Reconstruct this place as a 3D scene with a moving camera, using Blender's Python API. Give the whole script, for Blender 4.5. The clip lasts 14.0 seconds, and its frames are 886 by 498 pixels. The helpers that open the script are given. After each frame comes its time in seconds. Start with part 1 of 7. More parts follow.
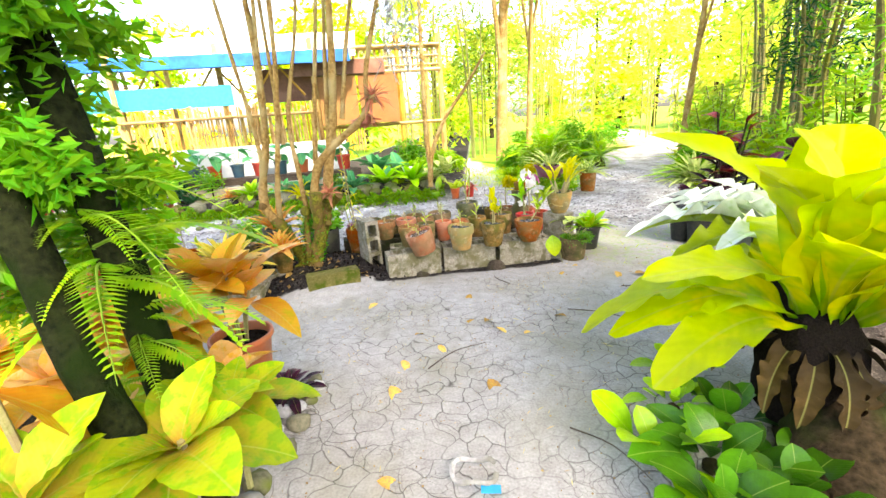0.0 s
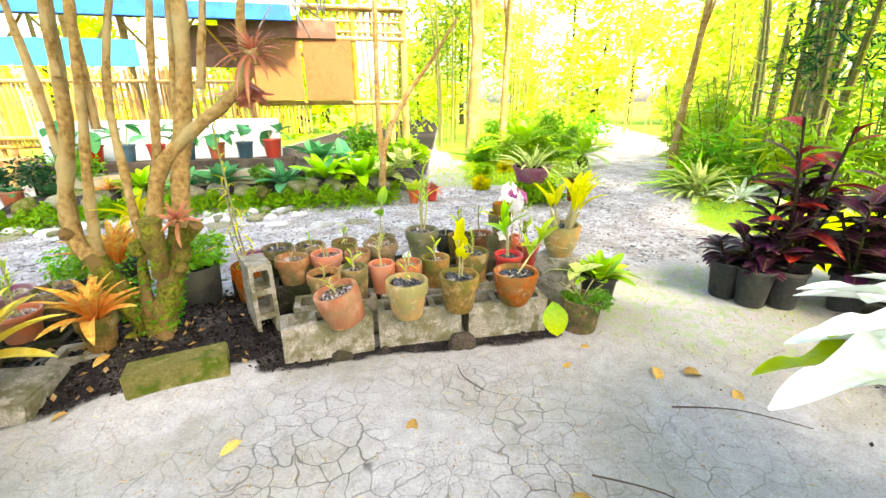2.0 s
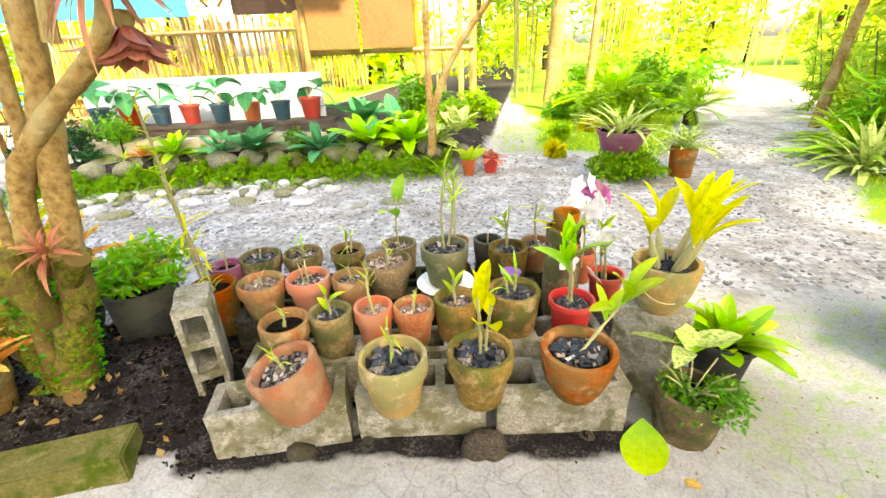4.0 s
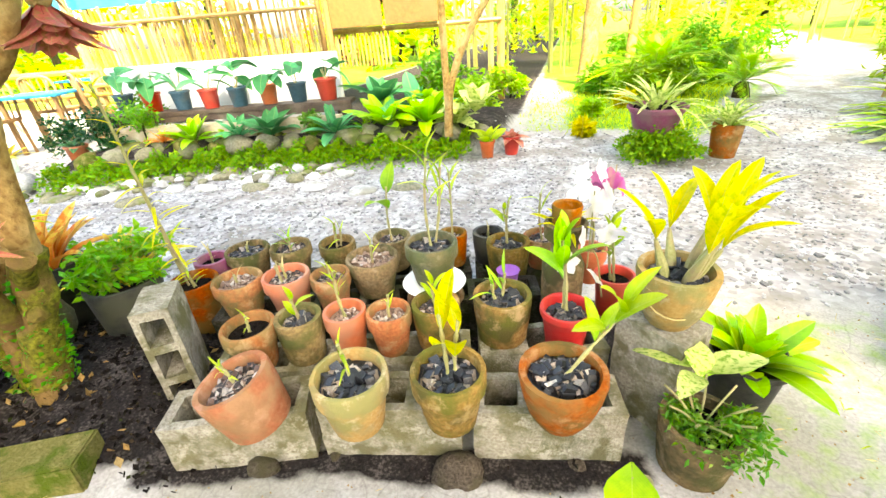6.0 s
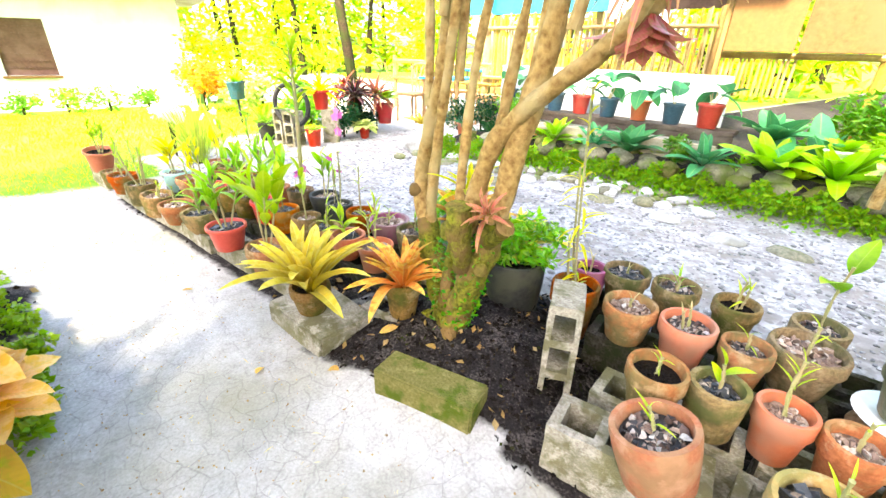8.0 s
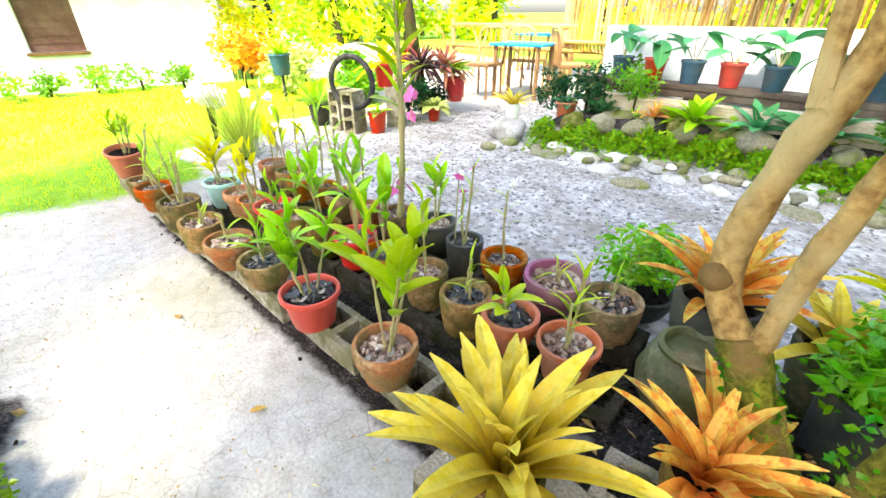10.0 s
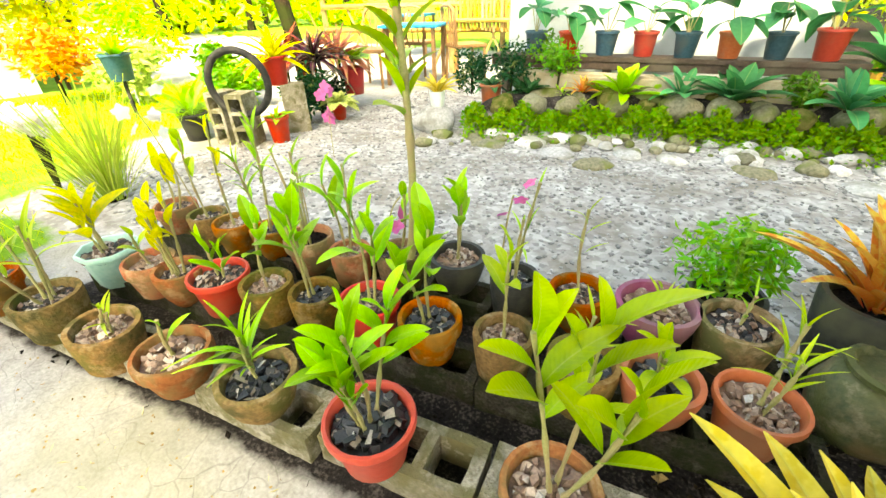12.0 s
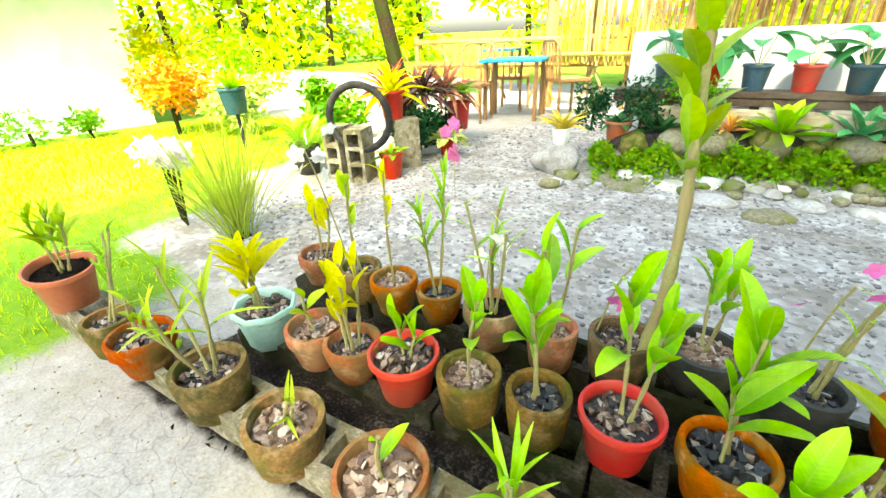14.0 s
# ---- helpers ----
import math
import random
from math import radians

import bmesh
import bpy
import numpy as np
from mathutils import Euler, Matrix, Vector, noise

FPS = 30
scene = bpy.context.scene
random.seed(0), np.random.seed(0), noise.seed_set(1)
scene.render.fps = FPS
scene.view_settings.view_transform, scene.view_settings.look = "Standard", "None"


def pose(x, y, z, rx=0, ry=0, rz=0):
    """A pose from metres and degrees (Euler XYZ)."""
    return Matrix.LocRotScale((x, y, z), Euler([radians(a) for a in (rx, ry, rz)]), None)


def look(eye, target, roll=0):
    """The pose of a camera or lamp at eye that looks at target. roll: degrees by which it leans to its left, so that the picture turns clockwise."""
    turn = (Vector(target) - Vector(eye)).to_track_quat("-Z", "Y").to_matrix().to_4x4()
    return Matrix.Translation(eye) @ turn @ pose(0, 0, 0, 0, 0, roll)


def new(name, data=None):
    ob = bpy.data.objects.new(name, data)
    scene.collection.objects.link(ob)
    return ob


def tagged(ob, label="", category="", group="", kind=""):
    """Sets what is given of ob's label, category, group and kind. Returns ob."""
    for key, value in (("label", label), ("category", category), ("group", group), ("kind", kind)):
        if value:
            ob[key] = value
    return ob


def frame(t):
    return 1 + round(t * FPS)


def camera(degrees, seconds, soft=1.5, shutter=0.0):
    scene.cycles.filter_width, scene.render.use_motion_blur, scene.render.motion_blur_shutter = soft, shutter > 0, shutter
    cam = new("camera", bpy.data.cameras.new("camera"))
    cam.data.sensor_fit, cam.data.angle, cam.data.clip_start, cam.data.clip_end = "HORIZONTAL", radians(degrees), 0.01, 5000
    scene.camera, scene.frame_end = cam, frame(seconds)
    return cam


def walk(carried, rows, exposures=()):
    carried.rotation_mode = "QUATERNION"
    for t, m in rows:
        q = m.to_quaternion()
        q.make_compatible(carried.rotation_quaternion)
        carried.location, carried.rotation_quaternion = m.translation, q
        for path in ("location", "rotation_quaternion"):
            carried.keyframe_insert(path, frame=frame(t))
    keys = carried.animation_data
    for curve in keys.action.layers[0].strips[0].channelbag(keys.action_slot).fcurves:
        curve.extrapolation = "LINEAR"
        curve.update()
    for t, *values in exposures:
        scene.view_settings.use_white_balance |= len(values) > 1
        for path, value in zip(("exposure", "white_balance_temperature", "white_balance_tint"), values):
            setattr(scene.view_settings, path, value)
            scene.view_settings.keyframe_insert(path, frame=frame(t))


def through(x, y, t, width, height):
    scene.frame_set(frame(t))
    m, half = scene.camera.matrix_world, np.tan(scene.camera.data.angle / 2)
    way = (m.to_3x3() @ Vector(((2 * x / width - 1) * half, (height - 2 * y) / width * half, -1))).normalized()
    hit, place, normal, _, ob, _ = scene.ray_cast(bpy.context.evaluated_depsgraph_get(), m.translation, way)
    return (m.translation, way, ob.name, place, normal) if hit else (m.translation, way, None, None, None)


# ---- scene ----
cam = camera(92.8, 14.0)
PATH = [
    (0, (0.406, 0.074, 1.088), (0.235, 1.98, 0.508), -4.0),
    (0.5, (0.328, 0.398, 1.087), (0.297, 2.285, 0.427), -1.3),
    (1, (0.352, 0.699, 1.072), (0.339, 2.582, 0.399), -4.3),
    (1.5, (0.448, 0.972, 1.08), (0.367, 2.851, 0.4), -4.0),
    (2, (0.447, 1.344, 1.094), (0.44, 3.233, 0.438), -0.4),
    (2.5, (0.515, 1.568, 1.085), (0.371, 3.45, 0.423), -1.1),
    (3, (0.604, 1.838, 1.09), (0.364, 3.701, 0.403), -2.3),
    (3.5, (0.578, 2.074, 1.099), (0.402, 3.912, 0.329), -0.9),
    (3.7, (0.585, 2.131, 1.107), (0.329, 3.942, 0.296), -1.5),
    (5.8, (0.75, 2.394, 1.085), (0.226, 4.076, 0.138), -4.0),
    (6, (0.75, 2.403, 1.084), (0.231, 4.092, 0.148), -4.5),
    (6.5, (0.733, 2.39, 1.086), (0.109, 4.045, 0.152), -3.3),
    (7, (0.637, 2.321, 1.098), (-0.333, 3.814, 0.186), -0.9),
    (7.5, (0.459, 2.236, 1.109), (-0.763, 3.562, 0.245), 0.6),
    (8, (0.252, 2.197, 1.104), (-1.209, 3.256, 0.242), 1.4),
    (8.5, (-0.023, 2.253, 1.086), (-1.668, 3.017, 0.243), 2.9),
    (8.7, (-0.154, 2.239, 1.057), (-1.811, 2.933, 0.178), 2.4),
    (10.8, (-1.218, 2.24, 1.025), (-2.601, 3.245, -0.013), -1.4),
    (11, (-1.293, 2.276, 1.017), (-2.709, 3.238, -0.016), -2.0),
    (11.5, (-1.452, 2.244, 1.009), (-2.8, 3.289, -0.035), -1.5),
    (12, (-1.601, 2.134, 0.999), (-2.706, 3.437, -0.04), -2.0),
    (12.5, (-1.651, 2.115, 0.991), (-2.674, 3.453, -0.089), -1.5),
    (12.9, (-1.732, 2.093, 0.994), (-2.967, 3.281, -0.038), -2.7),
    (13, (-1.777, 2.108, 0.996), (-3.087, 3.24, -0.006), -3.2),
    (13.5, (-1.975, 2.113, 0.974), (-3.414, 3.106, 0.002), -2.3),
    (14, (-2.196, 2.025, 0.99), (-3.509, 3.226, 0.077), -2.7),
]
walk(cam, [(t, look(eye, target, roll)) for t, eye, target, roll in PATH],
     exposures=[(0.0, 3.20, 7300, 13), (0.5, 3.30, 7300, 13), (1.0, 3.35, 7200, 10), (2.0, 3.40, 7600, 11), (2.5, 3.36, 7700, 10), (3.0, 3.30, 8100, 11), (6.0, 3.62, 7900, 8), (6.5, 3.66, 7900, 8), (7.0, 3.62, 7900, 10), (7.5, 3.6, 7400, 11), (8.0, 3.74, 7000, 13), (8.5, 3.25, 6800, 15), (11.0, 3.25, 7600, 4), (12.0, 3.14, 8800, 0), (12.5, 3.14, 8800, -1), (13.0, 3.25, 8000, 0), (14.0, 3.08, 7700, -2)])

# ---- world, sun, exposure ----
SUN_ELEV, SUN_AZ = 56.0, 215.0   # degrees; azimuth counted from +y towards -x
world = bpy.data.worlds.new("sky")
scene.world = world
world.use_nodes = True
wn = world.node_tree.nodes
sky = wn.new("ShaderNodeTexSky")
sky.sky_type, sky.sun_disc = "NISHITA", False
sky.sun_elevation, sky.sun_rotation = radians(SUN_ELEV), radians(-SUN_AZ)
sky.air_density, sky.dust_density, sky.ozone_density = 1.0, 4.0, 1.0
wn["Background"].inputs["Strength"].default_value = 0.15
world.node_tree.links.new(sky.outputs["Color"], wn["Background"].inputs["Color"])
sun = new("sun", bpy.data.lights.new("sun", "SUN"))
sun.data.energy, sun.data.angle, sun.data.color = 3.0, radians(5), (1.0, 0.92, 0.76)
sd = Vector((-math.sin(radians(SUN_AZ)) * math.cos(radians(SUN_ELEV)), math.cos(radians(SUN_AZ)) * math.cos(radians(SUN_ELEV)), math.sin(radians(SUN_ELEV))))
sun.rotation_euler = sd.to_track_quat("Z", "Y").to_euler()
sun.location = (0, 0, 12)

# ---- materials ----
R = random.Random(7)


def nodes_of(name):
    m = bpy.data.materials.new(name)
    m.use_nodes = True
    nt = m.node_tree
    return m, nt, nt.nodes["Principled BSDF"], nt.nodes["Material Output"]


def add(nt, kind, **values):
    n = nt.nodes.new(kind)
    for key, v in values.items():
        n.inputs[key].default_value = v
    return n


def ramp(nt, fac, stops):
    n = nt.nodes.new("ShaderNodeValToRGB")
    e = n.color_ramp.elements
    while len(e) < len(stops):
        e.new(0.5)
    for i, (p, c) in enumerate(stops):
        e[i].position, e[i].color = p, (*c, 1)
    nt.links.new(fac, n.inputs["Fac"])
    return n.outputs["Color"]


def mixc(nt, fac, a, b, mode="MIX"):
    n = nt.nodes.new("ShaderNodeMix")
    n.data_type, n.blend_type = "RGBA", mode
    for idx, v in ((0, fac), (6, a), (7, b)):
        if isinstance(v, (int, float)):
            n.inputs[idx].default_value = v
        elif isinstance(v, tuple):
            n.inputs[idx].default_value = (*v, 1)
        else:
            nt.links.new(v, n.inputs[idx])
    return n.outputs[2]


def coords(nt, world_space=False):
    if world_space:
        return nt.nodes.new("ShaderNodeNewGeometry").outputs["Position"]
    return nt.nodes.new("ShaderNodeTexCoord").outputs["Object"]


def noise_tex(nt, vec, scale, detail=4.0, rough=0.55):
    n = add(nt, "ShaderNodeTexNoise", Scale=scale, Detail=detail, Roughness=rough)
    nt.links.new(vec, n.inputs["Vector"])
    return n.outputs["Fac"]


def bump(nt, bsdf, height, strength, dist):
    b = add(nt, "ShaderNodeBump", Strength=strength, Distance=dist)
    nt.links.new(height, b.inputs["Height"])
    nt.links.new(b.outputs["Normal"], bsdf.inputs["Normal"])


def solid(name, a, b, rough=0.8, scale=18.0, relief=0.4, stain=None, rand=0.0, metal=0.0, space=True, island=False, algae=None, bloom=None):
    """A rough solid: two tones by noise, a larger stain, random shift by object or island, fine relief."""
    m, nt, p, out = nodes_of(name)
    v = coords(nt, space)
    fine, big = noise_tex(nt, v, scale * 4, 6), noise_tex(nt, v, scale * 0.45, 3)
    c = ramp(nt, fine, [(0.3, a), (0.7, b)])
    if stain:
        c = mixc(nt, ramp(nt, big, [(0.48, (0, 0, 0)), (0.62, (1, 1, 1))]), c, stain)
    if algae:
        c = mixc(nt, ramp(nt, noise_tex(nt, v, 6.5, 6, 0.62), [(0.47, (0, 0, 0)), (0.60, (0.85, 0.85, 0.85))]), c, algae)
    if bloom:
        c = mixc(nt, ramp(nt, noise_tex(nt, v, 15.0, 7, 0.68), [(0.54, (0, 0, 0)), (0.66, (0.8, 0.8, 0.8))]), c, bloom)
    if rand:
        src = nt.nodes.new("ShaderNodeNewGeometry").outputs["Random Per Island"] if island else nt.nodes.new("ShaderNodeObjectInfo").outputs["Random"]
        h = nt.nodes.new("ShaderNodeHueSaturation")
        for key, spread, mid in (("Value", rand, 1.0), ("Hue", rand * 0.05, 0.5), ("Saturation", rand * 0.7, 1.0)):
            k = add(nt, "ShaderNodeMapRange")
            w = nt.nodes.new("ShaderNodeMath")
            w.operation = "FRACT"
            w2 = nt.nodes.new("ShaderNodeMath")
            w2.operation, w2.inputs[1].default_value = "MULTIPLY", {"Value": 1.0, "Hue": 7.3, "Saturation": 13.7}[key]
            nt.links.new(src, w2.inputs[0])
            nt.links.new(w2.outputs[0], w.inputs[0])
            nt.links.new(w.outputs[0], k.inputs["Value"])
            k.inputs["To Min"].default_value, k.inputs["To Max"].default_value = mid - spread, mid + spread
            nt.links.new(k.outputs["Result"], h.inputs[key])
        nt.links.new(c, h.inputs["Color"])
        c = h.outputs["Color"]
    nt.links.new(c, p.inputs["Base Color"])
    p.inputs["Roughness"].default_value, p.inputs["Metallic"].default_value = rough, metal
    p.inputs["Specular IOR Level"].default_value = 0.06 if rough > 0.75 else 0.25
    bump(nt, p, fine, relief, 0.01)
    return m


def leafy(name, base, tip, spot=None, rough=0.4, through=0.35, rand=0.15, vein=0.0, spot_scale=9.0, spot_at=0.55):
    """A leaf: colour from its foot (object y = 0) to its tip (y = 1), blotches, light shining through it."""
    m, nt, p, out = nodes_of(name)
    v = coords(nt)
    sep = nt.nodes.new("ShaderNodeSeparateXYZ")
    nt.links.new(v, sep.inputs[0])
    n = noise_tex(nt, v, 7.0, 4)
    t = nt.nodes.new("ShaderNodeMath")
    t.operation = "MULTIPLY_ADD"
    nt.links.new(n, t.inputs[0])
    t.inputs[1].default_value = 0.5
    nt.links.new(sep.outputs["Y"], t.inputs[2])
    c = ramp(nt, t.outputs[0], [(0.25, base), (1.0, tip)])
    if spot:
        s = noise_tex(nt, v, spot_scale, 3, 0.6)
        c = mixc(nt, ramp(nt, s, [(spot_at - 0.06, (0, 0, 0)), (spot_at + 0.05, (1, 1, 1))]), c, spot)
    h = nt.nodes.new("ShaderNodeHueSaturation")
    k = add(nt, "ShaderNodeMapRange")
    k.inputs["To Min"].default_value, k.inputs["To Max"].default_value = 1 - rand * 1.6, 1 + rand * 1.6
    nt.links.new(nt.nodes.new("ShaderNodeObjectInfo").outputs["Random"], k.inputs["Value"])
    nt.links.new(k.outputs["Result"], h.inputs["Value"])
    k2 = add(nt, "ShaderNodeMapRange")
    k2.inputs["To Min"].default_value, k2.inputs["To Max"].default_value = 0.5 - rand * 0.12, 0.5 + rand * 0.12
    nt.links.new(nt.nodes.new("ShaderNodeNewGeometry").outputs["Random Per Island"], k2.inputs["Value"])
    nt.links.new(k2.outputs["Result"], h.inputs["Hue"])
    nt.links.new(c, h.inputs["Color"])
    c = h.outputs["Color"]
    # pale midrib, and side veins raised between it and the margin
    side = nt.nodes.new("ShaderNodeMath")
    side.operation = "ABSOLUTE"
    nt.links.new(sep.outputs["X"], side.inputs[0])
    rib = ramp(nt, side.outputs[0], [(0.004, (1, 1, 1)), (0.012, (0, 0, 0))])
    c = mixc(nt, mixc(nt, 1.0, rib, (0.28, 0.28, 0.28), "MULTIPLY"), c, (0.46, 0.48, 0.14))
    slope = nt.nodes.new("ShaderNodeMath")
    slope.operation, slope.inputs[1].default_value = "MULTIPLY_ADD", -0.9
    nt.links.new(side.outputs[0], slope.inputs[0])
    nt.links.new(sep.outputs["Y"], slope.inputs[2])
    fast = nt.nodes.new("ShaderNodeMath")
    fast.operation, fast.inputs[1].default_value = "MULTIPLY", 110.0
    nt.links.new(slope.outputs[0], fast.inputs[0])
    wave = nt.nodes.new("ShaderNodeMath")
    wave.operation = "SINE"
    nt.links.new(fast.outputs[0], wave.inputs[0])
    lines = nt.nodes.new("ShaderNodeMath")
    lines.operation, lines.inputs[1].default_value = "MULTIPLY_ADD", 0.06
    nt.links.new(wave.outputs[0], lines.inputs[0])
    nt.links.new(n, lines.inputs[2])
    c = mixc(nt, ramp(nt, lines.outputs[0], [(0.3, (0.22, 0.22, 0.22)), (0.6, (0, 0, 0))]), c, mixc(nt, 1.0, c, (0.45, 0.55, 0.4), "MULTIPLY"))
    nt.links.new(c, p.inputs["Base Color"])
    p.inputs["Roughness"].default_value = rough
    p.inputs["Specular IOR Level"].default_value = 0.14 if rough > 0.32 else 0.30
    bump(nt, p, lines.outputs[0], 0.25, 0.012)
    if through:
        tr = nt.nodes.new("ShaderNodeBsdfTranslucent")
        nt.links.new(c, tr.inputs["Color"])
        mx = nt.nodes.new("ShaderNodeMixShader")
        mx.inputs[0].default_value = through
        nt.links.new(p.outputs[0], mx.inputs[1])
        nt.links.new(tr.outputs[0], mx.inputs[2])
        nt.links.new(mx.outputs[0], out.inputs["Surface"])
    return m


def ground_material():
    """Cracked dry clay, gravel, grass and moss, laid out by the sheet's own zones."""
    m, nt, p, out = nodes_of("ground")
    v = coords(nt, True)
    zone = nt.nodes.new("ShaderNodeAttribute")
    zone.attribute_name = "zone"
    sep = nt.nodes.new("ShaderNodeSeparateColor")
    nt.links.new(zone.outputs["Color"], sep.inputs[0])
    big, mid, fine = noise_tex(nt, v, 1.6, 5), noise_tex(nt, v, 14.0, 5), noise_tex(nt, v, 110.0, 4)
    clay = mixc(nt, ramp(nt, mixc(nt, 0.55, mid, fine), [(0.32, (0, 0, 0)), (0.66, (1, 1, 1))]), (0.205, 0.20, 0.192), (0.385, 0.378, 0.366))
    clay = mixc(nt, ramp(nt, big, [(0.45, (0, 0, 0)), (0.7, (0.7, 0.7, 0.7))]), clay, (0.186, 0.18, 0.118))
    # the net of drying cracks
    warp = nt.nodes.new("ShaderNodeTexNoise")
    warp.inputs["Scale"].default_value = 5.0
    nt.links.new(v, warp.inputs["Vector"])
    off = nt.nodes.new("ShaderNodeVectorMath")
    off.operation, off.inputs[1].default_value = "MULTIPLY", (0.211, 0.211, 0)
    nt.links.new(warp.outputs["Color"], off.inputs[0])
    vv = nt.nodes.new("ShaderNodeVectorMath")
    nt.links.new(v, vv.inputs[0])
    nt.links.new(off.outputs[0], vv.inputs[1])
    cracks = None
    for scale, width in ((12.0, 0.042), (26.0, 0.036)):
        cell = nt.nodes.new("ShaderNodeTexVoronoi")
        cell.feature, cell.voronoi_dimensions = "DISTANCE_TO_EDGE", "2D"
        cell.inputs["Scale"].default_value = scale
        nt.links.new(vv.outputs[0], cell.inputs["Vector"])
        r = ramp(nt, cell.outputs["Distance"], [(0.0, (0.0, 0.0, 0.0)), (width, (1, 1, 1))])
        gate = ramp(nt, noise_tex(nt, v, 2.2 if scale < 15 else 3.4, 2), [(0.46, (1, 1, 1)), (0.62, (0.1, 0.1, 0.1))] if scale < 15 else [(0.4, (0.8, 0.8, 0.8)), (0.5, (0, 0, 0))])
        gate = mixc(nt, 1.0, gate, zone.outputs["Alpha"], "MULTIPLY")
        r = mixc(nt, gate, (1.0, 1.0, 1.0), r)
        cracks = r if cracks is None else mixc(nt, 1.0, cracks, r, "MULTIPLY")
    clay = mixc(nt, cracks, mixc(nt, 0.8, clay, (0.0372, 0.031, 0.0248)), clay)
    stones = nt.nodes.new("ShaderNodeTexVoronoi")
    stones.voronoi_dimensions = "2D"
    stones.inputs["Scale"].default_value = 34.0
    nt.links.new(v, stones.inputs["Vector"])
    grey = nt.nodes.new("ShaderNodeSeparateColor")
    nt.links.new(stones.outputs["Color"], grey.inputs[0])
    gravel = mixc(nt, mid, ramp(nt, grey.outputs[0], [(0.0, (0.15, 0.15, 0.155)), (1.0, (0.56, 0.555, 0.55))]), (0.285, 0.279, 0.267))
    gravel = mixc(nt, ramp(nt, noise_tex(nt, v, 3.1, 6, 0.65), [(0.42, (0, 0, 0)), (0.62, (0.75, 0.75, 0.75))]), gravel, (0.155, 0.136, 0.112))
    grass = ramp(nt, mixc(nt, 0.45, mixc(nt, 0.5, mid, fine), big), [(0.32, (0.031, 0.0992, 0.0062)), (0.5, (0.112, 0.223, 0.0124)), (0.66, (0.223, 0.285, 0.0496))])
    # bed soil, kept near black to paint the shade under the pot stands too
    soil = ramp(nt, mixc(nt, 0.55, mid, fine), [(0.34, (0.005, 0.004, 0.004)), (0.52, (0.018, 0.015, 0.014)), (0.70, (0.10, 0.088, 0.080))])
    soft = ramp(nt, big, [(0.3, (0, 0, 0)), (0.7, (1, 1, 1))])

    def edge(channel):
        k = nt.nodes.new("ShaderNodeMath")
        k.operation = "ADD"
        nt.links.new(sep.outputs[channel], k.inputs[0])
        j = nt.nodes.new("ShaderNodeMath")
        j.operation, j.inputs[1].default_value, j.inputs[2].default_value = "MULTIPLY_ADD", 0.8, -0.4
        nt.links.new(mid, j.inputs[0])
        nt.links.new(j.outputs[0], k.inputs[1])
        return ramp(nt, k.outputs[0], [(0.35, (0, 0, 0)), (0.65, (1, 1, 1))])
    c = mixc(nt, edge("Red"), clay, gravel)
    c = mixc(nt, edge("Green"), c, grass)
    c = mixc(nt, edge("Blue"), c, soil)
    nt.links.new(c, p.inputs["Base Color"])
    p.inputs["Roughness"].default_value = 0.95
    p.inputs["Specular IOR Level"].default_value = 0.1
    hgt = mixc(nt, sep.outputs["Red"], mixc(nt, 0.35, cracks, fine), mixc(nt, 0.5, stones.outputs["Distance"], fine))
    bump(nt, p, hgt, 0.4, 0.010)
    return m


M = {}
M["ground"] = ground_material()
M["block"] = solid("block", (0.17, 0.155, 0.118), (0.31, 0.285, 0.225), 0.95, 30, 0.9, (0.12, 0.112, 0.06), algae=(0.135, 0.125, 0.06), bloom=(0.38, 0.355, 0.295))
M["moss_block"] = solid("moss_block", (0.085, 0.085, 0.02), (0.15, 0.132, 0.045), 0.95, 26, 0.8, (0.055, 0.08, 0.008), bloom=(0.20, 0.17, 0.07))
M["terracotta"] = solid("terracotta", (0.21, 0.055, 0.012), (0.33, 0.10, 0.024), 0.85, 22, 0.3, (0.21, 0.115, 0.04), 0.25, algae=(0.11, 0.085, 0.028), bloom=(0.33, 0.20, 0.10))
M["weathered"] = solid("weathered", (0.12, 0.068, 0.024), (0.23, 0.145, 0.058), 0.9, 22, 0.5, (0.065, 0.055, 0.02), 0.25, algae=(0.07, 0.075, 0.018), bloom=(0.25, 0.18, 0.10))
M["yellow_clay"] = solid("yellow_clay", (0.269, 0.157, 0.0504), (0.346, 0.231, 0.0924), 0.85, 22, 0.3, (0.193, 0.161, 0.0752), 0.06, algae=(0.181, 0.171, 0.064), bloom=(0.386, 0.322, 0.199))
M["rose_clay"] = solid("rose_clay", (0.24, 0.075, 0.03), (0.31, 0.11, 0.05), 0.85, 22, 0.3, (0.27, 0.14, 0.07), 0.06, algae=(0.20, 0.11, 0.05), bloom=(0.33, 0.17, 0.10))
M["red_plastic"] = solid("red_plastic", (0.36, 0.022, 0.014), (0.42, 0.034, 0.018), 0.42, 14, 0.1, (0.32, 0.05, 0.03), 0.10)
M["orange_plastic"] = solid("orange_plastic", (0.346, 0.0866, 0.0289), (0.399, 0.117, 0.047), 0.5, 14, 0.1, (0.294, 0.124, 0.0679), 0.10)
M["grey_plastic"] = solid("grey_plastic", (0.022, 0.065, 0.095), (0.045, 0.10, 0.135), 0.5, 14, 0.1, (0.07, 0.09, 0.10), 0.2)
M["dark_pot"] = solid("dark_pot", (0.014, 0.015, 0.014), (0.032, 0.032, 0.028), 0.6, 14, 0.2, (0.045, 0.045, 0.03), 0.2)
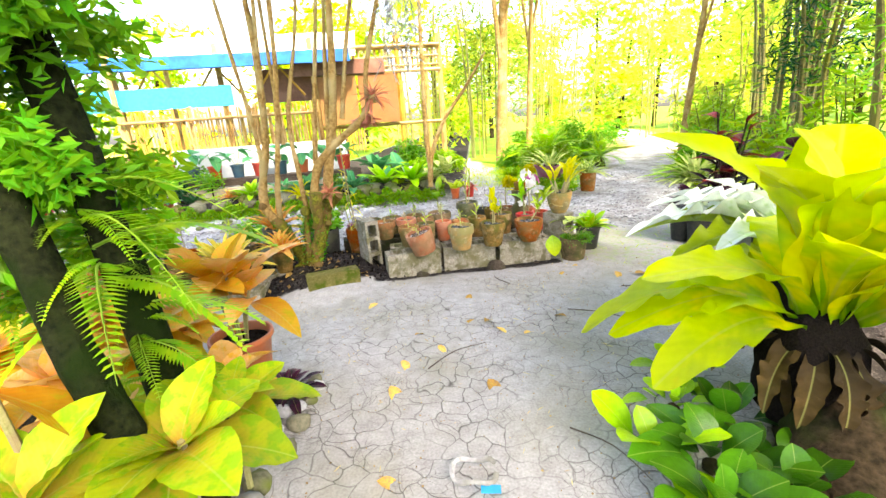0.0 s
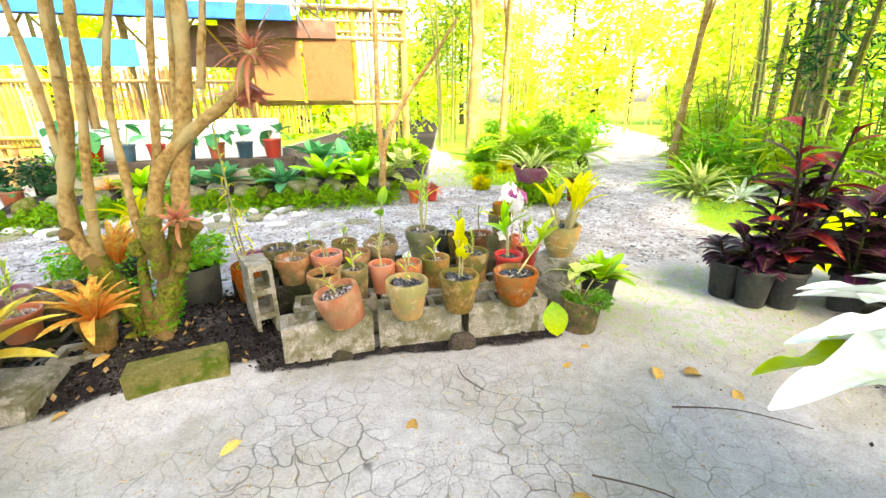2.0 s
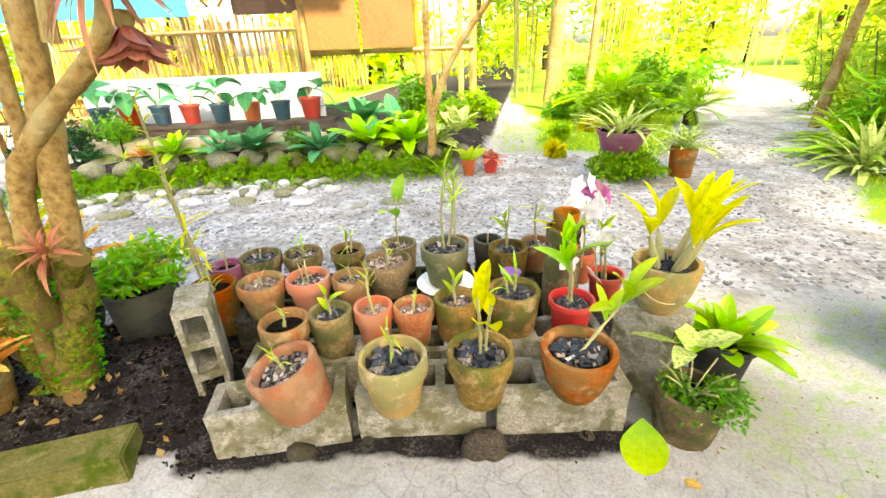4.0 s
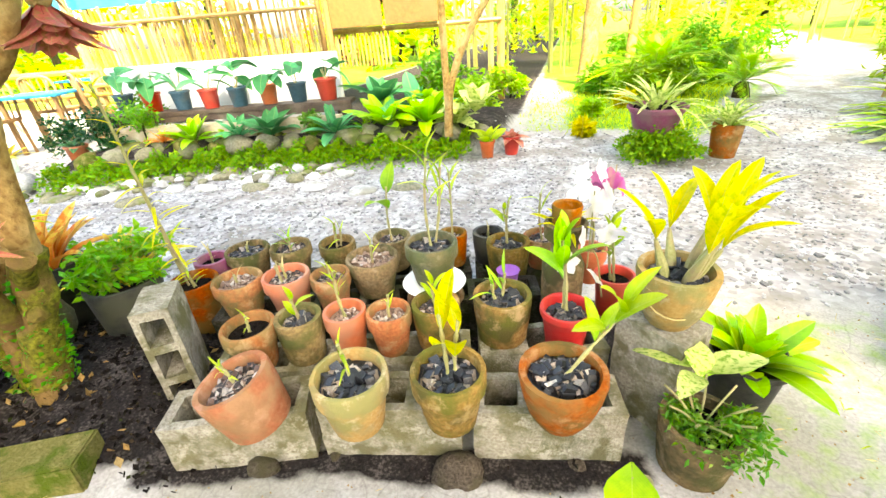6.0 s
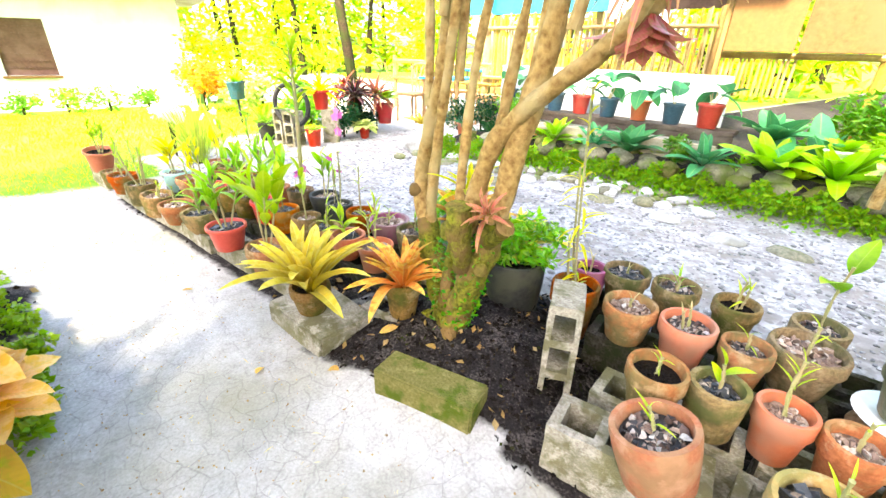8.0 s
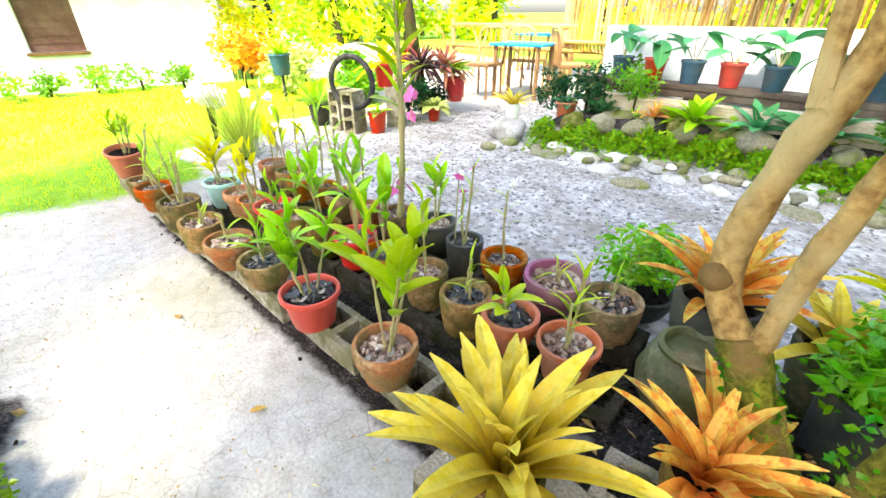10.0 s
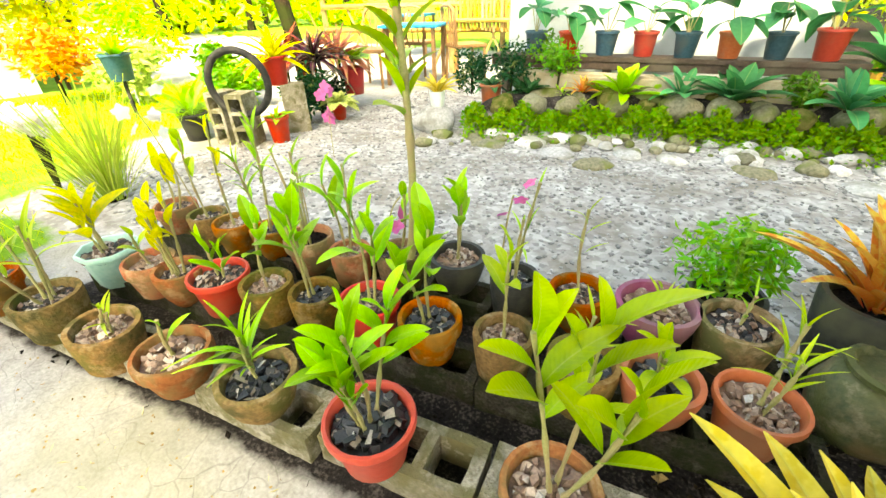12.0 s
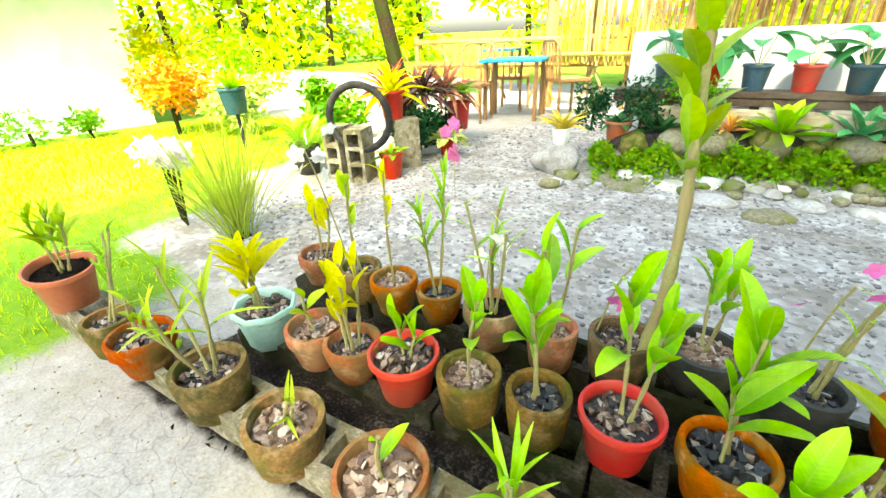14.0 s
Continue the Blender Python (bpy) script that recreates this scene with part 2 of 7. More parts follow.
M["green_glaze"] = solid("green_glaze", (0.0415, 0.0553, 0.0253), (0.099, 0.099, 0.0495), 0.6, 16, 0.4, (0.139, 0.103, 0.0516), algae=(0.0672, 0.0768, 0.024), bloom=(0.181, 0.16, 0.107))
M["cyan_glaze"] = solid("cyan_glaze", (0.28, 0.50, 0.44), (0.40, 0.60, 0.54), 0.4, 12, 0.1, (0.32, 0.44, 0.38))
M["purple_plastic"] = solid("purple_plastic", (0.181, 0.0373, 0.0853), (0.231, 0.0604, 0.121), 0.5, 14, 0.1, (0.193, 0.0967, 0.107))
M["violet_plastic"] = solid("violet_plastic", (0.244, 0.0812, 0.36), (0.282, 0.106, 0.399), 0.5, 14, 0.1)
M["white_glaze"] = solid("white_glaze", (0.66, 0.70, 0.66), (0.74, 0.78, 0.74), 0.35, 12, 0.1, (0.55, 0.6, 0.52))


def lumps(name, stops, rough, relief=0.4):
    """Loose lumps, each island of its own colour."""
    m, nt, p, out = nodes_of(name)
    v = coords(nt, True)
    c = ramp(nt, nt.nodes.new("ShaderNodeNewGeometry").outputs["Random Per Island"], stops)
    fine = noise_tex(nt, v, 160, 5)
    c = mixc(nt, 0.75, c, ramp(nt, fine, [(0.3, (0.35, 0.35, 0.35)), (0.7, (1, 1, 1))]), "MULTIPLY")
    nt.links.new(c, p.inputs["Base Color"])
    p.inputs["Roughness"].default_value = rough
    bump(nt, p, fine, relief, 0.006)
    return m


M["olive_culm"] = solid("olive_culm", (0.05, 0.05, 0.014), (0.16, 0.14, 0.05), 0.6, 8, 0.3, (0.10, 0.10, 0.02), 0.3)
# darker copy of block: the shade between pot rows is in its colour
M["shaded_block"] = solid("shaded_block", (0.018, 0.016, 0.012), (0.055, 0.05, 0.04), 0.95, 30, 0.9, (0.025, 0.026, 0.012), algae=(0.02, 0.026, 0.008), bloom=(0.08, 0.074, 0.062))
M["charcoal"] = lumps("charcoal", [(0.0, (0.00267, 0.003, 0.00401)), (0.6, (0.00776, 0.00931, 0.0136)), (0.74, (0.0269, 0.0337, 0.0449)), (0.80, (0.181, 0.139, 0.101)), (0.93, (0.314, 0.257, 0.205)), (1.0, (0.386, 0.363, 0.328))], 0.5)
M["pebbles"] = lumps("pebbles", [(0.0, (0.0768, 0.0432, 0.0288)), (0.3, (0.193, 0.118, 0.0806)), (0.6, (0.32, 0.217, 0.16)), (0.85, (0.413, 0.33, 0.26)), (1.0, (0.481, 0.457, 0.421))], 0.7)
M["mixed_chips"] = lumps("mixed_chips", [(0.0, (0.00401, 0.00334, 0.00401)), (0.35, (0.0204, 0.0163, 0.0163)), (0.5, (0.11, 0.0602, 0.0451)), (0.75, (0.231, 0.148, 0.104)), (0.9, (0.333, 0.276, 0.23)), (1.0, (0.44, 0.416, 0.392))], 0.65)
M["soil"] = solid("soil", (0.00325, 0.0026, 0.00195), (0.0158, 0.0119, 0.00948), 0.95, 40, 0.8)
M["gravel"] = solid("gravel", (0.181, 0.181, 0.181), (0.333, 0.327, 0.316), 0.85, 40, 0.3, None, 0.5, island=True)
M["clod"] = solid("clod", (0.02, 0.016, 0.012), (0.10, 0.08, 0.06), 0.95, 30, 1.0, (0.05, 0.045, 0.025))
M["river_rock"] = solid("river_rock", (0.10, 0.098, 0.06), (0.22, 0.205, 0.14), 0.85, 12, 0.4, (0.11, 0.13, 0.035), 0.2)
M["pale_stone"] = solid("pale_stone", (0.30, 0.30, 0.295), (0.50, 0.495, 0.48), 0.85, 14, 0.6, (0.25, 0.245, 0.21), 0.25)
M["bark"] = solid("bark", (0.15, 0.08, 0.022), (0.36, 0.235, 0.085), 0.9, 12, 1.0, (0.33, 0.245, 0.11))
M["moss_bark"] = solid("moss_bark", (0.03, 0.034, 0.005), (0.17, 0.155, 0.02), 0.95, 16, 1.0, (0.14, 0.085, 0.03), bloom=(0.20, 0.22, 0.015))
M["dark_bark"] = solid("dark_bark", (0.0114, 0.00835, 0.00455), (0.0449, 0.0314, 0.0171), 0.9, 12, 0.9, (0.0211, 0.0275, 0.00634))
# near-black green bark, darker than dark_bark
M["blackish_bark"] = solid("blackish_bark", (0.00341, 0.00478, 0.00205), (0.0186, 0.0227, 0.00744), 0.9, 14, 0.9, (0.0079, 0.0158, 0.00237))
M["bamboo"] = solid("bamboo", (0.29, 0.175, 0.05), (0.40, 0.27, 0.09), 0.5, 9, 0.2, (0.22, 0.13, 0.04), 0.25)
M["green_bamboo"] = solid("green_bamboo", (0.207, 0.218, 0.0382), (0.294, 0.283, 0.0735), 0.5, 6, 0.2, (0.181, 0.16, 0.0533), 0.2)
M["cane"] = solid("cane", (0.206, 0.206, 0.065), (0.294, 0.272, 0.124), 0.55, 30, 0.3, (0.256, 0.2, 0.1))
M["plank"] = solid("plank", (0.0398, 0.0266, 0.0199), (0.0768, 0.0528, 0.0384), 0.7, 10, 0.4, (0.099, 0.0792, 0.0594))
M["panel"] = solid("panel", (0.17, 0.085, 0.028), (0.22, 0.115, 0.04), 0.6, 5, 0.2, (0.19, 0.10, 0.036), 0.08)
M["brown_panel"] = solid("brown_panel", (0.15, 0.055, 0.018), (0.22, 0.09, 0.03), 0.6, 5, 0.2, (0.19, 0.08, 0.03), 0.08)
M["shutter"] = solid("shutter", (0.099, 0.0445, 0.0297), (0.145, 0.0674, 0.0467), 0.5, 8, 0.2, (0.169, 0.0899, 0.0634))
M["white_paint"] = solid("white_paint", (0.76, 0.77, 0.77), (0.82, 0.82, 0.81), 0.7, 4, 0.1, (0.70, 0.70, 0.67))
# white paint of the low wall, with blue-grey open shade put into the colour
M["shaded_white"] = solid("shaded_white", (0.40, 0.445, 0.47), (0.48, 0.52, 0.54), 0.7, 4, 0.1, (0.36, 0.39, 0.40))
M["cream_wall"] = solid("cream_wall", (0.36, 0.313, 0.22), (0.44, 0.392, 0.297), 0.8, 9, 0.3, (0.307, 0.25, 0.159))
M["blue_sheet"] = solid("blue_sheet", (0.006, 0.07, 0.36), (0.012, 0.10, 0.44), 0.55, 5, 0.2, (0.012, 0.13, 0.46))
M["cyan_sheet"] = solid("cyan_sheet", (0.006, 0.25, 0.44), (0.018, 0.31, 0.52), 0.55, 5, 0.2, (0.018, 0.22, 0.42))
M["rubber"] = solid("rubber", (0.00636, 0.00636, 0.00636), (0.0181, 0.0181, 0.0169), 0.7, 20, 0.5, (0.0398, 0.0376, 0.031))
M["rattan"] = solid("rattan", (0.206, 0.108, 0.0433), (0.294, 0.17, 0.0735), 0.55, 14, 0.3)
M["petal_white"] = leafy("petal_white", (0.80, 0.74, 0.74), (0.82, 0.80, 0.80), None, 0.5, 0.4, 0.05)
M["petal_pink"] = leafy("petal_pink", (0.554, 0.108, 0.308), (0.607, 0.312, 0.451), None, 0.5, 0.4, 0.12)
M["fallen"] = leafy("fallen", (0.537, 0.276, 0.046), (0.554, 0.369, 0.077), (0.365, 0.22, 0.0878), 0.6, 0.15, 0.25)
M["leaf"] = leafy("leaf", (0.10, 0.30, 0.004), (0.33, 0.58, 0.006), None, 0.3, 0.35, 0.2)
M["young_leaf"] = leafy("young_leaf", (0.19, 0.365, 0.00365), (0.429, 0.537, 0.00614), None, 0.3, 0.4, 0.14)
M["yellow_leaf"] = leafy("yellow_leaf", (0.607, 0.514, 0.00312), (0.715, 0.636, 0.00477), (0.506, 0.537, 0.0046), 0.4, 0.55, 0.06)
M["deep_leaf"] = leafy("deep_leaf", (0.00601, 0.0551, 0.0151), (0.0218, 0.109, 0.0272), None, 0.35, 0.2, 0.25)
M["shelf_leaf"] = leafy("shelf_leaf", (0.02, 0.16, 0.05), (0.06, 0.28, 0.09), None, 0.35, 0.3, 0.25)
M["nest_leaf"] = leafy("nest_leaf", (0.124, 0.347, 0.0033), (0.531, 0.619, 0.00531), (0.679, 0.627, 0.00537), 0.33, 0.42, 0.12, spot_scale=3.0, spot_at=0.60)
M["fern_leaf"] = leafy("fern_leaf", (0.11, 0.328, 0.00913), (0.354, 0.588, 0.0147), None, 0.45, 0.4, 0.2)
# white of the striped clump; on the nest fern it paints sky gloss
M["white_and_sheen_leaf"] = leafy("white_and_sheen_leaf", (0.70, 0.80, 0.62), (0.84, 0.88, 0.80), (0.42, 0.62, 0.16), 0.25, 0.25, 0.06, spot_scale=5.0, spot_at=0.62)
M["pale_leaf"] = leafy("pale_leaf", (0.41, 0.485, 0.121), (0.576, 0.607, 0.203), (0.173, 0.316, 0.0216), 0.42, 0.3, 0.12)
M["bromeliad"] = leafy("bromeliad", (0.333, 0.189, 0.00723), (0.679, 0.521, 0.0789), (0.607, 0.436, 0.0312), 0.4, 0.3, 0.12)
M["red_bromeliad"] = leafy("red_bromeliad", (0.62, 0.03, 0.012), (0.66, 0.40, 0.07), (0.62, 0.17, 0.03), 0.4, 0.3, 0.15)
M["croton"] = leafy("croton", (0.62, 0.22, 0.015), (0.66, 0.38, 0.025), (0.48, 0.40, 0.015), 0.36, 0.4, 0.16, spot_scale=6.0, spot_at=0.6)
M["green_croton"] = leafy("green_croton", (0.42, 0.26, 0.03), (0.32, 0.42, 0.008), (0.20, 0.36, 0.008), 0.36, 0.3, 0.18, spot_scale=5.0, spot_at=0.54)
M["pink_croton"] = leafy("pink_croton", (0.74, 0.26, 0.04), (0.76, 0.46, 0.15), (0.70, 0.38, 0.04), 0.36, 0.4, 0.14, spot_scale=5.0)
M["red_leaf"] = leafy("red_leaf", (0.10, 0.003, 0.008), (0.30, 0.02, 0.010), (0.06, 0.004, 0.016), 0.36, 0.3, 0.25)
M["purple_leaf"] = leafy("purple_leaf", (0.0136, 0.00233, 0.00969), (0.0553, 0.00829, 0.0323), (0.00759, 0.0114, 0.00455), 0.36, 0.2, 0.3)
M["bamboo_leaf"] = leafy("bamboo_leaf", (0.26, 0.37, 0.03), (0.48, 0.48, 0.055), None, 0.45, 0.45, 0.22)
M["hedge_leaf"] = leafy("hedge_leaf", (0.045, 0.20, 0.002), (0.15, 0.32, 0.004), None, 0.42, 0.35, 0.25)
M["grass_blade"] = leafy("grass_blade", (0.189, 0.333, 0.00579), (0.428, 0.519, 0.0115), None, 0.5, 0.4, 0.2)
M["glossy_leaf"] = leafy("glossy_leaf", (0.012, 0.075, 0.003), (0.05, 0.17, 0.005), None, 0.3, 0.25, 0.35)
M["dead_frond"] = leafy("dead_frond", (0.008, 0.005, 0.003), (0.05, 0.026, 0.008), None, 0.7, 0.1, 0.4)
M["straw"] = leafy("straw", (0.365, 0.278, 0.117), (0.468, 0.377, 0.196), None, 0.7, 0.2, 0.2)
M["rose_leaf"] = leafy("rose_leaf", (0.42, 0.06, 0.05), (0.52, 0.16, 0.12), (0.34, 0.16, 0.06), 0.4, 0.35, 0.18)


# ---- tools ----
def mesh_of(name, bm):
    me = bpy.data.meshes.new(name)
    bm.to_mesh(me)
    bm.free()
    return me


DYED = {}


def part(name, data, material, parent, label="", m=None, smooth=True):
    """Links a bmesh or a mesh as one object under a thing or a part."""
    me = data if isinstance(data, bpy.types.Mesh) else mesh_of(name, data)
    if me.materials and me.materials[0] != M[material]:
        key = (me.name, material)
        if key not in DYED:
            DYED[key] = me.copy()
            DYED[key].materials[0] = M[material]
        me = DYED[key]
    if not me.materials:
        me.materials.append(M[material])
        if smooth:
            me.polygons.foreach_set("use_smooth", [True] * len(me.polygons))
            me.set_sharp_from_angle(angle=radians(42))
    ob = new(name, me)
    ob.parent = parent
    if m is not None:
        ob.matrix_basis = m
    return tagged(ob, label)


def thing(name, m, label, category, group="", kind=""):
    ob = new(name)
    ob.matrix_basis = m
    return tagged(ob, label, category, group, kind)


def single(name, data, material, m, label, category, group="", kind="", smooth=True):
    return tagged(part(name, data, material, None, "", m, smooth), label, category, group, kind)


def lathe(profile, seg=28, wobble=0.0, sides=None):
    bm = bmesh.new()
    rings = []
    seg = sides or seg
    for r, z in profile:
        ring = []
        for i in range(seg):
            a = 2 * math.pi * i / seg
            rr = r * (1 + wobble * noise.noise((math.cos(a) * 2, math.sin(a) * 2, z * 9)))
            ring.append(bm.verts.new((rr * math.cos(a), rr * math.sin(a), z)))
        rings.append(ring)
    for a, b in zip(rings, rings[1:]):
        for i in range(seg):
            bm.faces.new((a[i], a[(i + 1) % seg], b[(i + 1) % seg], b[i]))
    bm.faces.new(rings[0][::-1])
    bm.faces.new(rings[-1])
    return bm


def tube(points, radii, seg=8, rough=0.0, bm=None):
    """A swept round stem through the points."""
    bm = bm or bmesh.new()
    pts = [Vector(p) for p in points]
    prev = None
    side = Vector((1, 0.13, 0.07))
    for i, p in enumerate(pts):
        d = (pts[min(i + 1, len(pts) - 1)] - pts[max(i - 1, 0)]).normalized()
        side = (side - d * side.dot(d)).normalized()
        up = d.cross(side)
        r = radii[i] if not isinstance(radii, (int, float)) else radii
        ring = []
        for k in range(seg):
            a = 2 * math.pi * k / seg
            q = p + (side * math.cos(a) + up * math.sin(a)) * r
            if rough:
                q += (q - p) * rough * noise.noise(q * 14)
            ring.append(bm.verts.new(q))
        if prev:
            for k in range(seg):
                bm.faces.new((prev[k], prev[(k + 1) % seg], ring[(k + 1) % seg], ring[k]))
        else:
            bm.faces.new(ring[::-1])
        prev = ring
    bm.faces.new(prev)
    return bm


def bend(points, n=6):
    """More points on a smooth line through those given."""
    p = [Vector(q) for q in points]
    out = []
    for i in range(len(p) - 1):
        a, b, c, d = p[max(i - 1, 0)], p[i], p[i + 1], p[min(i + 2, len(p) - 1)]
        for k in range(n):
            t = k / n
            out.append(0.5 * ((2 * b) + (c - a) * t + (2 * a - 5 * b + 4 * c - d) * t * t + (3 * b - a - 3 * c + d) * t ** 3))
    return out + [p[-1]]


def taper(n, a, b):
    return [a + (b - a) * i / (n - 1) for i in range(n)]


def box(sx, sy, sz, bevel=0.006, at=(0, 0, 0), bm=None, rough=0.0):
    """A block with softened edges, standing on z = 0 of its place."""
    own = bmesh.new()
    bmesh.ops.create_cube(own, size=1, matrix=Matrix.Translation(Vector(at) + Vector((0, 0, sz / 2))) @ Matrix.Diagonal((sx, sy, sz, 1)))
    if bevel:
        bmesh.ops.bevel(own, geom=own.edges[:], offset=bevel, segments=2, affect="EDGES")
    if rough:
        for v in own.verts:
            v.co += Vector((noise.noise(v.co * 9), noise.noise(v.co * 9 + Vector((5, 0, 0))), noise.noise(v.co * 9 + Vector((0, 7, 0))))) * rough
    if bm is None:
        return own
    tmp = mesh_of("tmp", own)
    bm.from_mesh(tmp)
    bpy.data.meshes.remove(tmp)
    return bm


def leaf_mesh(name, width, droop=0.25, cup=0.12, belly=0.42, n=9, wavy=0.0, tip=1.4, foot=0.9, twist=0.0, stalk=0.0, heart=0.0, lift=0.0):
    """A leaf of length 1 along y: width at the belly, arching down by droop, folded by cup along its midrib."""
    bm = bmesh.new()
    rows = []
    for i in range(n + 1):
        t = i / n
        if t < belly:
            w = (math.sin(0.5 * math.pi * t / belly)) ** foot
        else:
            w = (math.cos(0.5 * math.pi * (t - belly) / (1 - belly))) ** (1 / tip)
        w = max(w * width / 2, 0.006)
        y, z = t * (1 - 0.25 * droop * t), lift * t * (1 - t) * 2 - droop * t * t
        tw = twist * t
        row = []
        for k in (-1, -0.55, 0, 0.55, 1):
            wz = abs(k) * w * cup * 4 + (wavy * math.sin(t * 26 + (2 if k < 0 else 0) + 2 * math.sin(t * 9)) * w if abs(k) == 1 else 0)
            yy = y - (heart * abs(k) * (1 - t) ** 3 * width if heart else 0)
            row.append(bm.verts.new((k * w * math.cos(tw), yy, z + wz + k * w * math.sin(tw))))
        rows.append(row)
    for a, b in zip(rows, rows[1:]):
        for k in range(4):
            bm.faces.new((a[k], a[k + 1], b[k + 1], b[k]))
    if stalk:
        for v in bm.verts:
            v.co.y += stalk
        tube([(0, 0, 0.0), (0, stalk * 0.5, 0.01), (0, stalk * 1.05, 0)], 0.012, 5, bm=bm)
    return mesh_of(name, bm)


def frond_mesh(name, pairs, span, droop, width=0.035, angle=62, belly=0.35, hang=0.15):
    """A feathered frond of length 1 along y with its midrib and paired leaflets."""
    bm = bmesh.new()
    line = [Vector((0, t * (1 - 0.3 * droop * t), 0.16 * math.sin(t * 2.4) * (1 - droop) - droop * t * t)) for t in [i / 14 for i in range(15)]]
    tube(line, taper(15, 0.010, 0.002), 4, bm=bm)
    for i in range(pairs):
        t = 0.10 + 0.88 * i / pairs
        k = t * 14
        p = line[int(k)].lerp(line[min(int(k) + 1, 14)], k % 1)
        size = span * (math.sin(0.5 * math.pi * min(t / belly, 1)) if t < belly else math.cos(0.5 * math.pi * (t - belly) / (1.05 - belly))) + 0.02
        for s in (-1, 1):
            a = radians(angle * (1 - 0.35 * t)) * s
            d = Vector((math.sin(a), math.cos(a), -hang + 0.1 * noise.noise((i * 1.7, s * 3.1, span * 9))))
            q = Vector((math.cos(a), -math.sin(a), 0)) * width * 0.5
            v = [bm.verts.new(x) for x in (p, p + d * size * 0.4 + q, p + d * size - Vector((0, 0, hang * size * 0.4)), p + d * size * 0.4 - q)]
            bm.faces.new(v)
    return mesh_of(name, bm)


def mass_mesh(name, centres, size, aspect=0.42, seed=1, lean=None):
    """Many small folded leaves, one at each of the centres."""
    rng = np.random.default_rng(seed)
    c = np.asarray(centres, float)
    n = len(c)
    d = rng.normal(size=(n, 3))
    d[:, 2] = d[:, 2] * 0.6 - (0.3 if lean is None else lean)
    d /= np.linalg.norm(d, axis=1)[:, None]
    e = np.cross(d, rng.normal(size=(n, 3)))
    e /= np.linalg.norm(e, axis=1)[:, None]
    f = np.cross(d, e)
    s = (size * rng.uniform(0.6, 1.3, n))[:, None]
    v = np.stack([c, c + d * s * 0.5 + e * s * aspect * 0.5 + f * s * 0.08, c + d * s, c + d * s * 0.5 - e * s * aspect * 0.5 + f * s * 0.08], 1).reshape(-1, 3)
    me = bpy.data.meshes.new(name)
    quads = [(4 * i, 4 * i + 1, 4 * i + 2, 4 * i + 3) for i in range(n)]
    me.from_pydata(v.tolist(), [], quads)
    return me


def cloud(n, rx, ry, rz, seed, hollow=0.35, at=(0, 0, 0), lumps=7):
    """Points in an uneven crown of several lumps."""
    rng = np.random.default_rng(seed)
    lump = rng.normal(size=(lumps, 3))
    lump /= np.linalg.norm(lump, axis=1)[:, None]
    lump *= rng.uniform(0.25, 0.75, (lumps, 1))
    pick = rng.integers(0, lumps, n)
    d = rng.normal(size=(n, 3))
    d /= np.linalg.norm(d, axis=1)[:, None]
    p = lump[pick] + d * (hollow + (1 - hollow) * rng.random((n, 1)) ** 0.5) * rng.uniform(0.3, 0.6, lumps)[pick][:, None]
    return p * np.array((rx, ry, rz)) + np.array(at)


LEAF = {}


def leaf_kind(kind):
    if kind not in LEAF:
        LEAF[kind] = [LEAF_MAKER[kind](i) for i in range(3)]
    return R.choice(LEAF[kind])


LEAF_MAKER = {
    "lance": lambda i: leaf_mesh("lance_leaf", 0.33, 0.10 + 0.2 * i, 0.10, 0.48, n=11, tip=2.0),
    "slim": lambda i: leaf_mesh("slim_leaf", 0.11, 0.25 + 0.25 * i, 0.10, 0.35),
    "strap": lambda i: leaf_mesh("strap_leaf", 0.18, 0.06 + 0.12 * i, 0.14, 0.30, lift=0.15, tip=2.0),
    "oval": lambda i: leaf_mesh("oval_leaf", 0.46, 0.18 + 0.18 * i, 0.08, 0.45, foot=0.8),
    "wide": lambda i: leaf_mesh("wide_leaf", 0.62, 0.18 + 0.15 * i, 0.06, 0.36, heart=0.25),
    "nest": lambda i: leaf_mesh("nest_frond", 0.37, 0.14 + 0.26 * i, 0.07, 0.62, n=48, wavy=0.17, tip=3.0, foot=0.7, lift=0.35, twist=0.3 * (i - 1)),
    "ruffled": lambda i: leaf_mesh("ruffled_frond", 0.26, 0.06 + 0.16 * i, 0.12, 0.5, n=40, wavy=0.42, tip=1.7, foot=0.6, lift=0.3, twist=0.3 * (i - 1)),
    "broad": lambda i: leaf_mesh("broad_leaf", 0.58, 0.16 + 0.16 * i, 0.09, 0.48, n=12, wavy=0.06, tip=1.5, foot=0.8),
    "round": lambda i: leaf_mesh("round_leaf", 0.64, 0.12 + 0.2 * i, 0.06, 0.55, n=11, tip=2.0, foot=0.9, wavy=0.04),
    "frond": lambda i: frond_mesh("fern_frond", 26, 0.16, 0.35 + 0.2 * i),
    "palm": lambda i: frond_mesh("palm_frond", 20, 0.34, 0.25 + 0.2 * i, 0.026, 50),
    "rush": lambda i: leaf_mesh("rush_leaf", 0.016, 0.04 + 0.16 * i, 0.10, 0.4),
    "reed": lambda i: leaf_mesh("reed_leaf", 0.035, 0.04 + 0.1 * i, 0.10, 0.4),
    "petal": lambda i: leaf_mesh("petal", 0.75, 0.2, 0.05, 0.5, n=5),
}


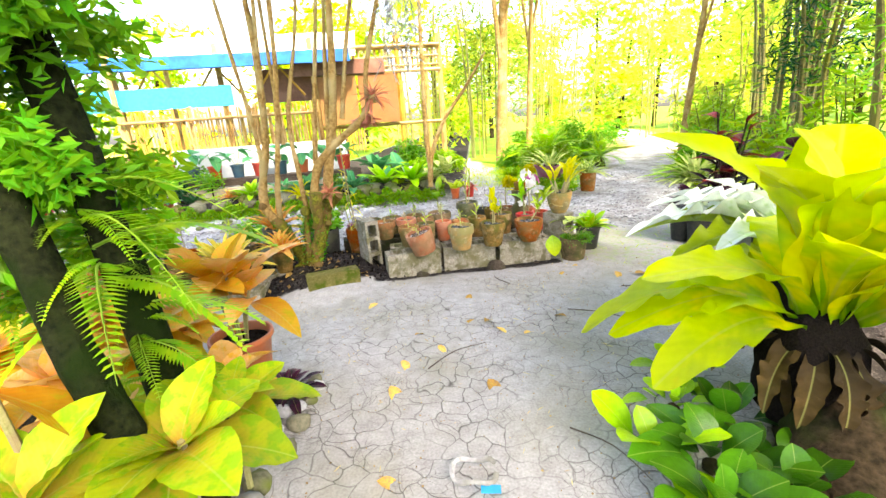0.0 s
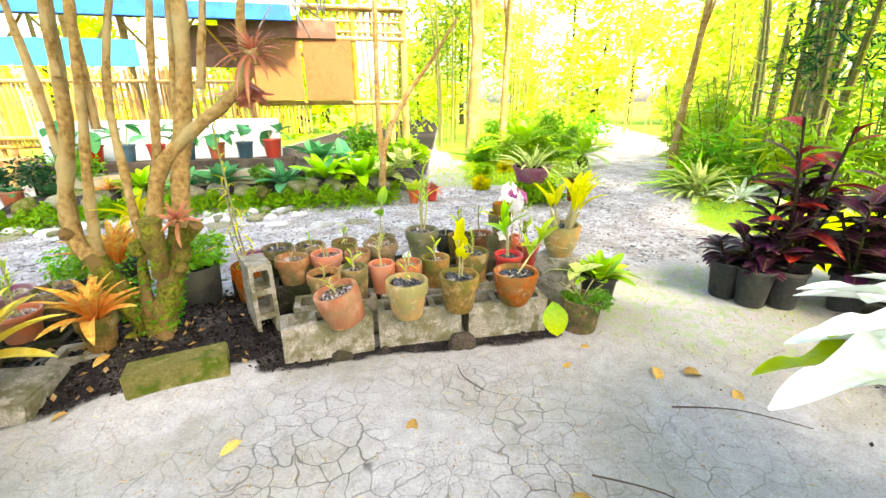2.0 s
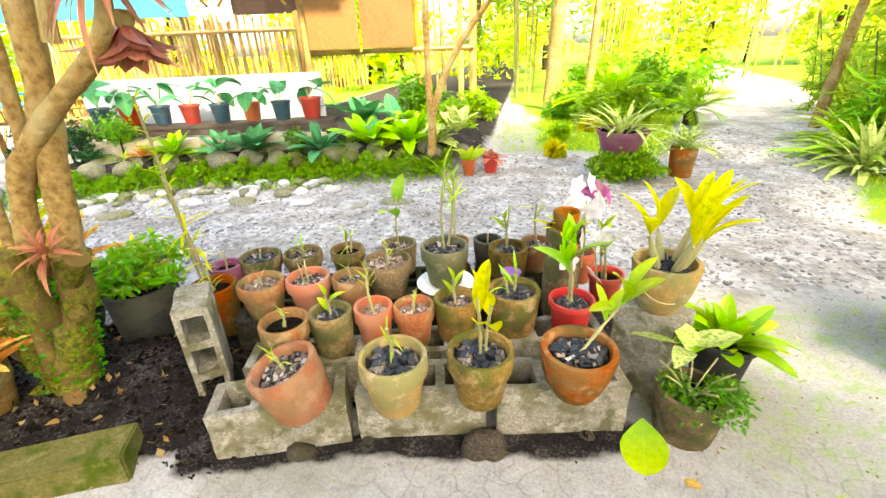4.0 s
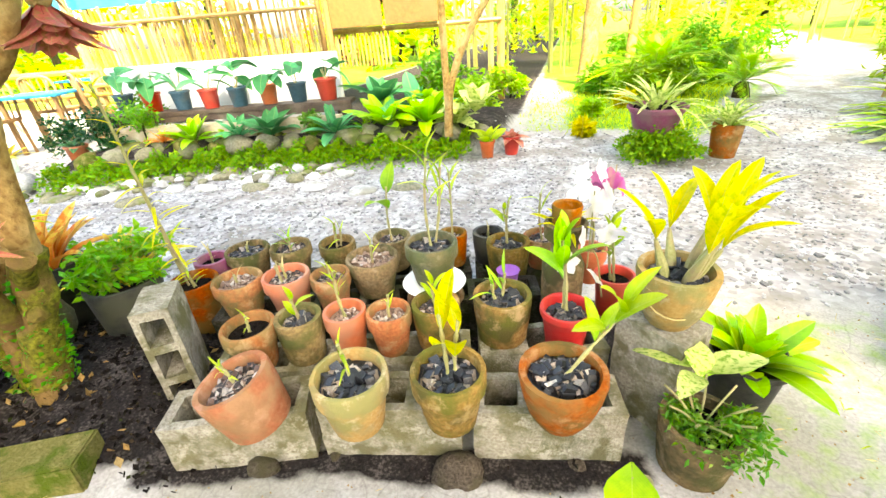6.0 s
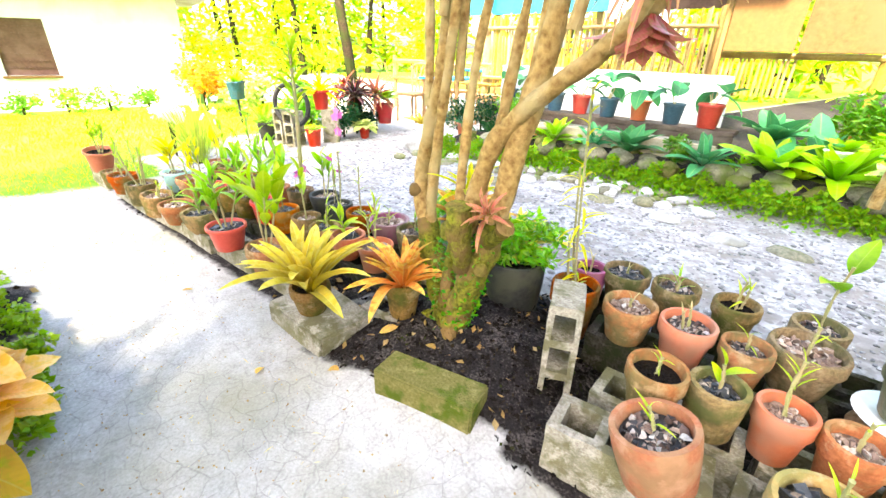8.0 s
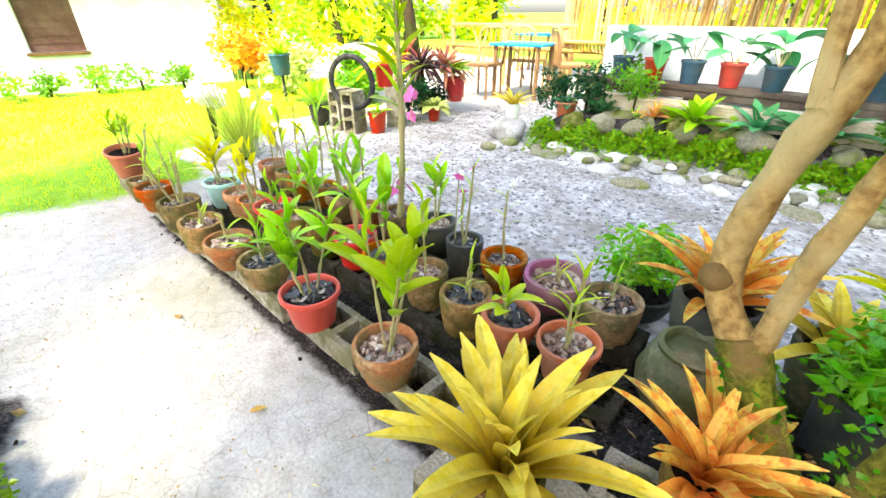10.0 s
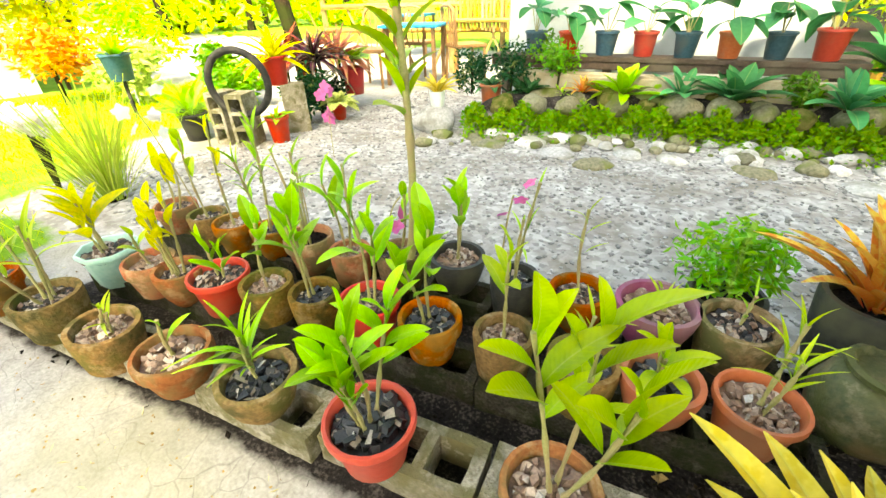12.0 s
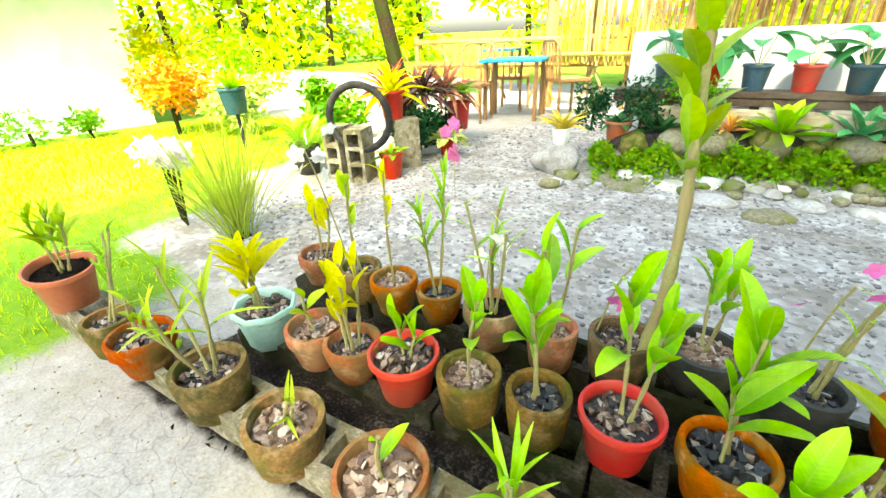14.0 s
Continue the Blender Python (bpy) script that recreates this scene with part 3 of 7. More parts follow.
def blades(parent, name, kind, material, n, size, at=(0, 0, 0), low=10, high=75, spread=0.02, seed=0, spin=None):
    """n leaves in a rosette round a point, from the upright inner ones to the flat outer ones."""
    r = random.Random(seed)
    for i in range(n):
        t = (i + 0.5) / n
        az = i * 137.5 + r.uniform(-18, 18) if spin is None else spin + r.uniform(-60, 60)
        el = high + (low - high) * t + r.uniform(-7, 7)
        s = size * r.uniform(0.8, 1.15) * (0.72 + 0.28 * t)
        m = Matrix.Translation(at) @ pose(0, 0, 0, 0, 0, az) @ Matrix.Translation((0, spread * t, 0)) @ pose(0, 0, 0, el, r.uniform(-14, 14), 0) @ Matrix.Diagonal((s, s, s, 1))
        part(name, leaf_kind(kind), material, parent, m=m)


def stem_leaves(parent, top, foot, kind, material, n, size, start=0.35, seed=0, el=35):
    """Leaves set alternately along a cane."""
    r = random.Random(seed)
    a, b = Vector(foot), Vector(top)
    az0 = r.uniform(0, 360)
    for i in range(n):
        t = start + (1 - start) * (i + 0.6) / n
        s = size * r.uniform(0.75, 1.2) * (0.8 if i == n - 1 else 1)
        m = Matrix.Translation(a.lerp(b, t)) @ pose(0, 0, 0, 0, 0, az0 + 180 * (i % 2) + r.uniform(-45, 45)) @ pose(0, 0, 0, el + 40 * t * t + r.uniform(-15, 15), r.uniform(-12, 12), 0) @ Matrix.Diagonal((s, s, s, 1))
        part("leaf", leaf_kind(kind), material, parent, m=m)


FILL = {}


def filling(kind):
    """Loose lumps on a disc of radius 1, heaped."""
    if kind not in FILL:
        made = []
        for seed in range(2):
            r = random.Random(seed + hash(len(kind)) % 7)
            bm = bmesh.new()
            bmesh.ops.create_circle(bm, cap_ends=True, radius=1.0, segments=20)
            for i in range(62 if kind != "soil" else 26):
                rad, a = math.sqrt(r.random()) * 0.86, r.uniform(0, 6.28)
                size = r.uniform(0.15, 0.30) if kind != "soil" else r.uniform(0.05, 0.16)
                mm = Matrix.Translation((rad * math.cos(a), rad * math.sin(a), r.uniform(0.02, 0.14))) @ Euler((r.uniform(0, 6), r.uniform(0, 6), r.uniform(0, 6))).to_matrix().to_4x4() @ Matrix.Diagonal((size, size * r.uniform(0.6, 1), size * r.uniform(0.4, 0.8), 1))
                if kind == "charcoal":
                    got = bmesh.ops.create_cube(bm, size=1.5, matrix=mm)
                else:
                    got = bmesh.ops.create_icosphere(bm, subdivisions=1, radius=0.9, matrix=mm)
                for v in got["verts"]:
                    v.co += Vector((r.uniform(-1, 1), r.uniform(-1, 1), r.uniform(-1, 1))) * size * 0.16
            made.append(mesh_of(kind, bm))
        FILL[kind] = made
    return R.choice(FILL[kind])


def pot(parent, d, h, style, material, fill, sides=None):
    """The vessel and its filling, standing on z = 0; the rim's outer diameter is d."""
    r = d / 2
    lip = 0.012 + 0.02 * d
    if style == "banded":
        prof = [(r * 0.66, 0), (r * 0.70, 0.006), (r * 0.90, h * 0.66), (r * 0.985, h * 0.68), (r, h * 0.72), (r, h - 0.006), (r * 0.97, h), (r - lip * 0.8, h), (r - lip, h - 0.008)]
    elif style == "plain":
        prof = [(r * 0.80, 0), (r * 0.84, 0.006), (r * 0.96, h * 0.6), (r, h - 0.012), (r * 0.985, h), (r - lip, h), (r - lip * 1.15, h - 0.008)]
    elif style == "lipped":
        prof = [(r * 0.68, 0), (r * 0.70, 0.004), (r * 0.90, h - 0.022), (r * 0.91, h - 0.020), (r, h - 0.018), (r, h - 0.003), (r * 0.985, h), (r - 0.009, h), (r - 0.013, h - 0.006)]
    else:
        prof = [(r * 0.50, 0), (r * 0.56, 0.006), (r * 0.78, h * 0.3), (r * 0.93, h * 0.65), (r, h - 0.014), (r * 0.985, h), (r - lip, h), (r - lip * 1.2, h - 0.008)]
    inner = prof[-1][0]
    level = h - 0.022 - 0.06 * h
    prof.append((inner * 0.97, level - 0.01))
    name = "pot"
    part(name, lathe(prof, 26, 0.012 if material not in ("red_plastic", "orange_plastic", "grey_plastic") else 0.0, sides), material, parent)
    tagged(part("filling", filling(fill), fill, parent, m=Matrix.Translation((0, 0, level)) @ Matrix.Diagonal((inner * 0.96, inner * 0.96, inner * 0.8, 1))), kind="stuff")
    return level


def orchid(x, y, rim, d, h, style, clay, fill, canes, height, leaves, size, kind="lance", leaf="leaf", label="", group="potted orchids", sides=None, lean=8, seed=None, rx=0, ry=0, toward=None):
    """A pot with a cane orchid: canes with alternate leaves."""
    seed = int(abs(x * 731 + y * 977) * 10) if seed is None else seed
    r = random.Random(seed)
    if "long" in group and height > 0.15:
        height *= 1.22
    words = label or "%s pot of %s with a %s green orchid" % ({"terracotta": "brown terracotta", "weathered": "grey weathered clay", "yellow_clay": "yellowish clay", "rose_clay": "rose clay", "red_plastic": "red plastic", "orange_plastic": "orange plastic", "grey_plastic": "grey plastic", "dark_pot": "dark", "green_glaze": "green stained clay", "cyan_glaze": "pale turquoise", "purple_plastic": "wine red", "white_glaze": "white"}[clay], {"charcoal": "black charcoal", "pebbles": "pale pebbles", "mixed_chips": "stone chips", "soil": "dark soil"}[fill], "small" if height < 0.16 else "tall")
    t = thing("potted_orchid", pose(x, y, rim - h, rx, ry, r.uniform(0, 360) if toward is None else 0), words, "potted plant", group)
    level = pot(t, d, h, style, clay, fill, sides)
    for c in range(canes):
        a = r.uniform(0, 6.28) if toward is None else radians(toward)
        foot = Vector((math.cos(a), math.sin(a), 0)) * d * 0.10 * (c > 0) + Vector((0, 0, level))
        k = height * r.uniform(0.65, 1.0) if c else height
        tilt = math.tan(radians(r.uniform(2, lean * (1.8 if c else 1)) if toward is None else lean))
        top = foot + Vector((math.cos(a) * tilt, math.sin(a) * tilt, 1)) * k
        mid = foot.lerp(top, 0.5) + Vector((r.uniform(-1, 1), r.uniform(-1, 1), 0)) * k * 0.04
        line = bend([foot, mid, top], 5)
        part("cane", tube(line, [0.0042 + 0.0016 * math.sin(i * 2.1) + 0.001 * (1 - i / len(line)) for i in range(len(line))], 6), "cane", t)
        stem_leaves(t, top, foot, kind, leaf, leaves, size * 1.12, 0.46 if height > 0.15 else 0.2, seed + c, 48)
    return t


def crown(parent, n, rx, ry, rz, at, size, material, seed, name="crown", hollow=0.35, lumps=7, aspect=0.42):
    return part(name, mass_mesh(name, cloud(n, rx, ry, rz, seed, hollow, at, lumps), size, aspect, seed), material, parent, smooth=False)


def rock(sx, sy, sz, seed, sub=2):
    bm = bmesh.new()
    bmesh.ops.create_icosphere(bm, subdivisions=sub, radius=0.5)
    o = Vector((seed * 3.7, seed * 1.9, seed * 5.1))
    for v in bm.verts:
        v.co *= 1 + 0.28 * noise.noise(v.co * 2.1 + o) + 0.10 * noise.noise(v.co * 5 + o)
        v.co = Vector((v.co.x * sx, v.co.y * sy, max(v.co.z, -0.33) * sz))
    return bm


# ---- ground ----
def smooth(a, b, x):
    t = min(max((x - a) / (b - a), 0.0), 1.0)
    return t * t * (3 - 2 * t)


def near_line(x, y, pts):
    """Distance to a bent line, and how far along it."""
    best = 1e9
    for (ax, ay), (bx, by) in zip(pts, pts[1:]):
        dx, dy = bx - ax, by - ay
        t = min(max(((x - ax) * dx + (y - ay) * dy) / (dx * dx + dy * dy), 0), 1)
        best = min(best, math.hypot(x - ax - dx * t, y - ay - dy * t))
    return best


FAR_PATH = [(1.7, 4.8), (2.75, 6.6), (3.6, 8.6), (4.9, 11.5), (6.0, 15.0), (8.0, 30.0)]
SIDE_PATH = [(0.35, 5.5), (0.4, 7.0), (0.45, 9.5), (-0.2, 13)]
HEDGE = [(-3.75, 4.98), (-3.1, 5.32), (-2.5, 5.66), (-1.6, 5.84), (-0.7, 6.02), (-0.1, 6.2)]
# line of the block feet, where contact shade is painted as dark soil
FRONT_FOOT_SHADE = [(-0.32, 2.92), (0.10, 3.06), (0.52, 3.12), (0.98, 3.2)]


def hedge_y(x):
    for (ax, ay), (bx, by) in zip(HEDGE, HEDGE[1:]):
        if ax <= x <= bx:
            return ay + (by - ay) * (x - ax) / (bx - ax)
    return HEDGE[0][1] if x < HEDGE[0][0] else HEDGE[-1][1]


def left_bed(x, y):
    return smooth(-0.28, -0.48, x) * smooth(1.72, 1.55, y) * smooth(-2.5, -2.2, x) * smooth(-3, -2, y)


def right_bed(x, y):
    edge = 1.08 + 0.56 * max(y - 1.07, -1.5) + 0.12 * noise.noise((x * 3, y * 3, 5))
    return smooth(edge, edge + 0.3, x) * smooth(3.7, 3.2, y)


def hut_bed(x, y):
    return smooth(-4.0, -3.6, x) * smooth(0.35, 0.0, x) * smooth(hedge_y(x) + 0.02, hedge_y(x) + 0.25, y)


def zones(x, y):
    wob = 0.18 * noise.noise((x * 1.3, y * 1.3, 0)) + 0.08 * noise.noise((x * 4, y * 4, 3))
    yy, xx = y + wob, x + wob
    gravel = smooth(3.42 + 0.34 * (x + 1) - 0.1, 3.42 + 0.34 * (x + 1) + 0.25, yy) if x < 1.3 else smooth(4.15, 4.45, yy)
    gravel *= smooth(-5.4, -4.9, xx) * (1 - smooth(6.6, 7.4, yy)) * (1 - smooth(2.6, 3.0, xx)) * (1 - smooth(1.95, 2.35, xx) * smooth(5.0, 5.6, yy))
    gravel = max(gravel, 1 - smooth(0.36 + 0.03 * y, 0.68 + 0.04 * y, near_line(xx, yy, FAR_PATH)), 0.3 * (1 - smooth(0.25, 0.55, near_line(xx, yy, SIDE_PATH))))
    lawn = smooth(-3.9, -4.5, xx) * (1 - smooth(2.7, 3.3, yy)) * smooth(-20, -19, x) + smooth(-5.6, -6.2, xx) * (1 - smooth(4.2, 5.0, yy))
    lawn = max(lawn, smooth(-2.6, -3.6, xx) * smooth(1.35, 1.0, yy))
    green = max(lawn, 0.9 * (1 - smooth(0.5, 0.85, math.hypot((xx - 2.15) * 0.9, (yy - 6.9) * 0.55))), 0.78 * (1 - smooth(0.6, 0.95, math.hypot((xx - 3.35) * 0.8, (yy - 5.7) * 0.75))),
                0.40 * (1 - smooth(0.5, 1.5, math.hypot((xx - 1.9) * 0.7, (yy - 3.6) * 1.2))), 0.9 * smooth(6.4, 7.2, yy) * (1 - gravel) * smooth(-0.4, 0.1, x))
    green = max(green, smooth(9.0, 10.0, yy) * (1 - gravel) * 0.8)
    # real bed and mound soil, plus a painted shade strip along the block feet
    soil = max(left_bed(x, y), right_bed(x, y), hut_bed(x, y), (1 - smooth(0.36, 0.68, math.hypot((xx + 0.8) * 0.8, yy - 3.14))) * smooth(2.74 + 0.5 * (x + 0.6), 2.84 + 0.5 * (x + 0.6), y), 0.9 * (1 - smooth(0.03, 0.09, near_line(x, y, FRONT_FOOT_SHADE))))
    # soil strips under both stands, with the shade between pots painted in
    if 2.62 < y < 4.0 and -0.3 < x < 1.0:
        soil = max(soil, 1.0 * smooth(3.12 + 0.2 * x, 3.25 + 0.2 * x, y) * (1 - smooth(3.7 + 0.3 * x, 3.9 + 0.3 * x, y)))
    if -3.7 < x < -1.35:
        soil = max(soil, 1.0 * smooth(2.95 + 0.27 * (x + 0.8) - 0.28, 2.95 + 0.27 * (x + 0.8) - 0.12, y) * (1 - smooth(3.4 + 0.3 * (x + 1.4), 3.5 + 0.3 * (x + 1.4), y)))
    return gravel * (1 - soil), min(green, 1) * (1 - gravel) * (1 - soil), soil


def height(x, y):
    h = 0.012 * noise.noise((x * 1.1, y * 1.1, 1)) + 0.006 * noise.noise((x * 4, y * 4, 2))
    h += 0.11 * (1 - smooth(0.15, 0.62, math.hypot((x + 0.82) * 0.85, y - 3.08)))
    h += 0.24 * hut_bed(x, y) * smooth(8.2, 7.2, y) + 0.06 * left_bed(x, y) + 0.05 * right_bed(x, y)
    return h


def dry(x, y):
    """Where the clay has cracked most: the open yard between the beds."""
    return max(0.32, smooth(1.5, 0.6, math.hypot((x - 0.45) * 0.95, (y - 1.7) * 0.85)))


def axis(fine_a, fine_b, step, far):
    inner = list(np.arange(fine_a, fine_b + step / 2, step))
    out, d = [], step
    a, b = fine_a, fine_b
    lows, highs = [], []
    while a > -far or b < far:
        d *= 1.35
        a, b = a - d, b + d
        lows.append(a)
        highs.append(b)
    return lows[::-1] + inner + highs


def build_ground():
    xs, ys = axis(-6.5, 5.5, 0.06, 400), axis(-0.6, 9.0, 0.06, 400)
    verts = [(x, y, height(x, y)) for y in ys for x in xs]
    nx = len(xs)
    faces = [(j * nx + i, j * nx + i + 1, (j + 1) * nx + i + 1, (j + 1) * nx + i) for j in range(len(ys) - 1) for i in range(nx - 1)]
    me = bpy.data.meshes.new("ground")
    me.from_pydata(verts, [], faces)
    col = me.color_attributes.new("zone", "FLOAT_COLOR", "POINT")
    data = []
    for x, y, z in verts:
        data += [*zones(x, y), dry(x, y)]
    col.data.foreach_set("color", data)
    return single("ground", me, "ground", Matrix(), "pale cracked clay yard with gravel paths and grass", "ground", kind="structure")


build_ground()


# ---- hollow concrete blocks ----
def block_mesh(l=0.395, w=0.145, h=0.19):
    """A hollow block with three cores open from top to bottom."""
    bm = bmesh.new()
    wall, web = 0.026, 0.028
    core = (l - 2 * web * 1.1 - 2 * web) / 3
    xs = [-l / 2]
    for i in range(3):
        xs += [-l / 2 + web * 1.1 + i * (core + web), -l / 2 + web * 1.1 + i * (core + web) + core]
    xs.append(l / 2)
    ys = [-w / 2, -w / 2 + wall, w / 2 - wall, w / 2]
    grid = {}
    for k, z in enumerate((0, h)):
        for i, x in enumerate(xs):
            for j, y in enumerate(ys):
                grid[i, j, k] = bm.verts.new((x, y, z))
    hollow = lambda i, j: j == 1 and i in (1, 3, 5)
    for i in range(7):
        for j in range(3):
            if hollow(i, j):
                for a, b in (((i, j), (i + 1, j)), ((i + 1, j), (i + 1, j + 1)), ((i + 1, j + 1), (i, j + 1)), ((i, j + 1), (i, j))):
                    bm.faces.new((grid[(*a, 0)], grid[(*a, 1)], grid[(*b, 1)], grid[(*b, 0)]))
            else:
                bm.faces.new((grid[i, j, 1], grid[i + 1, j, 1], grid[i + 1, j + 1, 1], grid[i, j + 1, 1]))
                bm.faces.new((grid[i, j, 0], grid[i, j + 1, 0], grid[i + 1, j + 1, 0], grid[i + 1, j, 0]))
    for i in range(7):
        bm.faces.new((grid[i, 0, 0], grid[i + 1, 0, 0], grid[i + 1, 0, 1], grid[i, 0, 1]))
        bm.faces.new((grid[i, 3, 1], grid[i + 1, 3, 1], grid[i + 1, 3, 0], grid[i, 3, 0]))
    for j in range(3):
        bm.faces.new((grid[0, j, 1], grid[0, j + 1, 1], grid[0, j + 1, 0], grid[0, j, 0]))
        bm.faces.new((grid[7, j, 0], grid[7, j + 1, 0], grid[7, j + 1, 1], grid[7, j, 1]))
    edges = [e for e in bm.edges if len(e.link_faces) == 2 and e.calc_face_angle() > 1]
    bmesh.ops.bevel(bm, geom=edges, offset=0.004, segments=1, affect="EDGES")
    bmesh.ops.subdivide_edges(bm, edges=[e for e in bm.edges if e.calc_length() > 0.08], cuts=2, use_grid_fill=True)
    for v in bm.verts:
        v.co += Vector((noise.noise(v.co * 21), noise.noise(v.co * 21 + Vector((3, 0, 0))), noise.noise(v.co * 21 + Vector((0, 3, 0))))) * 0.004
    return mesh_of("block", bm)


BLOCK = block_mesh()


def block(x, y, turn, z=0.0, rx=0, ry=0, label="grey hollow concrete block lying in a row", group="concrete blocks", thick=1.0, material="block"):
    return single("concrete_block", BLOCK, material, pose(x, y, z, rx, ry, turn) @ Matrix.Diagonal((1, thick, 1, 1)), label, "concrete block", group, smooth=False)


def block_row(x0, y0, x1, y1, top, n, shaded=False):
    turn = math.degrees(math.atan2(y1 - y0, x1 - x0))
    for i in range(n):
        t = (i + 0.5) / n
        block(x0 + (x1 - x0) * t, y0 + (y1 - y0) * t + R.uniform(-0.01, 0.01), turn + R.uniform(-2.5, 2.5), top - 0.19, label="hollow concrete block between pots, coloured dark for shade" if shaded else "grey hollow concrete block lying in a row", material="shaded_block" if shaded else "block")


# the stepped stand of orchids by the tree
block(-0.095, 3.065, 21, -0.01)
block(0.32, 3.19, 11.5, -0.01)
block(0.745, 3.265, 10.5, -0.01)
block_row(-0.30, 3.20, 0.92, 3.56, 0.175, 3)
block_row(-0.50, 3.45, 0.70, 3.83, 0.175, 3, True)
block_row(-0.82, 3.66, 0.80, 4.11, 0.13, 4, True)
stand = "grey hollow concrete block standing on its end"
block(-0.506, 3.287, -54, 0.195, 0, 88, stand, thick=0.72)
block(0.975, 3.51, -40, 0.13, 0, 90, stand)
# the long stand beyond the bromeliads
block_row(-1.50, 2.70, -3.85, 2.02, 0.095, 6)
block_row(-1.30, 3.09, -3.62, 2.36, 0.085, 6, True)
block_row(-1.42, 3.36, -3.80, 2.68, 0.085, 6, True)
block(-1.02, 2.945, 20, -0.09, label="grey concrete block under a bromeliad pot")

single("mossy_block", box(0.36, 0.13, 0.18, 0.006, rough=0.006), "moss_block", pose(-0.62, 2.785, -0.045, -3, 0, 27), "green mossy concrete block holding back the soil", "concrete block", smooth=False)
single("stone_slab", box(0.40, 0.26, 0.12, 0.012, rough=0.015), "block", pose(-1.27, 2.66, -0.02, 0, 2, 12), "rough grey concrete slab under a potted bromeliad", "stone slab", smooth=False)

# ---- pots of the orchid stand ----
# front row, on blocks
orchid(0.01, 3.03, 0.335, 0.200, 0.160, "plain", "rose_clay", "mixed_chips", 1, 0.07, 5, 0.06, "slim", "young_leaf", rx=5, ry=-15, toward=150, lean=12)
orchid(0.277, 3.075, 0.350, 0.192, 0.175, "banded", "yellow_clay", "charcoal", 1, 0.13, 4, 0.07, "slim", "young_leaf")
orchid(0.513, 3.135, 0.350, 0.188, 0.175, "banded", "weathered", "charcoal", 2, 0.20, 3, 0.12, "lance", "yellow_leaf", lean=5)
orchid(0.783, 3.185, 0.345, 0.212, 0.165, "bowl", "terracotta", "charcoal", 1, 0.16, 6, 0.12, "lance", "young_leaf", lean=46, toward=35)
# second row
orchid(-0.133, 3.215, 0.33, 0.162, 0.155, "banded", "terracotta", "soil", 1, 0.06, 4, 0.05, "slim", "young_leaf")
orchid(-0.004, 3.285, 0.33, 0.146, 0.155, "plain", "weathered", "charcoal", 1, 0.09, 3, 0.06, "oval", "young_leaf")
orchid(0.129, 3.336, 0.33, 0.135, 0.155, "banded", "orange_plastic", "pebbles", 1, 0.17, 8, 0.05, "slim", "young_leaf")
orchid(0.263, 3.365, 0.325, 0.141, 0.150, "banded", "terracotta", "pebbles", 1, 0.08, 3, 0.05, "slim", "young_leaf")
orchid(0.399, 3.423, 0.33, 0.153, 0.155, "plain", "weathered", "mixed_chips", 1, 0.10, 3, 0.07, "lance", "young_leaf")
orchid(0.595, 3.495, 0.335, 0.184, 0.165, "plain", "weathered", "charcoal", 2, 0.10, 3, 0.09, "slim", "leaf")
orchid(0.789, 3.463, 0.33, 0.155, 0.150, "lipped", "red_plastic", "charcoal", 2, 0.24, 4, 0.12, "lance", "leaf", lean=14)
# third row
orchid(-0.371, 3.46, 0.32, 0.180, 0.145, "banded", "terracotta", "pebbles", 1, 0.05, 2, 0.05, "slim", "straw")
orchid(-0.197, 3.51, 0.325, 0.172, 0.150, "banded", "orange_plastic", "mixed_chips", 2, 0.08, 2, 0.06, "slim", "straw")
orchid(-0.037, 3.545, 0.32, 0.145, 0.145, "banded", "terracotta", "mixed_chips", 1, 0.07, 3, 0.05, "slim", "young_leaf")
orchid(0.074, 3.675, 0.33, 0.203, 0.155, "banded", "weathered", "pebbles", 1, 0.10, 3, 0.05, "slim", "young_leaf")
orchid(0.317, 3.671, 0.41, 0.190, 0.165, "banded", "green_glaze", "charcoal", 2, 0.34, 5, 0.12, "slim", "young_leaf", label="green stained clay pot of charcoal with a tall orchid")
single("saucer", lathe([(0.075, 0), (0.105, 0.008), (0.118, 0.02), (0.112, 0.022), (0.08, 0.012)], 30), "white_glaze", pose(0.317, 3.671, 0.225), "white glazed saucer under an orchid pot", "saucer")
single("upturned_pot", lathe([(0.10, 0), (0.11, 0.01), (0.09, 0.05), (0.08, 0.06)], 24), "weathered", pose(0.317, 3.671, 0.168), "grey clay dish carrying a saucer", "pot")
# back row
orchid(-0.679, 3.66, 0.27, 0.145, 0.14, "plain", "purple_plastic", "soil", 1, 0.08, 3, 0.06, "slim", "straw")
orchid(-0.559, 3.744, 0.28, 0.190, 0.15, "banded", "weathered", "charcoal", 1, 0.05, 2, 0.05, "slim", "straw")
orchid(-0.378, 3.80, 0.28, 0.178, 0.15, "banded", "weathered", "mixed_chips", 2, 0.07, 3, 0.08, "slim", "leaf")
orchid(-0.182, 3.86, 0.28, 0.160, 0.15, "banded", "weathered", "soil", 2, 0.12, 3, 0.08, "slim", "young_leaf")
orchid(0.043, 3.945, 0.28, 0.169, 0.15, "plain", "weathered", "mixed_chips", 1, 0.26, 2, 0.14, "oval", "leaf", lean=3)
orchid(0.304, 4.01, 0.28, 0.130, 0.15, "plain", "terracotta", "mixed_chips", 1, 0.3, 5, 0.12, "slim", "young_leaf", lean=3)
orchid(0.455, 4.06, 0.27, 0.140, 0.14, "plain", "dark_pot", "soil", 1, 0.06, 2, 0.05, "slim", "straw")
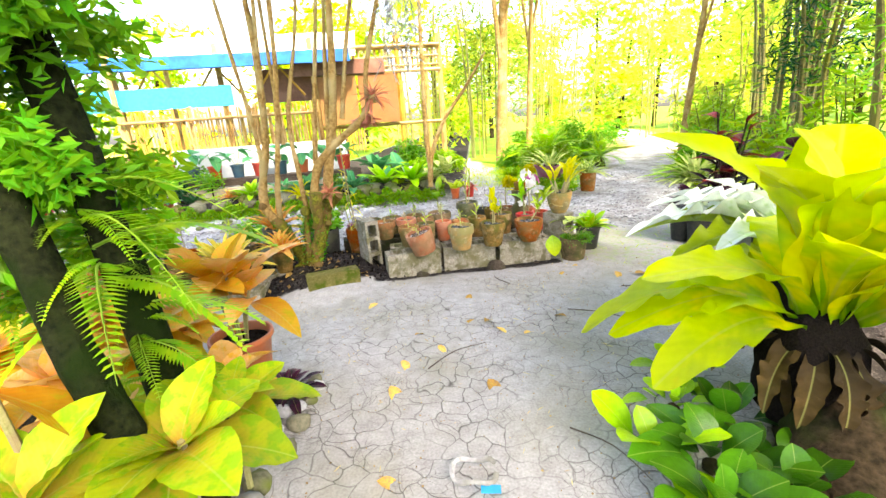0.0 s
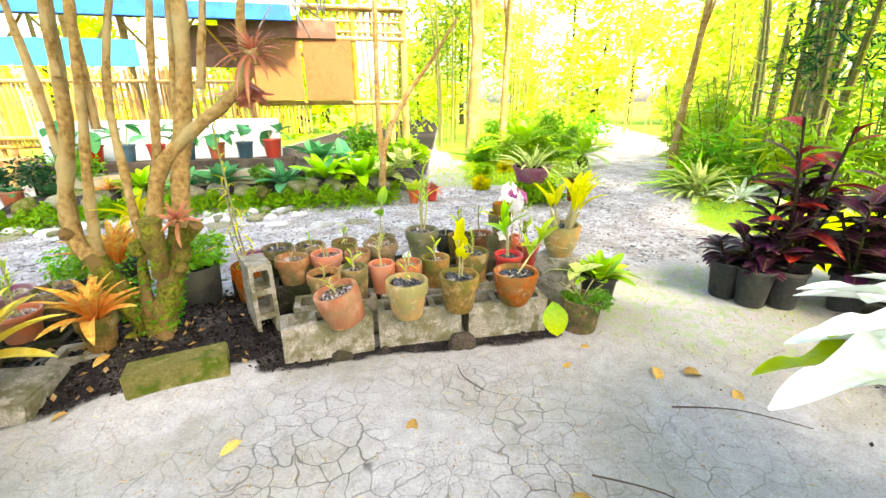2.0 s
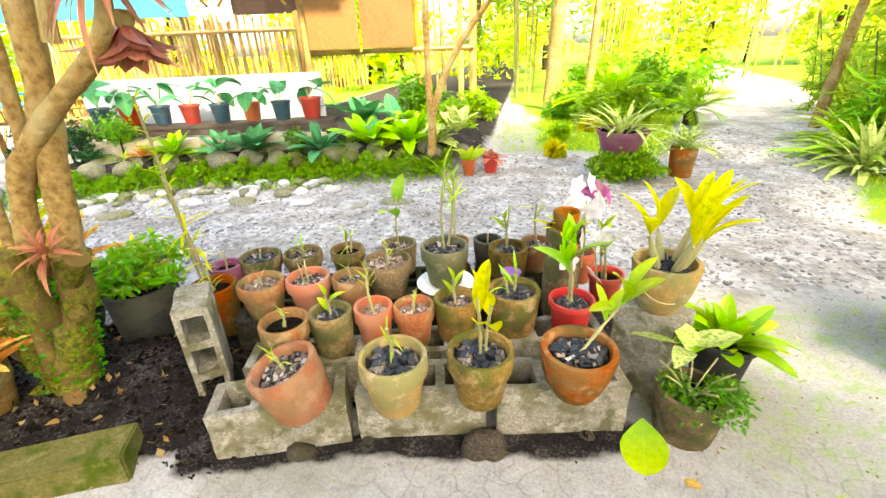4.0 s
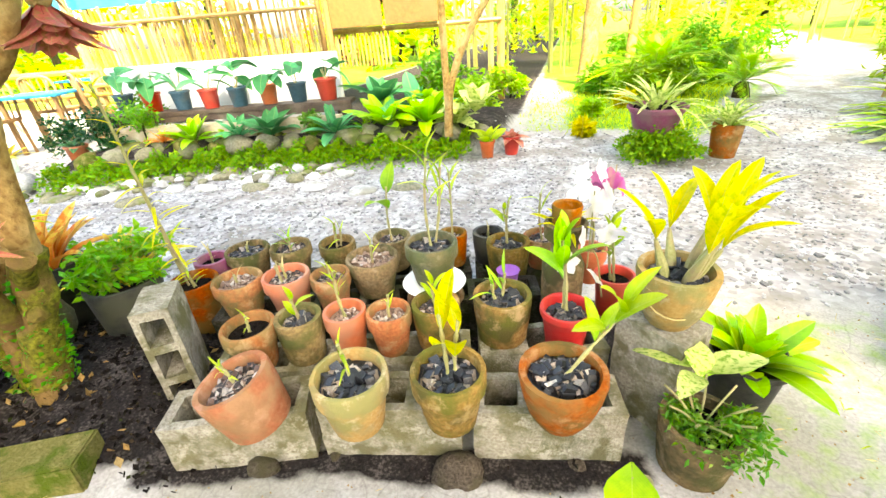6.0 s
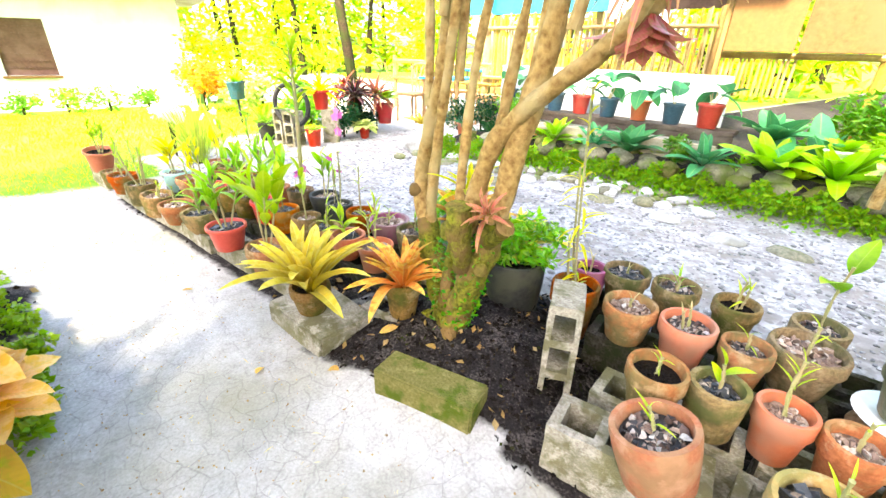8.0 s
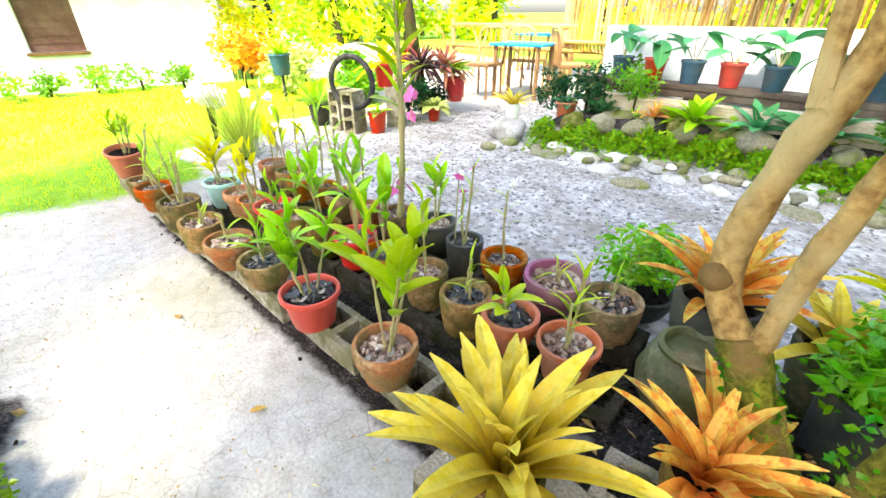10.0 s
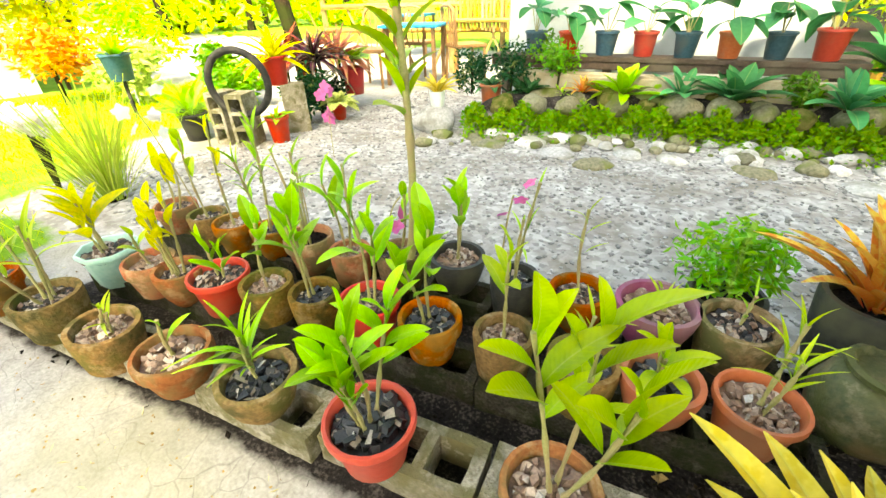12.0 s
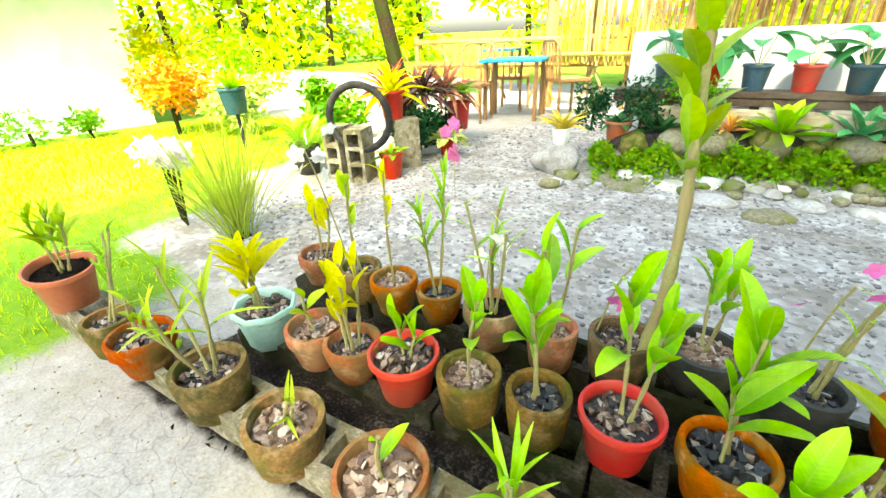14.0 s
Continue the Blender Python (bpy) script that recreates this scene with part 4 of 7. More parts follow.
orchid(0.557, 3.94, 0.29, 0.178, 0.16, "plain", "weathered", "charcoal", 2, 0.20, 2, 0.07, "lance", "young_leaf", lean=4)
orchid(0.689, 4.05, 0.27, 0.166, 0.14, "banded", "terracotta", "mixed_chips", 1, 0.22, 4, 0.08, "slim", "young_leaf")
orchid(0.881, 3.95, 0.28, 0.120, 0.15, "banded", "orange_plastic", "mixed_chips", 1, 0.2, 2, 0.06, "slim", "leaf")
orchid(0.95, 3.755, 0.28, 0.140, 0.16, "lipped", "red_plastic", "soil", 2, 0.22, 4, 0.08, "lance", "young_leaf", lean=18)
single("violet_cup", lathe([(0.03, 0), (0.034, 0.004), (0.042, 0.06), (0.045, 0.062), (0.038, 0.058)], 20), "violet_plastic", pose(0.575, 3.80, 0.175), "small violet plastic cup between the pots", "cup")


def tower():
    t = thing("clay_tower", pose(0.775, 3.73, 0.10), "clay strawberry tower with a small yellow bromeliad", "planter")
    part("body", lathe([(0.065, 0), (0.07, 0.01), (0.072, 0.22), (0.06, 0.25), (0.045, 0.26), (0.045, 0.31), (0.07, 0.33), (0.072, 0.38), (0.06, 0.385), (0.05, 0.37)], 24, 0.02), "weathered", t)
    part("top_cup", lathe([(0.04, 0.375), (0.045, 0.38), (0.05, 0.44), (0.047, 0.445), (0.04, 0.44), (0.038, 0.40)], 20), "terracotta", t)
    blades(t, "leaf", "strap", "yellow_leaf", 14, 0.10, (0, 0, 0.36), 5, 60, 0.05, 4)


tower()


def flower_spray(x, y, z0, tall, n, petals, label, seed, lean=0.2, size=0.035):
    r = random.Random(seed)
    t = thing("orchid_flowers", pose(x, y, z0), label, "flower")
    a = r.uniform(0, 6.28)
    tip = Vector((math.cos(a) * lean * tall, math.sin(a) * lean * tall, tall))
    part("stalk", tube(bend([(0, 0, 0), tip * 0.55 + Vector((0, 0, 0.04)), tip], 6), 0.0028, 5), "cane", t)
    for i in range(n):
        c = tip * r.uniform(0.72, 1.0) + Vector((r.uniform(-1, 1), r.uniform(-1, 1), r.uniform(-1, 1))) * 0.045 * n ** 0.3
        face = pose(0, 0, 0, r.uniform(30, 110), 0, r.uniform(0, 360))
        bm = bmesh.new()
        for k in range(5):
            m = Matrix.Translation(c) @ face @ pose(0, 0, 0, 0, 0, 72 * k) @ pose(0, 0, 0, 20, 0, 0) @ Matrix.Diagonal((size, size, size, 1))
            pm = leaf_kind("petal").copy()
            pm.transform(m)
            bm.from_mesh(pm)
            bpy.data.meshes.remove(pm)
        part("blossom", bm, petals, t)
    return t


flower_spray(0.86, 3.80, 0.27, 0.25, 9, "petal_white", "spray of white and pink orchid flowers", 3, 0.5, 0.05)
flower_spray(0.90, 3.62, 0.27, 0.20, 6, "petal_white", "spray of white orchid flowers above the pots", 5, 0.35, 0.045)
flower_spray(0.93, 3.93, 0.28, 0.30, 5, "petal_pink", "spray of pale pink orchid flowers", 8, 0.4, 0.045)


def bulb_pot():
    t = thing("potted_bulb_orchid", pose(1.055, 3.45, 0.325, 0, 0, 20), "pale clay pot bound with string with a bright yellow-green orchid", "potted plant")
    level = pot(t, 0.200, 0.17, "bowl", "yellow_clay", "charcoal")
    for k in range(3):
        part("string", tube([(0.095 * math.cos(a) * (0.8 + 0.2 * math.sin(a * 2 + k)), 0.095 * math.sin(a) * (0.8 + 0.2 * math.sin(a * 2 + k)), 0.10 + 0.035 * math.sin(a * (1 + k) + k)) for a in np.linspace(0, 6.28, 26)], 0.0025, 4), "straw", t)
    r = random.Random(4)
    for i in range(7):
        a, k = r.uniform(0, 6.28), r.uniform(0.10, 0.16)
        foot = Vector((0.03 * math.cos(a), 0.03 * math.sin(a), level))
        top = foot + Vector((0.05 * math.cos(a), 0.05 * math.sin(a), k))
        part("bulb", tube(bend([foot, foot.lerp(top, 0.5), top], 4), [0.008, 0.012, 0.014, 0.014, 0.012, 0.010, 0.008, 0.006, 0.004], 7), "cane", t)
        for j in range(2):
            s = r.uniform(0.15, 0.20)
            part("leaf", leaf_kind("lance"), "yellow_leaf", t, m=Matrix.Translation(top) @ pose(0, 0, 0, 0, 0, math.degrees(a) - 90 + r.uniform(-70, 70)) @ pose(0, 0, 0, r.uniform(66, 88), 0, 0) @ Matrix.Diagonal((s * 0.8, s, s, 1)))


bulb_pot()


def potted(x, y, z, d, h, style, clay, fill, label, name="potted_plant", category="potted plant", group="", sides=None, turn=0):
    t = thing(name, pose(x, y, z, 0, 0, turn), label, category, group)
    return t, pot(t, d, h, style, clay, fill, sides)


t, lv = potted(1.13, 3.26, 0, 0.20, 0.17, "plain", "weathered", "soil", "grey weathered pot of feathery green foliage beside the blocks")
for k in range(9):
    part("stem", tube(bend([(0.012 * math.cos(k), 0.012 * math.sin(k), lv), (0.05 * math.cos(k * 0.7), 0.05 * math.sin(k * 0.7), lv + 0.06), (0.10 * math.cos(k * 0.7), 0.10 * math.sin(k * 0.7), lv + 0.10)], 4), 0.003, 5), "cane", t)
crown(t, 1300, 0.125, 0.125, 0.075, (0, 0, lv + 0.04), 0.022, "leaf", 3, "foliage")
blades(t, "leaf", "wide", "pale_leaf", 4, 0.15, (-0.02, 0.04, lv + 0.15), 0, 35, 0.05, 5)
t, lv = potted(1.30, 3.50, 0, 0.21, 0.20, "lipped", "dark_pot", "soil", "dark plastic pot with long glossy green leaves")
blades(t, "leaf", "lance", "leaf", 20, 0.20, (0, 0, lv), 20, 86, 0.05, 6)
blades(t, "leaf", "lance", "young_leaf", 12, 0.17, (0, 0, lv), 30, 80, 0.05, 7)
t = thing("heart_leaf", pose(0.93, 3.02, 0.20), "single bright green heart-shaped leaf on a thin stalk", "leaf")
part("blade", leaf_mesh("heart_blade", 0.85, 0.3, 0.05, 0.35, heart=0.3), "young_leaf", t, m=pose(0, 0, 0.03, -60, 10, 170) @ Matrix.Diagonal((0.13, 0.13, 0.13, 1)))
part("stalk", tube(bend([(0.10, 0.14, -0.2), (0.05, 0.06, -0.04), (0, 0, 0.03)], 5), 0.003, 5), "cane", t)

# pots behind the standing block
t, lv = potted(-0.62, 3.49, 0.02, 0.19, 0.25, "banded", "terracotta", "soil", "terracotta pot with a tall yellow-green reed orchid")
for k in range(3):
    tip = Vector((-0.05 - 0.02 * k, -0.03 + 0.03 * k, 0.98 - 0.28 * k))
    part("cane", tube(bend([(0.01 * k, 0, lv), tip * 0.5, tip], 6), 0.005, 6), "cane", t)
    stem_leaves(t, tip, (0.01 * k, 0, lv), "slim", "yellow_leaf" if k < 2 else "young_leaf", 20 - 5 * k, 0.10, 0.05, 30 + k, 10)
t, lv = potted(-0.89, 3.42, 0.0, 0.26, 0.29, "plain", "dark_pot", "soil", "large dark pot of bushy green herbs behind the tree")
crown(t, 900, 0.2, 0.2, 0.14, (0, 0.02, lv + 0.12), 0.045, "leaf", 5)


# ---- pots of the long stand ----
LUSH = dict(group="potted orchids of the long stand")
orchid(-1.74, 2.58, 0.225, 0.190, 0.135, "banded", "terracotta", "pebbles", 3, 0.30, 6, 0.15, "lance", "young_leaf", lean=14, **LUSH)
orchid(-2.115, 2.475, 0.225, 0.205, 0.135, "lipped", "red_plastic", "charcoal", 4, 0.24, 7, 0.11, "lance", "leaf", lean=14, **LUSH)
orchid(-2.435, 2.39, 0.215, 0.200, 0.130, "bowl", "weathered", "charcoal", 3, 0.14, 5, 0.13, "slim", "leaf", **LUSH)
orchid(-2.715, 2.298, 0.20, 0.205, 0.125, "banded", "terracotta", "pebbles", 1, 0.14, 2, 0.07, "oval", "leaf", lean=16, **LUSH)
orchid(-3.005, 2.21, 0.195, 0.195, 0.14, "plain", "weathered", "pebbles", 2, 0.10, 3, 0.08, "slim", "young_leaf", lean=20, rx=5, **LUSH)
orchid(-3.315, 2.145, 0.20, 0.205, 0.15, "plain", "weathered", "mixed_chips", 5, 0.26, 4, 0.13, "slim", "young_leaf", lean=16, **LUSH)
orchid(-3.63, 2.04, 0.20, 0.195, 0.14, "banded", "terracotta", "mixed_chips", 2, 0.15, 2, 0.07, "lance", "young_leaf", lean=24, **LUSH)
orchid(-3.83, 1.98, 0.19, 0.16, 0.13, "plain", "weathered", "mixed_chips", 3, 0.26, 3, 0.11, "slim", "leaf", lean=24, **LUSH)
# middle row
orchid(-3.475, 2.375, 0.215, 0.215, 0.15, "lipped", "cyan_glaze", "mixed_chips", 4, 0.17, 3, 0.16, "lance", "yellow_leaf", sides=8, **LUSH)
orchid(-3.245, 2.435, 0.215, 0.180, 0.14, "banded", "terracotta", "pebbles", 1, 0.14, 3, 0.08, "oval", "young_leaf", **LUSH)
orchid(-3.095, 2.475, 0.215, 0.170, 0.14, "bowl", "terracotta", "mixed_chips", 4, 0.24, 4, 0.09, "lance", "yellow_leaf", **LUSH)
orchid(-2.945, 2.545, 0.22, 0.200, 0.145, "lipped", "red_plastic", "mixed_chips", 2, 0.13, 4, 0.10, "lance", "leaf", **LUSH)
orchid(-2.765, 2.615, 0.22, 0.170, 0.145, "plain", "weathered", "pebbles", 1, 0.2, 5, 0.10, "lance", "leaf", **LUSH)
orchid(-2.597, 2.68, 0.22, 0.160, 0.145, "plain", "weathered", "charcoal", 2, 0.24, 4, 0.12, "lance", "leaf", **LUSH)
orchid(-2.43, 2.76, 0.22, 0.190, 0.145, "lipped", "red_plastic", "mixed_chips", 2, 0.28, 5, 0.12, "lance", "leaf", **LUSH)
orchid(-2.232, 2.81, 0.22, 0.185, 0.145, "banded", "terracotta", "charcoal", 2, 0.24, 5, 0.13, "lance", "leaf", **LUSH)
orchid(-2.03, 2.88, 0.22, 0.168, 0.15, "plain", "weathered", "pebbles", 1, 0.24, 5, 0.11, "lance", "young_leaf", **LUSH)
orchid(-1.822, 2.915, 0.225, 0.180, 0.15, "plain", "weathered", "charcoal", 2, 0.15, 4, 0.08, "slim", "young_leaf", **LUSH)
orchid(-1.655, 2.968, 0.225, 0.185, 0.135, "bowl", "orange_plastic", "charcoal", 2, 0.13, 4, 0.11, "lance", "young_leaf", lean=14, **LUSH)
orchid(-1.47, 3.03, 0.225, 0.185, 0.135, "lipped", "orange_plastic", "pebbles", 2, 0.2, 8, 0.08, "slim", "young_leaf", **LUSH)
# back row
orchid(-3.68, 2.70, 0.21, 0.185, 0.14, "banded", "terracotta", "mixed_chips", 2, 0.2, 3, 0.1, "lance", "yellow_leaf", **LUSH)
orchid(-3.46, 2.745, 0.21, 0.165, 0.14, "plain", "weathered", "mixed_chips", 1, 0.3, 4, 0.1, "lance", "young_leaf", **LUSH)
orchid(-3.295, 2.78, 0.21, 0.175, 0.14, "banded", "terracotta", "pebbles", 1, 0.34, 5, 0.09, "lance", "yellow_leaf", lean=4, **LUSH)
orchid(-3.115, 2.84, 0.21, 0.160, 0.14, "bowl", "terracotta", "charcoal", 2, 0.36, 9, 0.10, "slim", "leaf", lean=6, **LUSH)
orchid(-2.915, 2.885, 0.22, 0.190, 0.15, "banded", "terracotta", "soil", 4, 0.30, 3, 0.10, "slim", "leaf", lean=7, **LUSH)
orchid(-2.72, 2.925, 0.21, 0.150, 0.14, "plain", "terracotta", "pebbles", 2, 0.30, 3, 0.13, "lance", "leaf", lean=9, **LUSH)
orchid(-2.555, 3.02, 0.215, 0.180, 0.145, "plain", "weathered", "mixed_chips", 1, 0.2, 3, 0.1, "lance", "leaf", **LUSH)
orchid(-2.372, 3.12, 0.215, 0.200, 0.145, "bowl", "dark_pot", "pebbles", 2, 0.22, 4, 0.11, "lance", "leaf", **LUSH)
orchid(-2.15, 3.135, 0.215, 0.160, 0.145, "plain", "dark_pot", "charcoal", 2, 0.30, 3, 0.07, "slim", "leaf", lean=12, **LUSH)
orchid(-1.952, 3.185, 0.215, 0.185, 0.145, "bowl", "terracotta", "mixed_chips", 1, 0.24, 5, 0.07, "slim", "young_leaf", lean=3, **LUSH)
orchid(-1.747, 3.26, 0.215, 0.235, 0.15, "bowl", "purple_plastic", "pebbles", 2, 0.08, 3, 0.08, "slim", "young_leaf", **LUSH)
orchid(-1.547, 3.31, 0.215, 0.205, 0.15, "plain", "weathered", "mixed_chips", 1, 0.12, 4, 0.07, "slim", "leaf", **LUSH)
orchid(-4.17, 1.91, 0.30, 0.22, 0.17, "lipped", "orange_plastic", "soil", 3, 0.22, 7, 0.09, "lance", "young_leaf", ry=-10, label="tilted orange plastic pot with a leafy seedling", group="potted seedlings")
block(-4.17, 1.93, 15, -0.06, label="grey concrete block under an orange pot")


def tall_cane():
    t = thing("tall_cane_orchid", pose(-2.50, 3.00, 0.10), "tall jointed cane with bright yellow-green leaves", "plant")
    top = Vector((-0.02, 0.05, 0.98))
    line = bend([(0, 0, 0), (0.03, 0.02, 0.35), (0.01, 0.04, 0.7), top], 10)
    part("cane", tube(line, [0.0145 + (0.004 if i % 5 == 0 else 0) - 0.006 * i / len(line) for i in range(len(line))], 9), "cane", t)
    stem_leaves(t, top, (0.02, 0.03, 0.3), "lance", "young_leaf", 16, 0.16, 0.40, 12, 46)


tall_cane()
flower_spray(-2.62, 3.0, 0.2, 0.2, 4, "petal_pink", "magenta orchid flowers among the pots", 21, 0.4, 0.035)
flower_spray(-2.2, 3.12, 0.2, 0.3, 3, "petal_pink", "pink orchid bud on a thin stalk", 22, 0.15, 0.025)
flower_spray(-3.0, 2.95, 0.2, 0.25, 4, "petal_white", "small white orchid flowers", 23, 0.3, 0.03)
flower_spray(-3.55, 2.75, 0.2, 0.48, 7, "petal_white", "spray of white orchid flowers on a thin stalk", 24, 0.2, 0.035)
flower_spray(-4.1, 3.9, 0.0, 0.42, 7, "petal_pink", "pink orchid spray beside the path", 25, 0.4, 0.05)


# ---- the many-stemmed tree ----
def stemmed_tree():
    t = thing("garden_tree", pose(-0.88, 3.07, 0.04), "pale many-stemmed tree with a mossy foot and epiphytes", "tree")

    def limb(name, pts, a, b, material, seg=10):
        line = bend([(x + 0.88, y - 3.07, z - 0.04) for x, y, z in pts], 7)
        return part(name, tube(line, taper(len(line), a * 0.72, b * 0.8), seg, 0.35), material, t)
    limb("trunk", [(-0.90, 3.06, 0.02), (-0.93, 3.06, 0.16), (-1.02, 3.08, 0.30), (-1.12, 3.10, 0.46)], 0.085, 0.055, "moss_bark", 12)
    limb("trunk", [(-0.86, 3.05, 0.02), (-0.83, 3.05, 0.18), (-0.76, 3.07, 0.36), (-0.70, 3.10, 0.60)], 0.085, 0.055, "moss_bark", 12)
    limb("trunk", [(-0.86, 3.03, 0.02), (-0.87, 3.03, 0.2), (-0.86, 3.04, 0.42), (-0.84, 3.05, 0.52)], 0.060, 0.010, "moss_bark", 12)
    limb("limb", [(-1.11, 3.10, 0.44), (-1.20, 3.13, 0.56), (-1.18, 3.15, 0.78), (-1.12, 3.17, 1.05), (-1.10, 3.22, 1.6), (-1.15, 3.3, 2.4), (-1.05, 3.4, 3.4)], 0.052, 0.022, "bark")
    limb("limb", [(-1.09, 3.10, 0.43), (-1.06, 3.10, 0.70), (-0.99, 3.11, 1.10), (-0.93, 3.13, 1.6), (-0.9, 3.2, 2.4), (-0.8, 3.3, 3.3)], 0.032, 0.016, "bark")
    limb("limb", [(-0.71, 3.09, 0.55), (-0.66, 3.12, 0.80), (-0.60, 3.14, 1.10), (-0.55, 3.16, 1.5), (-0.5, 3.2, 2.4), (-0.55, 3.3, 3.4)], 0.055, 0.022, "bark")
    limb("limb", [(-0.80, 3.06, 0.50), (-0.74, 3.08, 0.80), (-0.62, 3.10, 0.95), (-0.42, 3.12, 1.10), (-0.33, 3.13, 1.22), (-0.30, 3.14, 1.5), (-0.1, 3.2, 2.2), (0.1, 3.4, 3.0)], 0.044, 0.014, "bark")
    limb("limb", [(-0.84, 3.05, 0.46), (-0.88, 3.1, 0.8), (-0.93, 3.2, 1.2), (-0.80, 3.3, 1.9), (-0.7, 3.4, 3.0)], 0.028, 0.012, "bark")
    for dx, z0, lean in ((-0.30, 0.9, -0.22), (-0.12, 1.0, -0.05), (0.22, 1.0, 0.10), (0.10, 0.85, 0.16), (0.34, 1.15, 0.25), (-0.22, 1.2, 0.05)):
        x0 = -0.86 + dx
        limb("limb", [(x0, 3.14, z0), (x0 + lean * 0.3, 3.18, z0 + 0.45), (x0 + lean * 0.9, 3.25, z0 + 1.2), (x0 + lean * 1.4, 3.35, z0 + 2.2)], 0.026, 0.012, "bark", 8)
    for k, (x, y, z, s) in enumerate(((-0.84, 3.02, 0.52, 0.05), (-0.70, 3.05, 0.42, 0.035), (-1.2, 3.1, 0.56, 0.04))):
        part("knot", rock(s * 1.6, s * 1.6, s * 1.6, k + 3), "moss_bark", t, m=Matrix.Translation((x + 0.88, y - 3.07, z - 0.04)))
    for pts, a, b in (([(-0.78, 3.03, 0.40), (-0.74, 2.98, 0.52), (-0.73, 2.96, 0.66)], 0.050, 0.056), ([(-0.72, 3.08, 0.50), (-0.62, 3.04, 0.58), (-0.58, 3.03, 0.62)], 0.034, 0.036), ([(-0.93, 3.03, 0.10), (-1.02, 2.98, 0.06), (-1.12, 2.93, 0.03)], 0.06, 0.02), ([(-0.82, 3.02, 0.10), (-0.73, 2.96, 0.06), (-0.66, 2.93, 0.04)], 0.06, 0.02)):
        limb("stub", pts, a, b, "moss_bark", 10)
    moss = np.random.default_rng(31)
    for k, (p, q, n) in enumerate((((0.0, 0.0, 0.0), (-0.22, 0.03, 0.40), 500), ((0.02, -0.02, 0.0), (0.16, 0.02, 0.50), 700), ((0.01, -0.04, 0.0), (0.02, -0.03, 0.45), 260))):
        d = moss.normal(size=(n, 3)) * (1, 1, 0.2)
        d /= np.linalg.norm(d, axis=1)[:, None]
        along = moss.random((n, 1))
        tagged(part("moss", mass_mesh("moss", np.array(p) + (np.array(q) - np.array(p)) * along + d * (0.062 - 0.018 * along), 0.020, 0.7, 33 + k, lean=0.0), "hedge_leaf", t, "green moss on the trunk", smooth=False), kind="stuff")
    for k in range(5):
        a = k * 1.26
        crown(t, 500, 1.0, 1.0, 0.6, (0.9 * math.cos(a) + 0.2, 0.9 * math.sin(a) + 0.2, 3.4 + 0.2 * (k % 3)), 0.10, "leaf", 60 + k)
    return t


stemmed_tree()


def epiphyte(x, y, z, n, size, material, label, rx=0, seed=1, low=-5, kind="strap", ball=0.045):
    t = thing("tree_bromeliad", pose(x, y, z, rx, 0, 0), label, "bromeliad")
    part("root_ball", rock(ball, ball, ball * 1.1, seed), "bark", t)
    blades(t, "leaf", kind, material, n, size, (0, 0, 0.01), low, 84, 0.01, seed)


epiphyte(-0.64, 3.02, 0.64, 18, 0.10, "rose_leaf", "small red-orange bromeliad growing on the trunk", 50, 2)
epiphyte(-0.27, 3.09, 1.26, 40, 0.17, "rose_leaf", "large salmon-red air plant sitting on a branch", 8, 3, -20, "slim", 0.07)
epiphyte(-0.36, 3.20, 1.20, 26, 0.15, "rose_leaf", "red air plant hanging below the branch", 176, 4, 50, "oval", 0.05)
t = thing("hanging_moss", pose(-0.15, 3.19, 2.0), "pale grey strands of moss hanging from a branch", "moss", kind="stuff")
STRAND = random.Random(15)
moss = bmesh.new()
for k in range(26):
    x0, y0, drop = STRAND.uniform(-0.10, 0.20), STRAND.uniform(-0.05, 0.08), STRAND.uniform(0.3, 0.66)
    tube([(x0 + 0.02 * STRAND.uniform(-1, 1) * j, y0 + 0.012 * STRAND.uniform(-1, 1) * j, 0.12 - (drop + 0.12) * j / 6) for j in range(7)], 0.0035, 4, bm=moss)
part("strands", moss, "pale_stone", t)
epiphyte(-0.92, 3.16, 0.60, 14, 0.18, "yellow_leaf", "yellow bromeliad set between the stems", 0, 5)


def bromeliad(x, y, z, d, h, clay, material, n, size, label, seed, style="banded", low=6):
    t, lv = potted(x, y, z, d, h, style, clay, "soil", label, "potted_bromeliad", "bromeliad")
    blades(t, "leaf", "strap", material, n, size, (0, 0, lv), low, 82, 0.02, seed)
    return t


bromeliad(-1.265, 2.63, 0.10, 0.165, 0.12, "weathered", "bromeliad", 38, 0.36, "yellow striped bromeliad in a pale clay pot", 11, low=24)
bromeliad(-1.03, 2.93, 0.10, 0.15, 0.16, "weathered", "red_bromeliad", 34, 0.27, "red and orange bromeliad in a pale clay pot", 12, low=22)
bromeliad(-1.30, 3.45, 0.02, 0.24, 0.30, "dark_pot", "red_bromeliad", 28, 0.34, "large orange bromeliad in a dark round pot", 13, "bowl", 30)
bromeliad(-1.04, 3.58, 0.02, 0.20, 0.24, "green_glaze", "bromeliad", 22, 0.26, "yellow bromeliad behind the tree stems", 14, "bowl", 10)
t = thing("round_urn", pose(-1.25, 3.27, 0.0) @ Matrix.Scale(0.86, 4), "large round greenish clay urn by the tree", "urn")
part("body", lathe([(0.08, 0), (0.10, 0.02), (0.14, 0.10), (0.15, 0.16), (0.12, 0.25), (0.09, 0.27)], 28, 0.02), "green_glaze", t)
part("rim", lathe([(0.088, 0.265), (0.104, 0.275), (0.106, 0.29), (0.09, 0.295), (0.08, 0.28), (0.075, 0.22)], 28, 0.015), "green_glaze", t)
part("inside", lathe([(0.075, 0.225), (0.05, 0.22), (0.001, 0.22)], 24), "soil", t)
